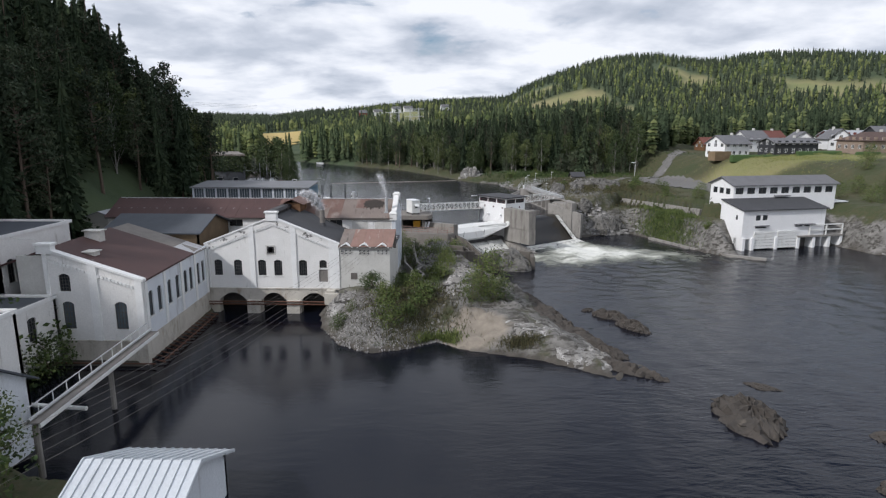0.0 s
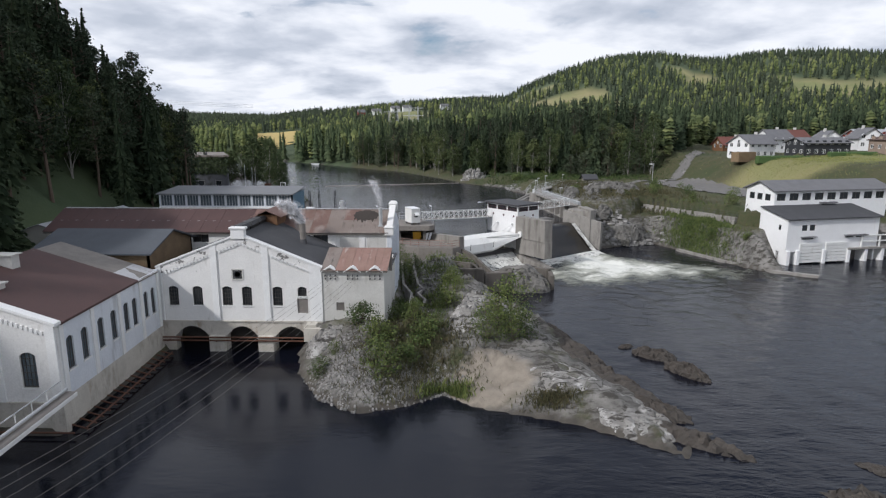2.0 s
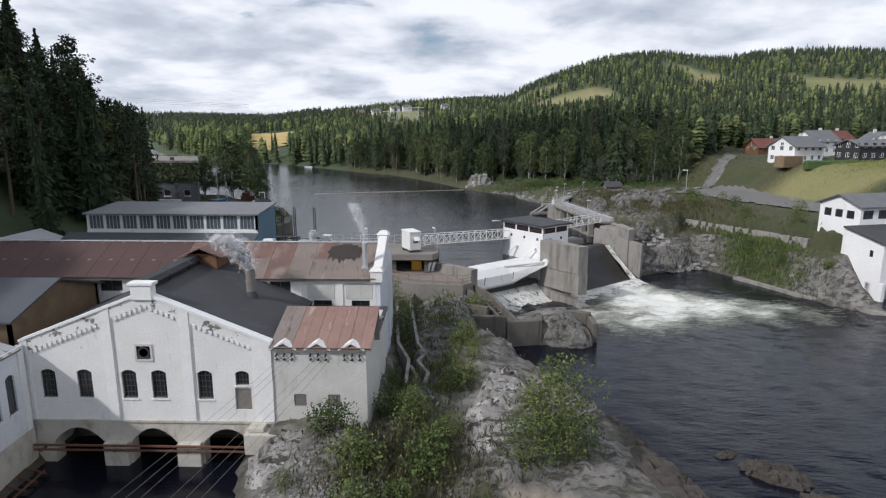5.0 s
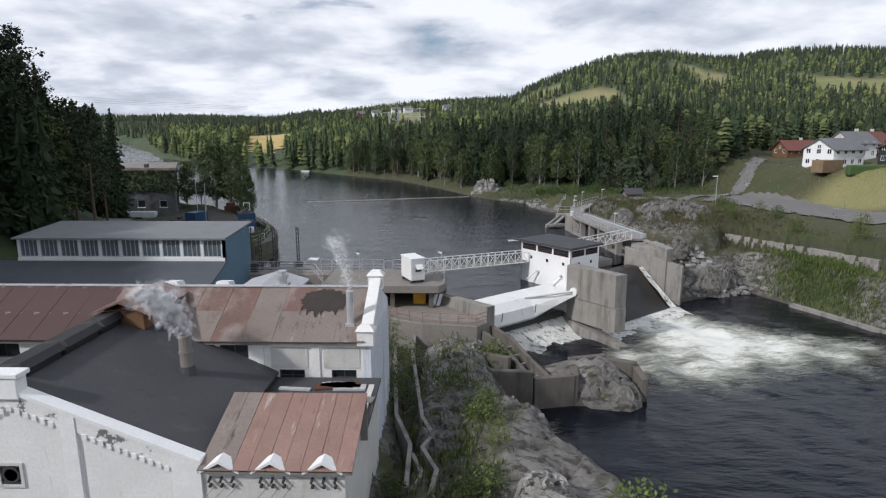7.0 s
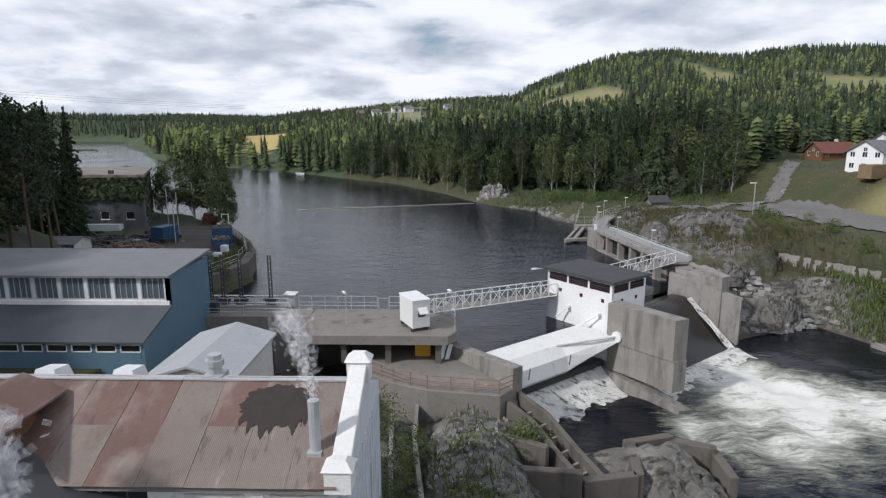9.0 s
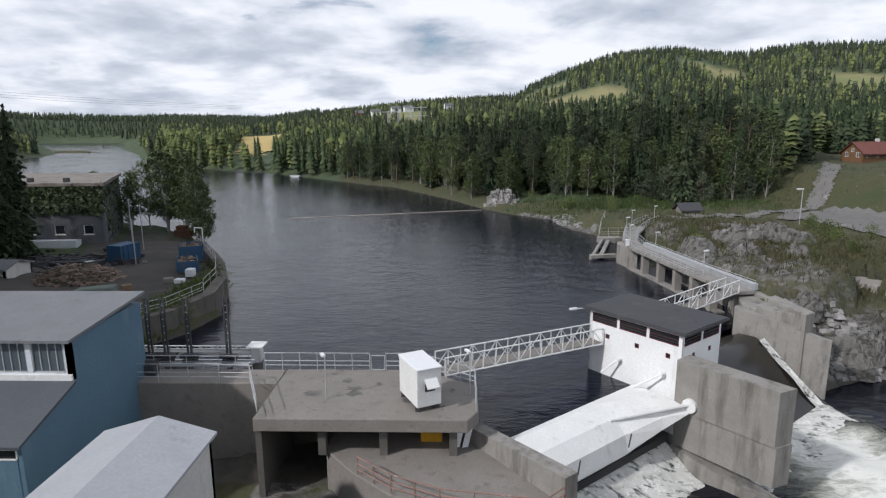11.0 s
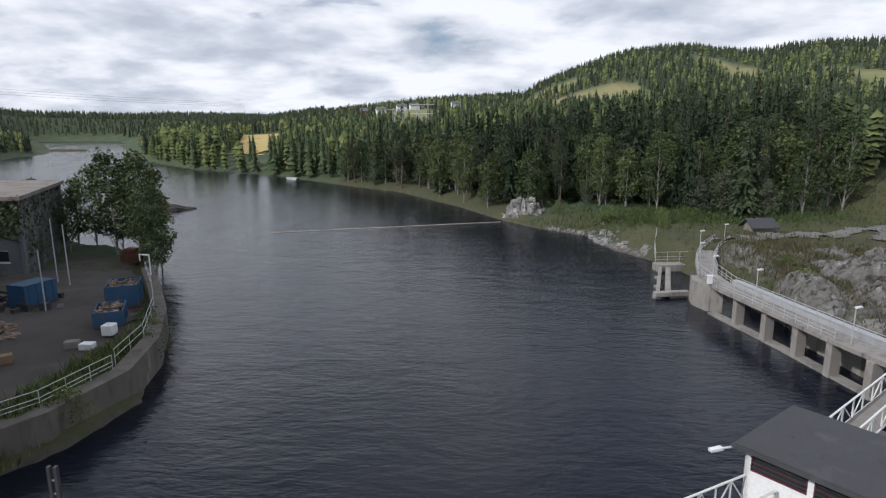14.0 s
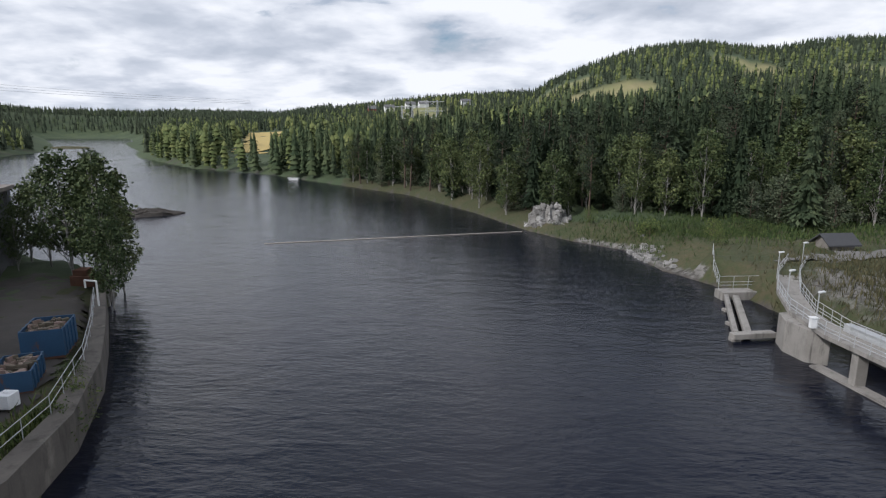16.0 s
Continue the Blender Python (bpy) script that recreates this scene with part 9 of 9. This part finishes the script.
def skip(cx, cy, rot, l, w, h, label, fill=True, name="skip"):
    z = gz(cx, cy) + 0.07
    g = thing(name, (cx, cy, z), label, "skip", group="skips in the yard")
    c, s = math.cos(radians(rot)), math.sin(radians(rot))
    P = lambda u, v, zz: (cx + c * u - s * v, cy + s * u + c * v, z + zz)
    t = 0.09
    for u0, u1, v0, v1 in ((-l / 2, l / 2, -w / 2, -w / 2 + t), (-l / 2, l / 2, w / 2 - t, w / 2), (-l / 2, -l / 2 + t, -w / 2 + t, w / 2 - t), (l / 2 - t, l / 2, -w / 2 + t, w / 2 - t)):
        mb = MB()
        mb.hexa([P(u0, v0, 0.15), P(u1, v0, 0.15), P(u1, v1, 0.15), P(u0, v1, 0.15)], [P(u0, v0, h), P(u1, v0, h), P(u1, v1, h), P(u0, v1, h)])
        part("side", mb, M["blue_skip"], g)
    mb = MB()
    mb.hexa([P(-l / 2, -w / 2, 0), P(l / 2, -w / 2, 0), P(l / 2, w / 2, 0), P(-l / 2, w / 2, 0)], [P(-l / 2, -w / 2, 0.2), P(l / 2, -w / 2, 0.2), P(l / 2, w / 2, 0.2), P(-l / 2, w / 2, 0.2)])
    part("floor", mb, M["rust"], g)
    for k in range(int(l / 0.9)):
        u = -l / 2 + 0.4 + k * 0.9
        for v in (-w / 2 - 0.05, w / 2 + 0.05):
            mb = MB()
            mb.hexa([P(u, v - 0.05, 0.2), P(u + 0.12, v - 0.05, 0.2), P(u + 0.12, v + 0.05, 0.2), P(u, v + 0.05, 0.2)], [P(u, v - 0.05, h), P(u + 0.12, v - 0.05, h), P(u + 0.12, v + 0.05, h), P(u, v + 0.05, h)])
            part("rib", mb, M["blue_skip"], g)
    if fill:
        r = random.Random(int(cx * 10))
        mb = MB()
        for k in range(70):
            x, y, zz = P(r.uniform(-l / 2 + 0.5, l / 2 - 0.5), r.uniform(-w / 2 + 0.3, w / 2 - 0.3), 0)
            mb.obox(x, y, z + h - r.uniform(0.5, 0.8), z + h - r.uniform(-0.12, 0.35), r.uniform(0.2, 0.9), r.uniform(0.08, 0.3), r.uniform(0, 180))
        tagged(new("waste", mesh_of("waste", mb, M["debris"])), "broken boards and waste heaped in a skip", "waste", kind="stuff")
    return g


skip(-43.2, 163.0, 112, 4.0, 3.0, 2.4, "tall blue steel skip full of broken boards")
skip(-40.9, 156.6, 116, 4.0, 2.5, 1.6, "open blue steel skip heaped with waste")
cont = skip(-52.6, 162.2, 75, 3.6, 2.4, 2.5, "blue steel container with scrap on its roof", False, "container")
mb = MB()
mb.obox(-52.6, 162.2, gz(-52.6, 162.2) + 2.4, gz(-52.6, 162.2) + 2.55, 3.6, 2.4, 75)
part("lid", mb, M["blue_skip"], cont)
r = random.Random(77)
mb = MB()
for k in range(900):
    a, q = r.uniform(0, math.tau), r.uniform(0, 1) ** 0.6
    x, y = -53 + 5.5 * q * math.cos(a), 152 + 3.8 * q * math.sin(a)
    z = 11.3 + 1.9 * (1 - q * q) * r.uniform(0.3, 1)
    mb.obox(x, y, z, z + r.uniform(0.06, 0.25), r.uniform(0.4, 1.6), r.uniform(0.08, 0.3), r.uniform(0, 180))
solo("scrap_heap", mb, M["debris"], "heap of scrap wood and firewood in the yard", "scrap heap", kind="stuff")
mb = MB()
for k in range(260):
    x, y = -60 + r.gauss(0, 4), 160 + r.gauss(0, 2.5)
    mb.obox(x, y, 11.3, 11.4 + r.uniform(0.1, 0.9), r.uniform(0.4, 2.2), r.uniform(0.1, 0.6), r.uniform(0, 180))
solo("metal_scrap", mb, M["steel_dark"], "dark metal scrap beside the old hall", "scrap heap", kind="stuff")


def tarp_trailer():
    z = gz(-43.6, 140.5) + 0.07
    g = thing("covered_trailer", (-43.6, 140.5, z), "trailer under a grey-green canvas cover", "trailer")
    mb = MB()
    mb.hexa([(-46, 139.4, z + 0.5), (-41.4, 139.8, z + 0.5), (-41.6, 142, z + 0.5), (-46.2, 141.6, z + 0.5)], [(-45.4, 139.9, z + 1.9), (-41.4, 140.1, z + 2.2), (-41.6, 141.6, z + 2.2), (-45.5, 141.2, z + 1.9)])
    part("canvas", mb, M["green_tarp"], g, bevel=0.12)
    for x, y in ((-44.6, 139.5), (-42.6, 139.7), (-44.8, 141.6), (-42.8, 141.9)):
        mb = MB()
        mb.tube((x, y - 0.12, z + 0.38), (x, y + 0.12, z + 0.38), 0.38, 14)
        part("wheel", mb, M["black"], g)
    return g


tarp_trailer()
mb = MB()
zt = gz(-39.0, 153.2) + 0.07
mb.box(-39.5, 152.7, zt + 0.15, -38.5, 153.7, zt + 1.15)
mb.tube((-39.0, 153.2, zt + 1.15), (-39.0, 153.2, zt + 1.25), 0.2, 10)
solo("liquid_tank", mb, M["white_plastic"], "white plastic cube tank in a cage", "tank", bevel=0.06, at=(-39.0, 153.2, zt + 0.15))
for k, (x, y) in enumerate(((-38.6, 149.4), (-40.2, 149.8), (-43.5, 146.5), (-55.2, 158.2))):
    mb = MB()
    mb.obox(x, y, gz(x, y) + 0.07, gz(x, y) + 0.6 + 0.1 * k, 1.1, 0.8, 20 * k)
    solo("pallet", mb, M[("white_plastic", "wood_grey", "wood_tan", "white_sheet")[k]], "small stack of pallets standing in the yard", "pallets", group="pallets in the yard", bevel=0.03)
g = thing("fill_pipe", (-46.8, 174.6, 11.4), "white bent pipe stand at the quay edge", "pipe")
mb = MB()
mb.tube((-46.6, 174.6, 11), (-46.6, 174.6, 14.2), 0.09, 8)
mb.tube((-46.6, 174.6, 14.2), (-48.0, 174.9, 14.2), 0.09, 8)
mb.tube((-48.0, 174.9, 14.2), (-48.0, 174.9, 13.4), 0.09, 8)
part("pipe", mb, M["white_metal"], g)
for x, y, h in ((-49.8, 160, 6.5), (-54, 170, 7.5), (-56.5, 171.5, 8)):
    mb = MB()
    mb.tube((x, y, 11), (x, y, 11.3 + h), 0.07, 8)
    solo("yard_pole", mb, M["galv"], "slim pale metal pole in the yard", "pole", group="poles in the yard")
mb = MB()
mb.box(-55.5, 183.0, gz(-55, 183), -52.5, 185.0, gz(-55, 183) + 1.3)
mb.box(-55.2, 183.2, gz(-55, 183) + 1.3, -53.6, 184.8, gz(-55, 183) + 2.0)
solo("rusty_machine", mb, M["rust"], "rusty red machine parked by the trees", "machine", bevel=0.08)

# ---- near left bank ----
def flat_block(name, label, x0, x1, y0, y1, z0, z1, wall="plaster", roof="slate", wins=()):
    g = thing(name, ((x0 + x1) / 2, (y0 + y1) / 2, z0), label, "building")
    faces = [Face(x0, y0, 1, 0), Face(x1, y0, 0, 1), Face(x1, y1, -1, 0), Face(x0, y1, 0, -1)]
    for k, f in enumerate(faces):
        L = (x1 - x0, y1 - y0)[k % 2]
        hs = [w[1:] + (0.15,) for w in wins if w[0] == k]
        mb = MB()
        f.wall(mb, 0, L, z0, [(0, z1), (L, z1)], hs, 0.35)
        part("wall", mb, M[wall], g)
        for h in hs:
            f.window(g, *h, 3, 3, bar=0.05)
        mb = MB()
        f.block(mb, -0.12, L + 0.12, z1 - 0.25, z1 + 0.1, 0, 0.14)
        part("cornice", mb, M["trim"], g)
    mb = MB()
    mb.box(x0 + 0.3, y0 + 0.3, z1 - 0.4, x1 - 0.3, y1 - 0.3, z1 - 0.12)
    part("roof", mb, M[roof], g)
    return g


flat_block("low_wing", "low white wing with a dark flat roof", -52, -40.5, 47.5, 57.2, 5.0, 11.6, wins=((1, 2.0, 3.4, 8.2, 10.2), (1, 5.4, 6.6, 8.0, 10.4), (0, 7.0, 8.4, 8.2, 10.2)))
flat_block("tall_wing", "tall white wing with arched windows", -58, -46.5, 57.8, 70, 5.0, 17.6, wins=((1, 1.2, 2.2, 12.4, 15.0), (1, 3.4, 4.4, 12.4, 15.0), (1, 5.6, 6.6, 12.4, 15.0), (0, 6.6, 7.8, 12.4, 15.0), (0, 9.0, 10.2, 12.4, 15.0)))
flat_block("tower_wing", "white tower-like wing with a balcony roof", -56, -45.6, 50, 55.5, 11.5, 19.4, wins=((1, 1.0, 2.2, 16.0, 17.8), (1, 3.0, 4.2, 16.0, 17.8), (0, 8.0, 9.4, 16.0, 17.8)))
roofed_shed("river_shed", "white boarded shed with a slate roof at the water", -38.5, -31.0, 33.5, 40.0, 4.4, 10.2, 12.2, "white_clad", "slate", "x", 0.5, "shed")
flat_block("white_store", "white store behind the river shed", -44.5, -36.5, 40.4, 46.6, 4.4, 13.4, wins=((1, 1.0, 2.2, 10.4, 12.2),))


def near_roof():
    g = roofed_shed("boat_house", "boathouse with a pale standing-seam metal roof", -20.8, -14.4, 26.6, 35.4, 1.5, 7.0, 8.9, "white_clad", "white_seam", "x", 0.5, "boathouse")
    return g


M["white_seam"] = mat("pale_seamed_metal_roof", (0.60, 0.63, 0.66), (0.52, 0.55, 0.58), 0.4, 0.5, stain=((0.40, 0.42, 0.44), 0.6, 0.56, 0.75, (1, 0.4, 1)))
bh = near_roof()
for k in range(13):
    x = -21.2 + k * 0.6
    mb = MB()
    mb.hexa([(x, 26.1, 6.86), (x + 0.06, 26.1, 6.86), (x + 0.06, 31.0, 9.0), (x, 31.0, 9.0)], [(x, 26.1, 6.98), (x + 0.06, 26.1, 6.98), (x + 0.06, 31.0, 9.12), (x, 31.0, 9.12)])
    part("seam", mb, M["white_seam"], bh)
    mb = MB()
    mb.hexa([(x, 31.0, 9.0), (x + 0.06, 31.0, 9.0), (x + 0.06, 35.9, 6.86), (x, 35.9, 6.86)], [(x, 31.0, 9.12), (x + 0.06, 31.0, 9.12), (x + 0.06, 35.9, 6.98), (x, 35.9, 6.98)])
    part("seam", mb, M["white_seam"], bh)


def conveyor():
    a, b = Vector((-30.2, 56.6, 8.0)), Vector((-28.4, 36.4, 8.3))
    g = thing("pipe_bridge", a, "narrow steel pipe bridge with a railing", "gangway")
    s = Vector((0.55, 0.05, 0))
    for k, o in enumerate((-s, s)):
        mb = MB()
        mb.hexa([a + o - Vector((0.08, 0, 0.3)), a + o + Vector((0.08, 0, -0.3)), b + o + Vector((0.08, 0, -0.3)), b + o - Vector((0.08, 0, 0.3))][::-1], [a + o - Vector((0.08, 0, 0)), a + o + Vector((0.08, 0, 0)), b + o + Vector((0.08, 0, 0)), b + o - Vector((0.08, 0, 0))][::-1])
        part("girder", mb, M["white_metal"], g)
    mb = MB()
    mb.hexa([b - s, b + s, a + s, a - s], [p + Vector((0, 0, 0.06)) for p in (b - s, b + s, a + s, a - s)])
    part("tread", mb, M["wood_grey"], g)
    for k in range(12):
        p = a.lerp(b, k / 11) - s
        mb = MB()
        mb.tube(p, p + Vector((0, 0, 0.9)), 0.04, 6)
        part("post", mb, M["white_metal"], g)
    for o, z, r2 in ((-s, 0.9, 0.05), (-s * 0.3, 0.25, 0.13)):
        mb = MB()
        mb.tube(a + o + Vector((0, 0, z)), b + o + Vector((0, 0, z)), r2, 8)
        part("pipe", mb, M["galv"], g)
    for t in (0.45, 0.98):
        p = a.lerp(b, t)
        mb = MB()
        mb.tube((p.x, p.y, 1), (p.x, p.y, p.z - 0.3), 0.22, 10)
        part("column", mb, M["concrete"], g)
    return g


conveyor()
mb = MB()
mb.tube((-28.6, 42.6, 6.4), (-38, 43.2, 6.6), 0.18, 8)
solo("outfall_pipe", mb, M["white_metal"], "pale pipe from the bank to the pipe bridge", "pipe")


def cable(name, a, b, sag, r, label, material="steel_dark", n=18, group=""):
    a, b = Vector(a), Vector(b)
    mb = MB()
    pts = [a.lerp(b, k / n) - Vector((0, 0, sag * 4 * (k / n) * (1 - k / n))) for k in range(n + 1)]
    mb.pipe(pts, r, 4)
    return solo(name, mb, M[material], label, "cable", group=group)


for k in range(6):
    u = (-13.5, -13.0, -12.5, -11.05, -10.5, -9.95)[k]
    cable("power_cable", (u, 76.0, 12.65), (-34 + 1.5 * k, 14, 11.0), 2.2, 0.013, "thin power cable over the tailrace", "wood_grey", group="power cables")
cable("messenger_cable", (-43.5, 60, 17.0), (-90, 58, 24), 0.8, 0.035, "pale cable from the mill to the hillside", "white_metal", group="messenger cables")
cable("float_line", (1.5, 236, ZU + 0.08), (-46, 221, ZU + 0.04), 0.0, 0.09, "pale floating boom line across the river", "net", 30)
for k in range(3):
    cable("high_line", (-300, 900, 62 + 2 * k), (-760, 560, 92 + 4 * k), 6, 0.13, "thin high-voltage line over the valley", "galv", group="high-voltage lines")
mb = MB()
mb.hexa([(-83, 355, ZU), (-79, 354, ZU), (-79, 355.6, ZU), (-83, 356.6, ZU)], [(-83.6, 354.8, ZU + 0.8), (-78.6, 353.8, ZU + 0.8), (-78.6, 356, ZU + 0.8), (-83.6, 357, ZU + 0.8)])
solo("rowing_boat", mb, M["white_plastic"], "small white boat moored by the shore", "boat")
g = thing("street_lamp", (59.2, 191.5, gz(59.2, 191.5)), "grey street lamp beside the gravel road", "street lamp")
zl = gz(59.2, 191.5)
mb = MB()
mb.tube((59.2, 191.5, zl), (59.2, 191.5, zl + 6.6), 0.08, 8)
part("pole", mb, M["galv"], g)
mb = MB()
mb.obox(58.7, 191.5, zl + 6.5, zl + 6.7, 1.2, 0.3, 0)
part("lamp_head", mb, M["white_plastic"], g)


# ---- steam from the flues: ragged white wisps ----
def steam(name, x, y, z, h, r0, drift, seed, n=900):
    rs = np.random.RandomState(seed)
    soup = Soup()
    t = rs.uniform(0, 1, n) ** 1.1
    rad = r0 * (0.5 + 1.6 * t)
    c = np.stack([x + drift[0] * t ** 1.4 + rs.normal(0, 0.45, n) * rad, y + drift[1] * t ** 1.4 + rs.normal(0, 0.45, n) * rad, z + h * t + rs.normal(0, 0.15, n)], 1)
    u = unit(rs.normal(size=(n, 3)))
    v = unit(np.cross(u, rs.normal(size=(n, 3))))
    s = (0.10 + 0.20 * t)[:, None] * rs.uniform(0.6, 1.3, (n, 1)) * r0 * 1.5
    soup.quads(c, u * s, v * s)
    return tagged(new(name, soup.mesh(name, M["steam"])), "white steam drifting from a flue", "steam", kind="stuff")


sm = bpy.data.materials.new("thin_steam")
sm.use_nodes = True
nn, ll = sm.node_tree.nodes, sm.node_tree.links
nn["Principled BSDF"].inputs["Base Color"].default_value = (0.9, 0.9, 0.92, 1)
nn["Principled BSDF"].inputs["Roughness"].default_value = 1.0
nn["Principled BSDF"].inputs["Specular IOR Level"].default_value = 0.0
nn["Principled BSDF"].inputs["Alpha"].default_value = 0.14
M["steam"] = sm
steam("steam", -9.45, 88.75, 18.4, 3.6, 0.42, (-1.0, 0.6), 1)
steam("steam", -18.2, 83.4, 17.2, 2.6, 0.75, (-2.4, 0.8), 2, 1600)
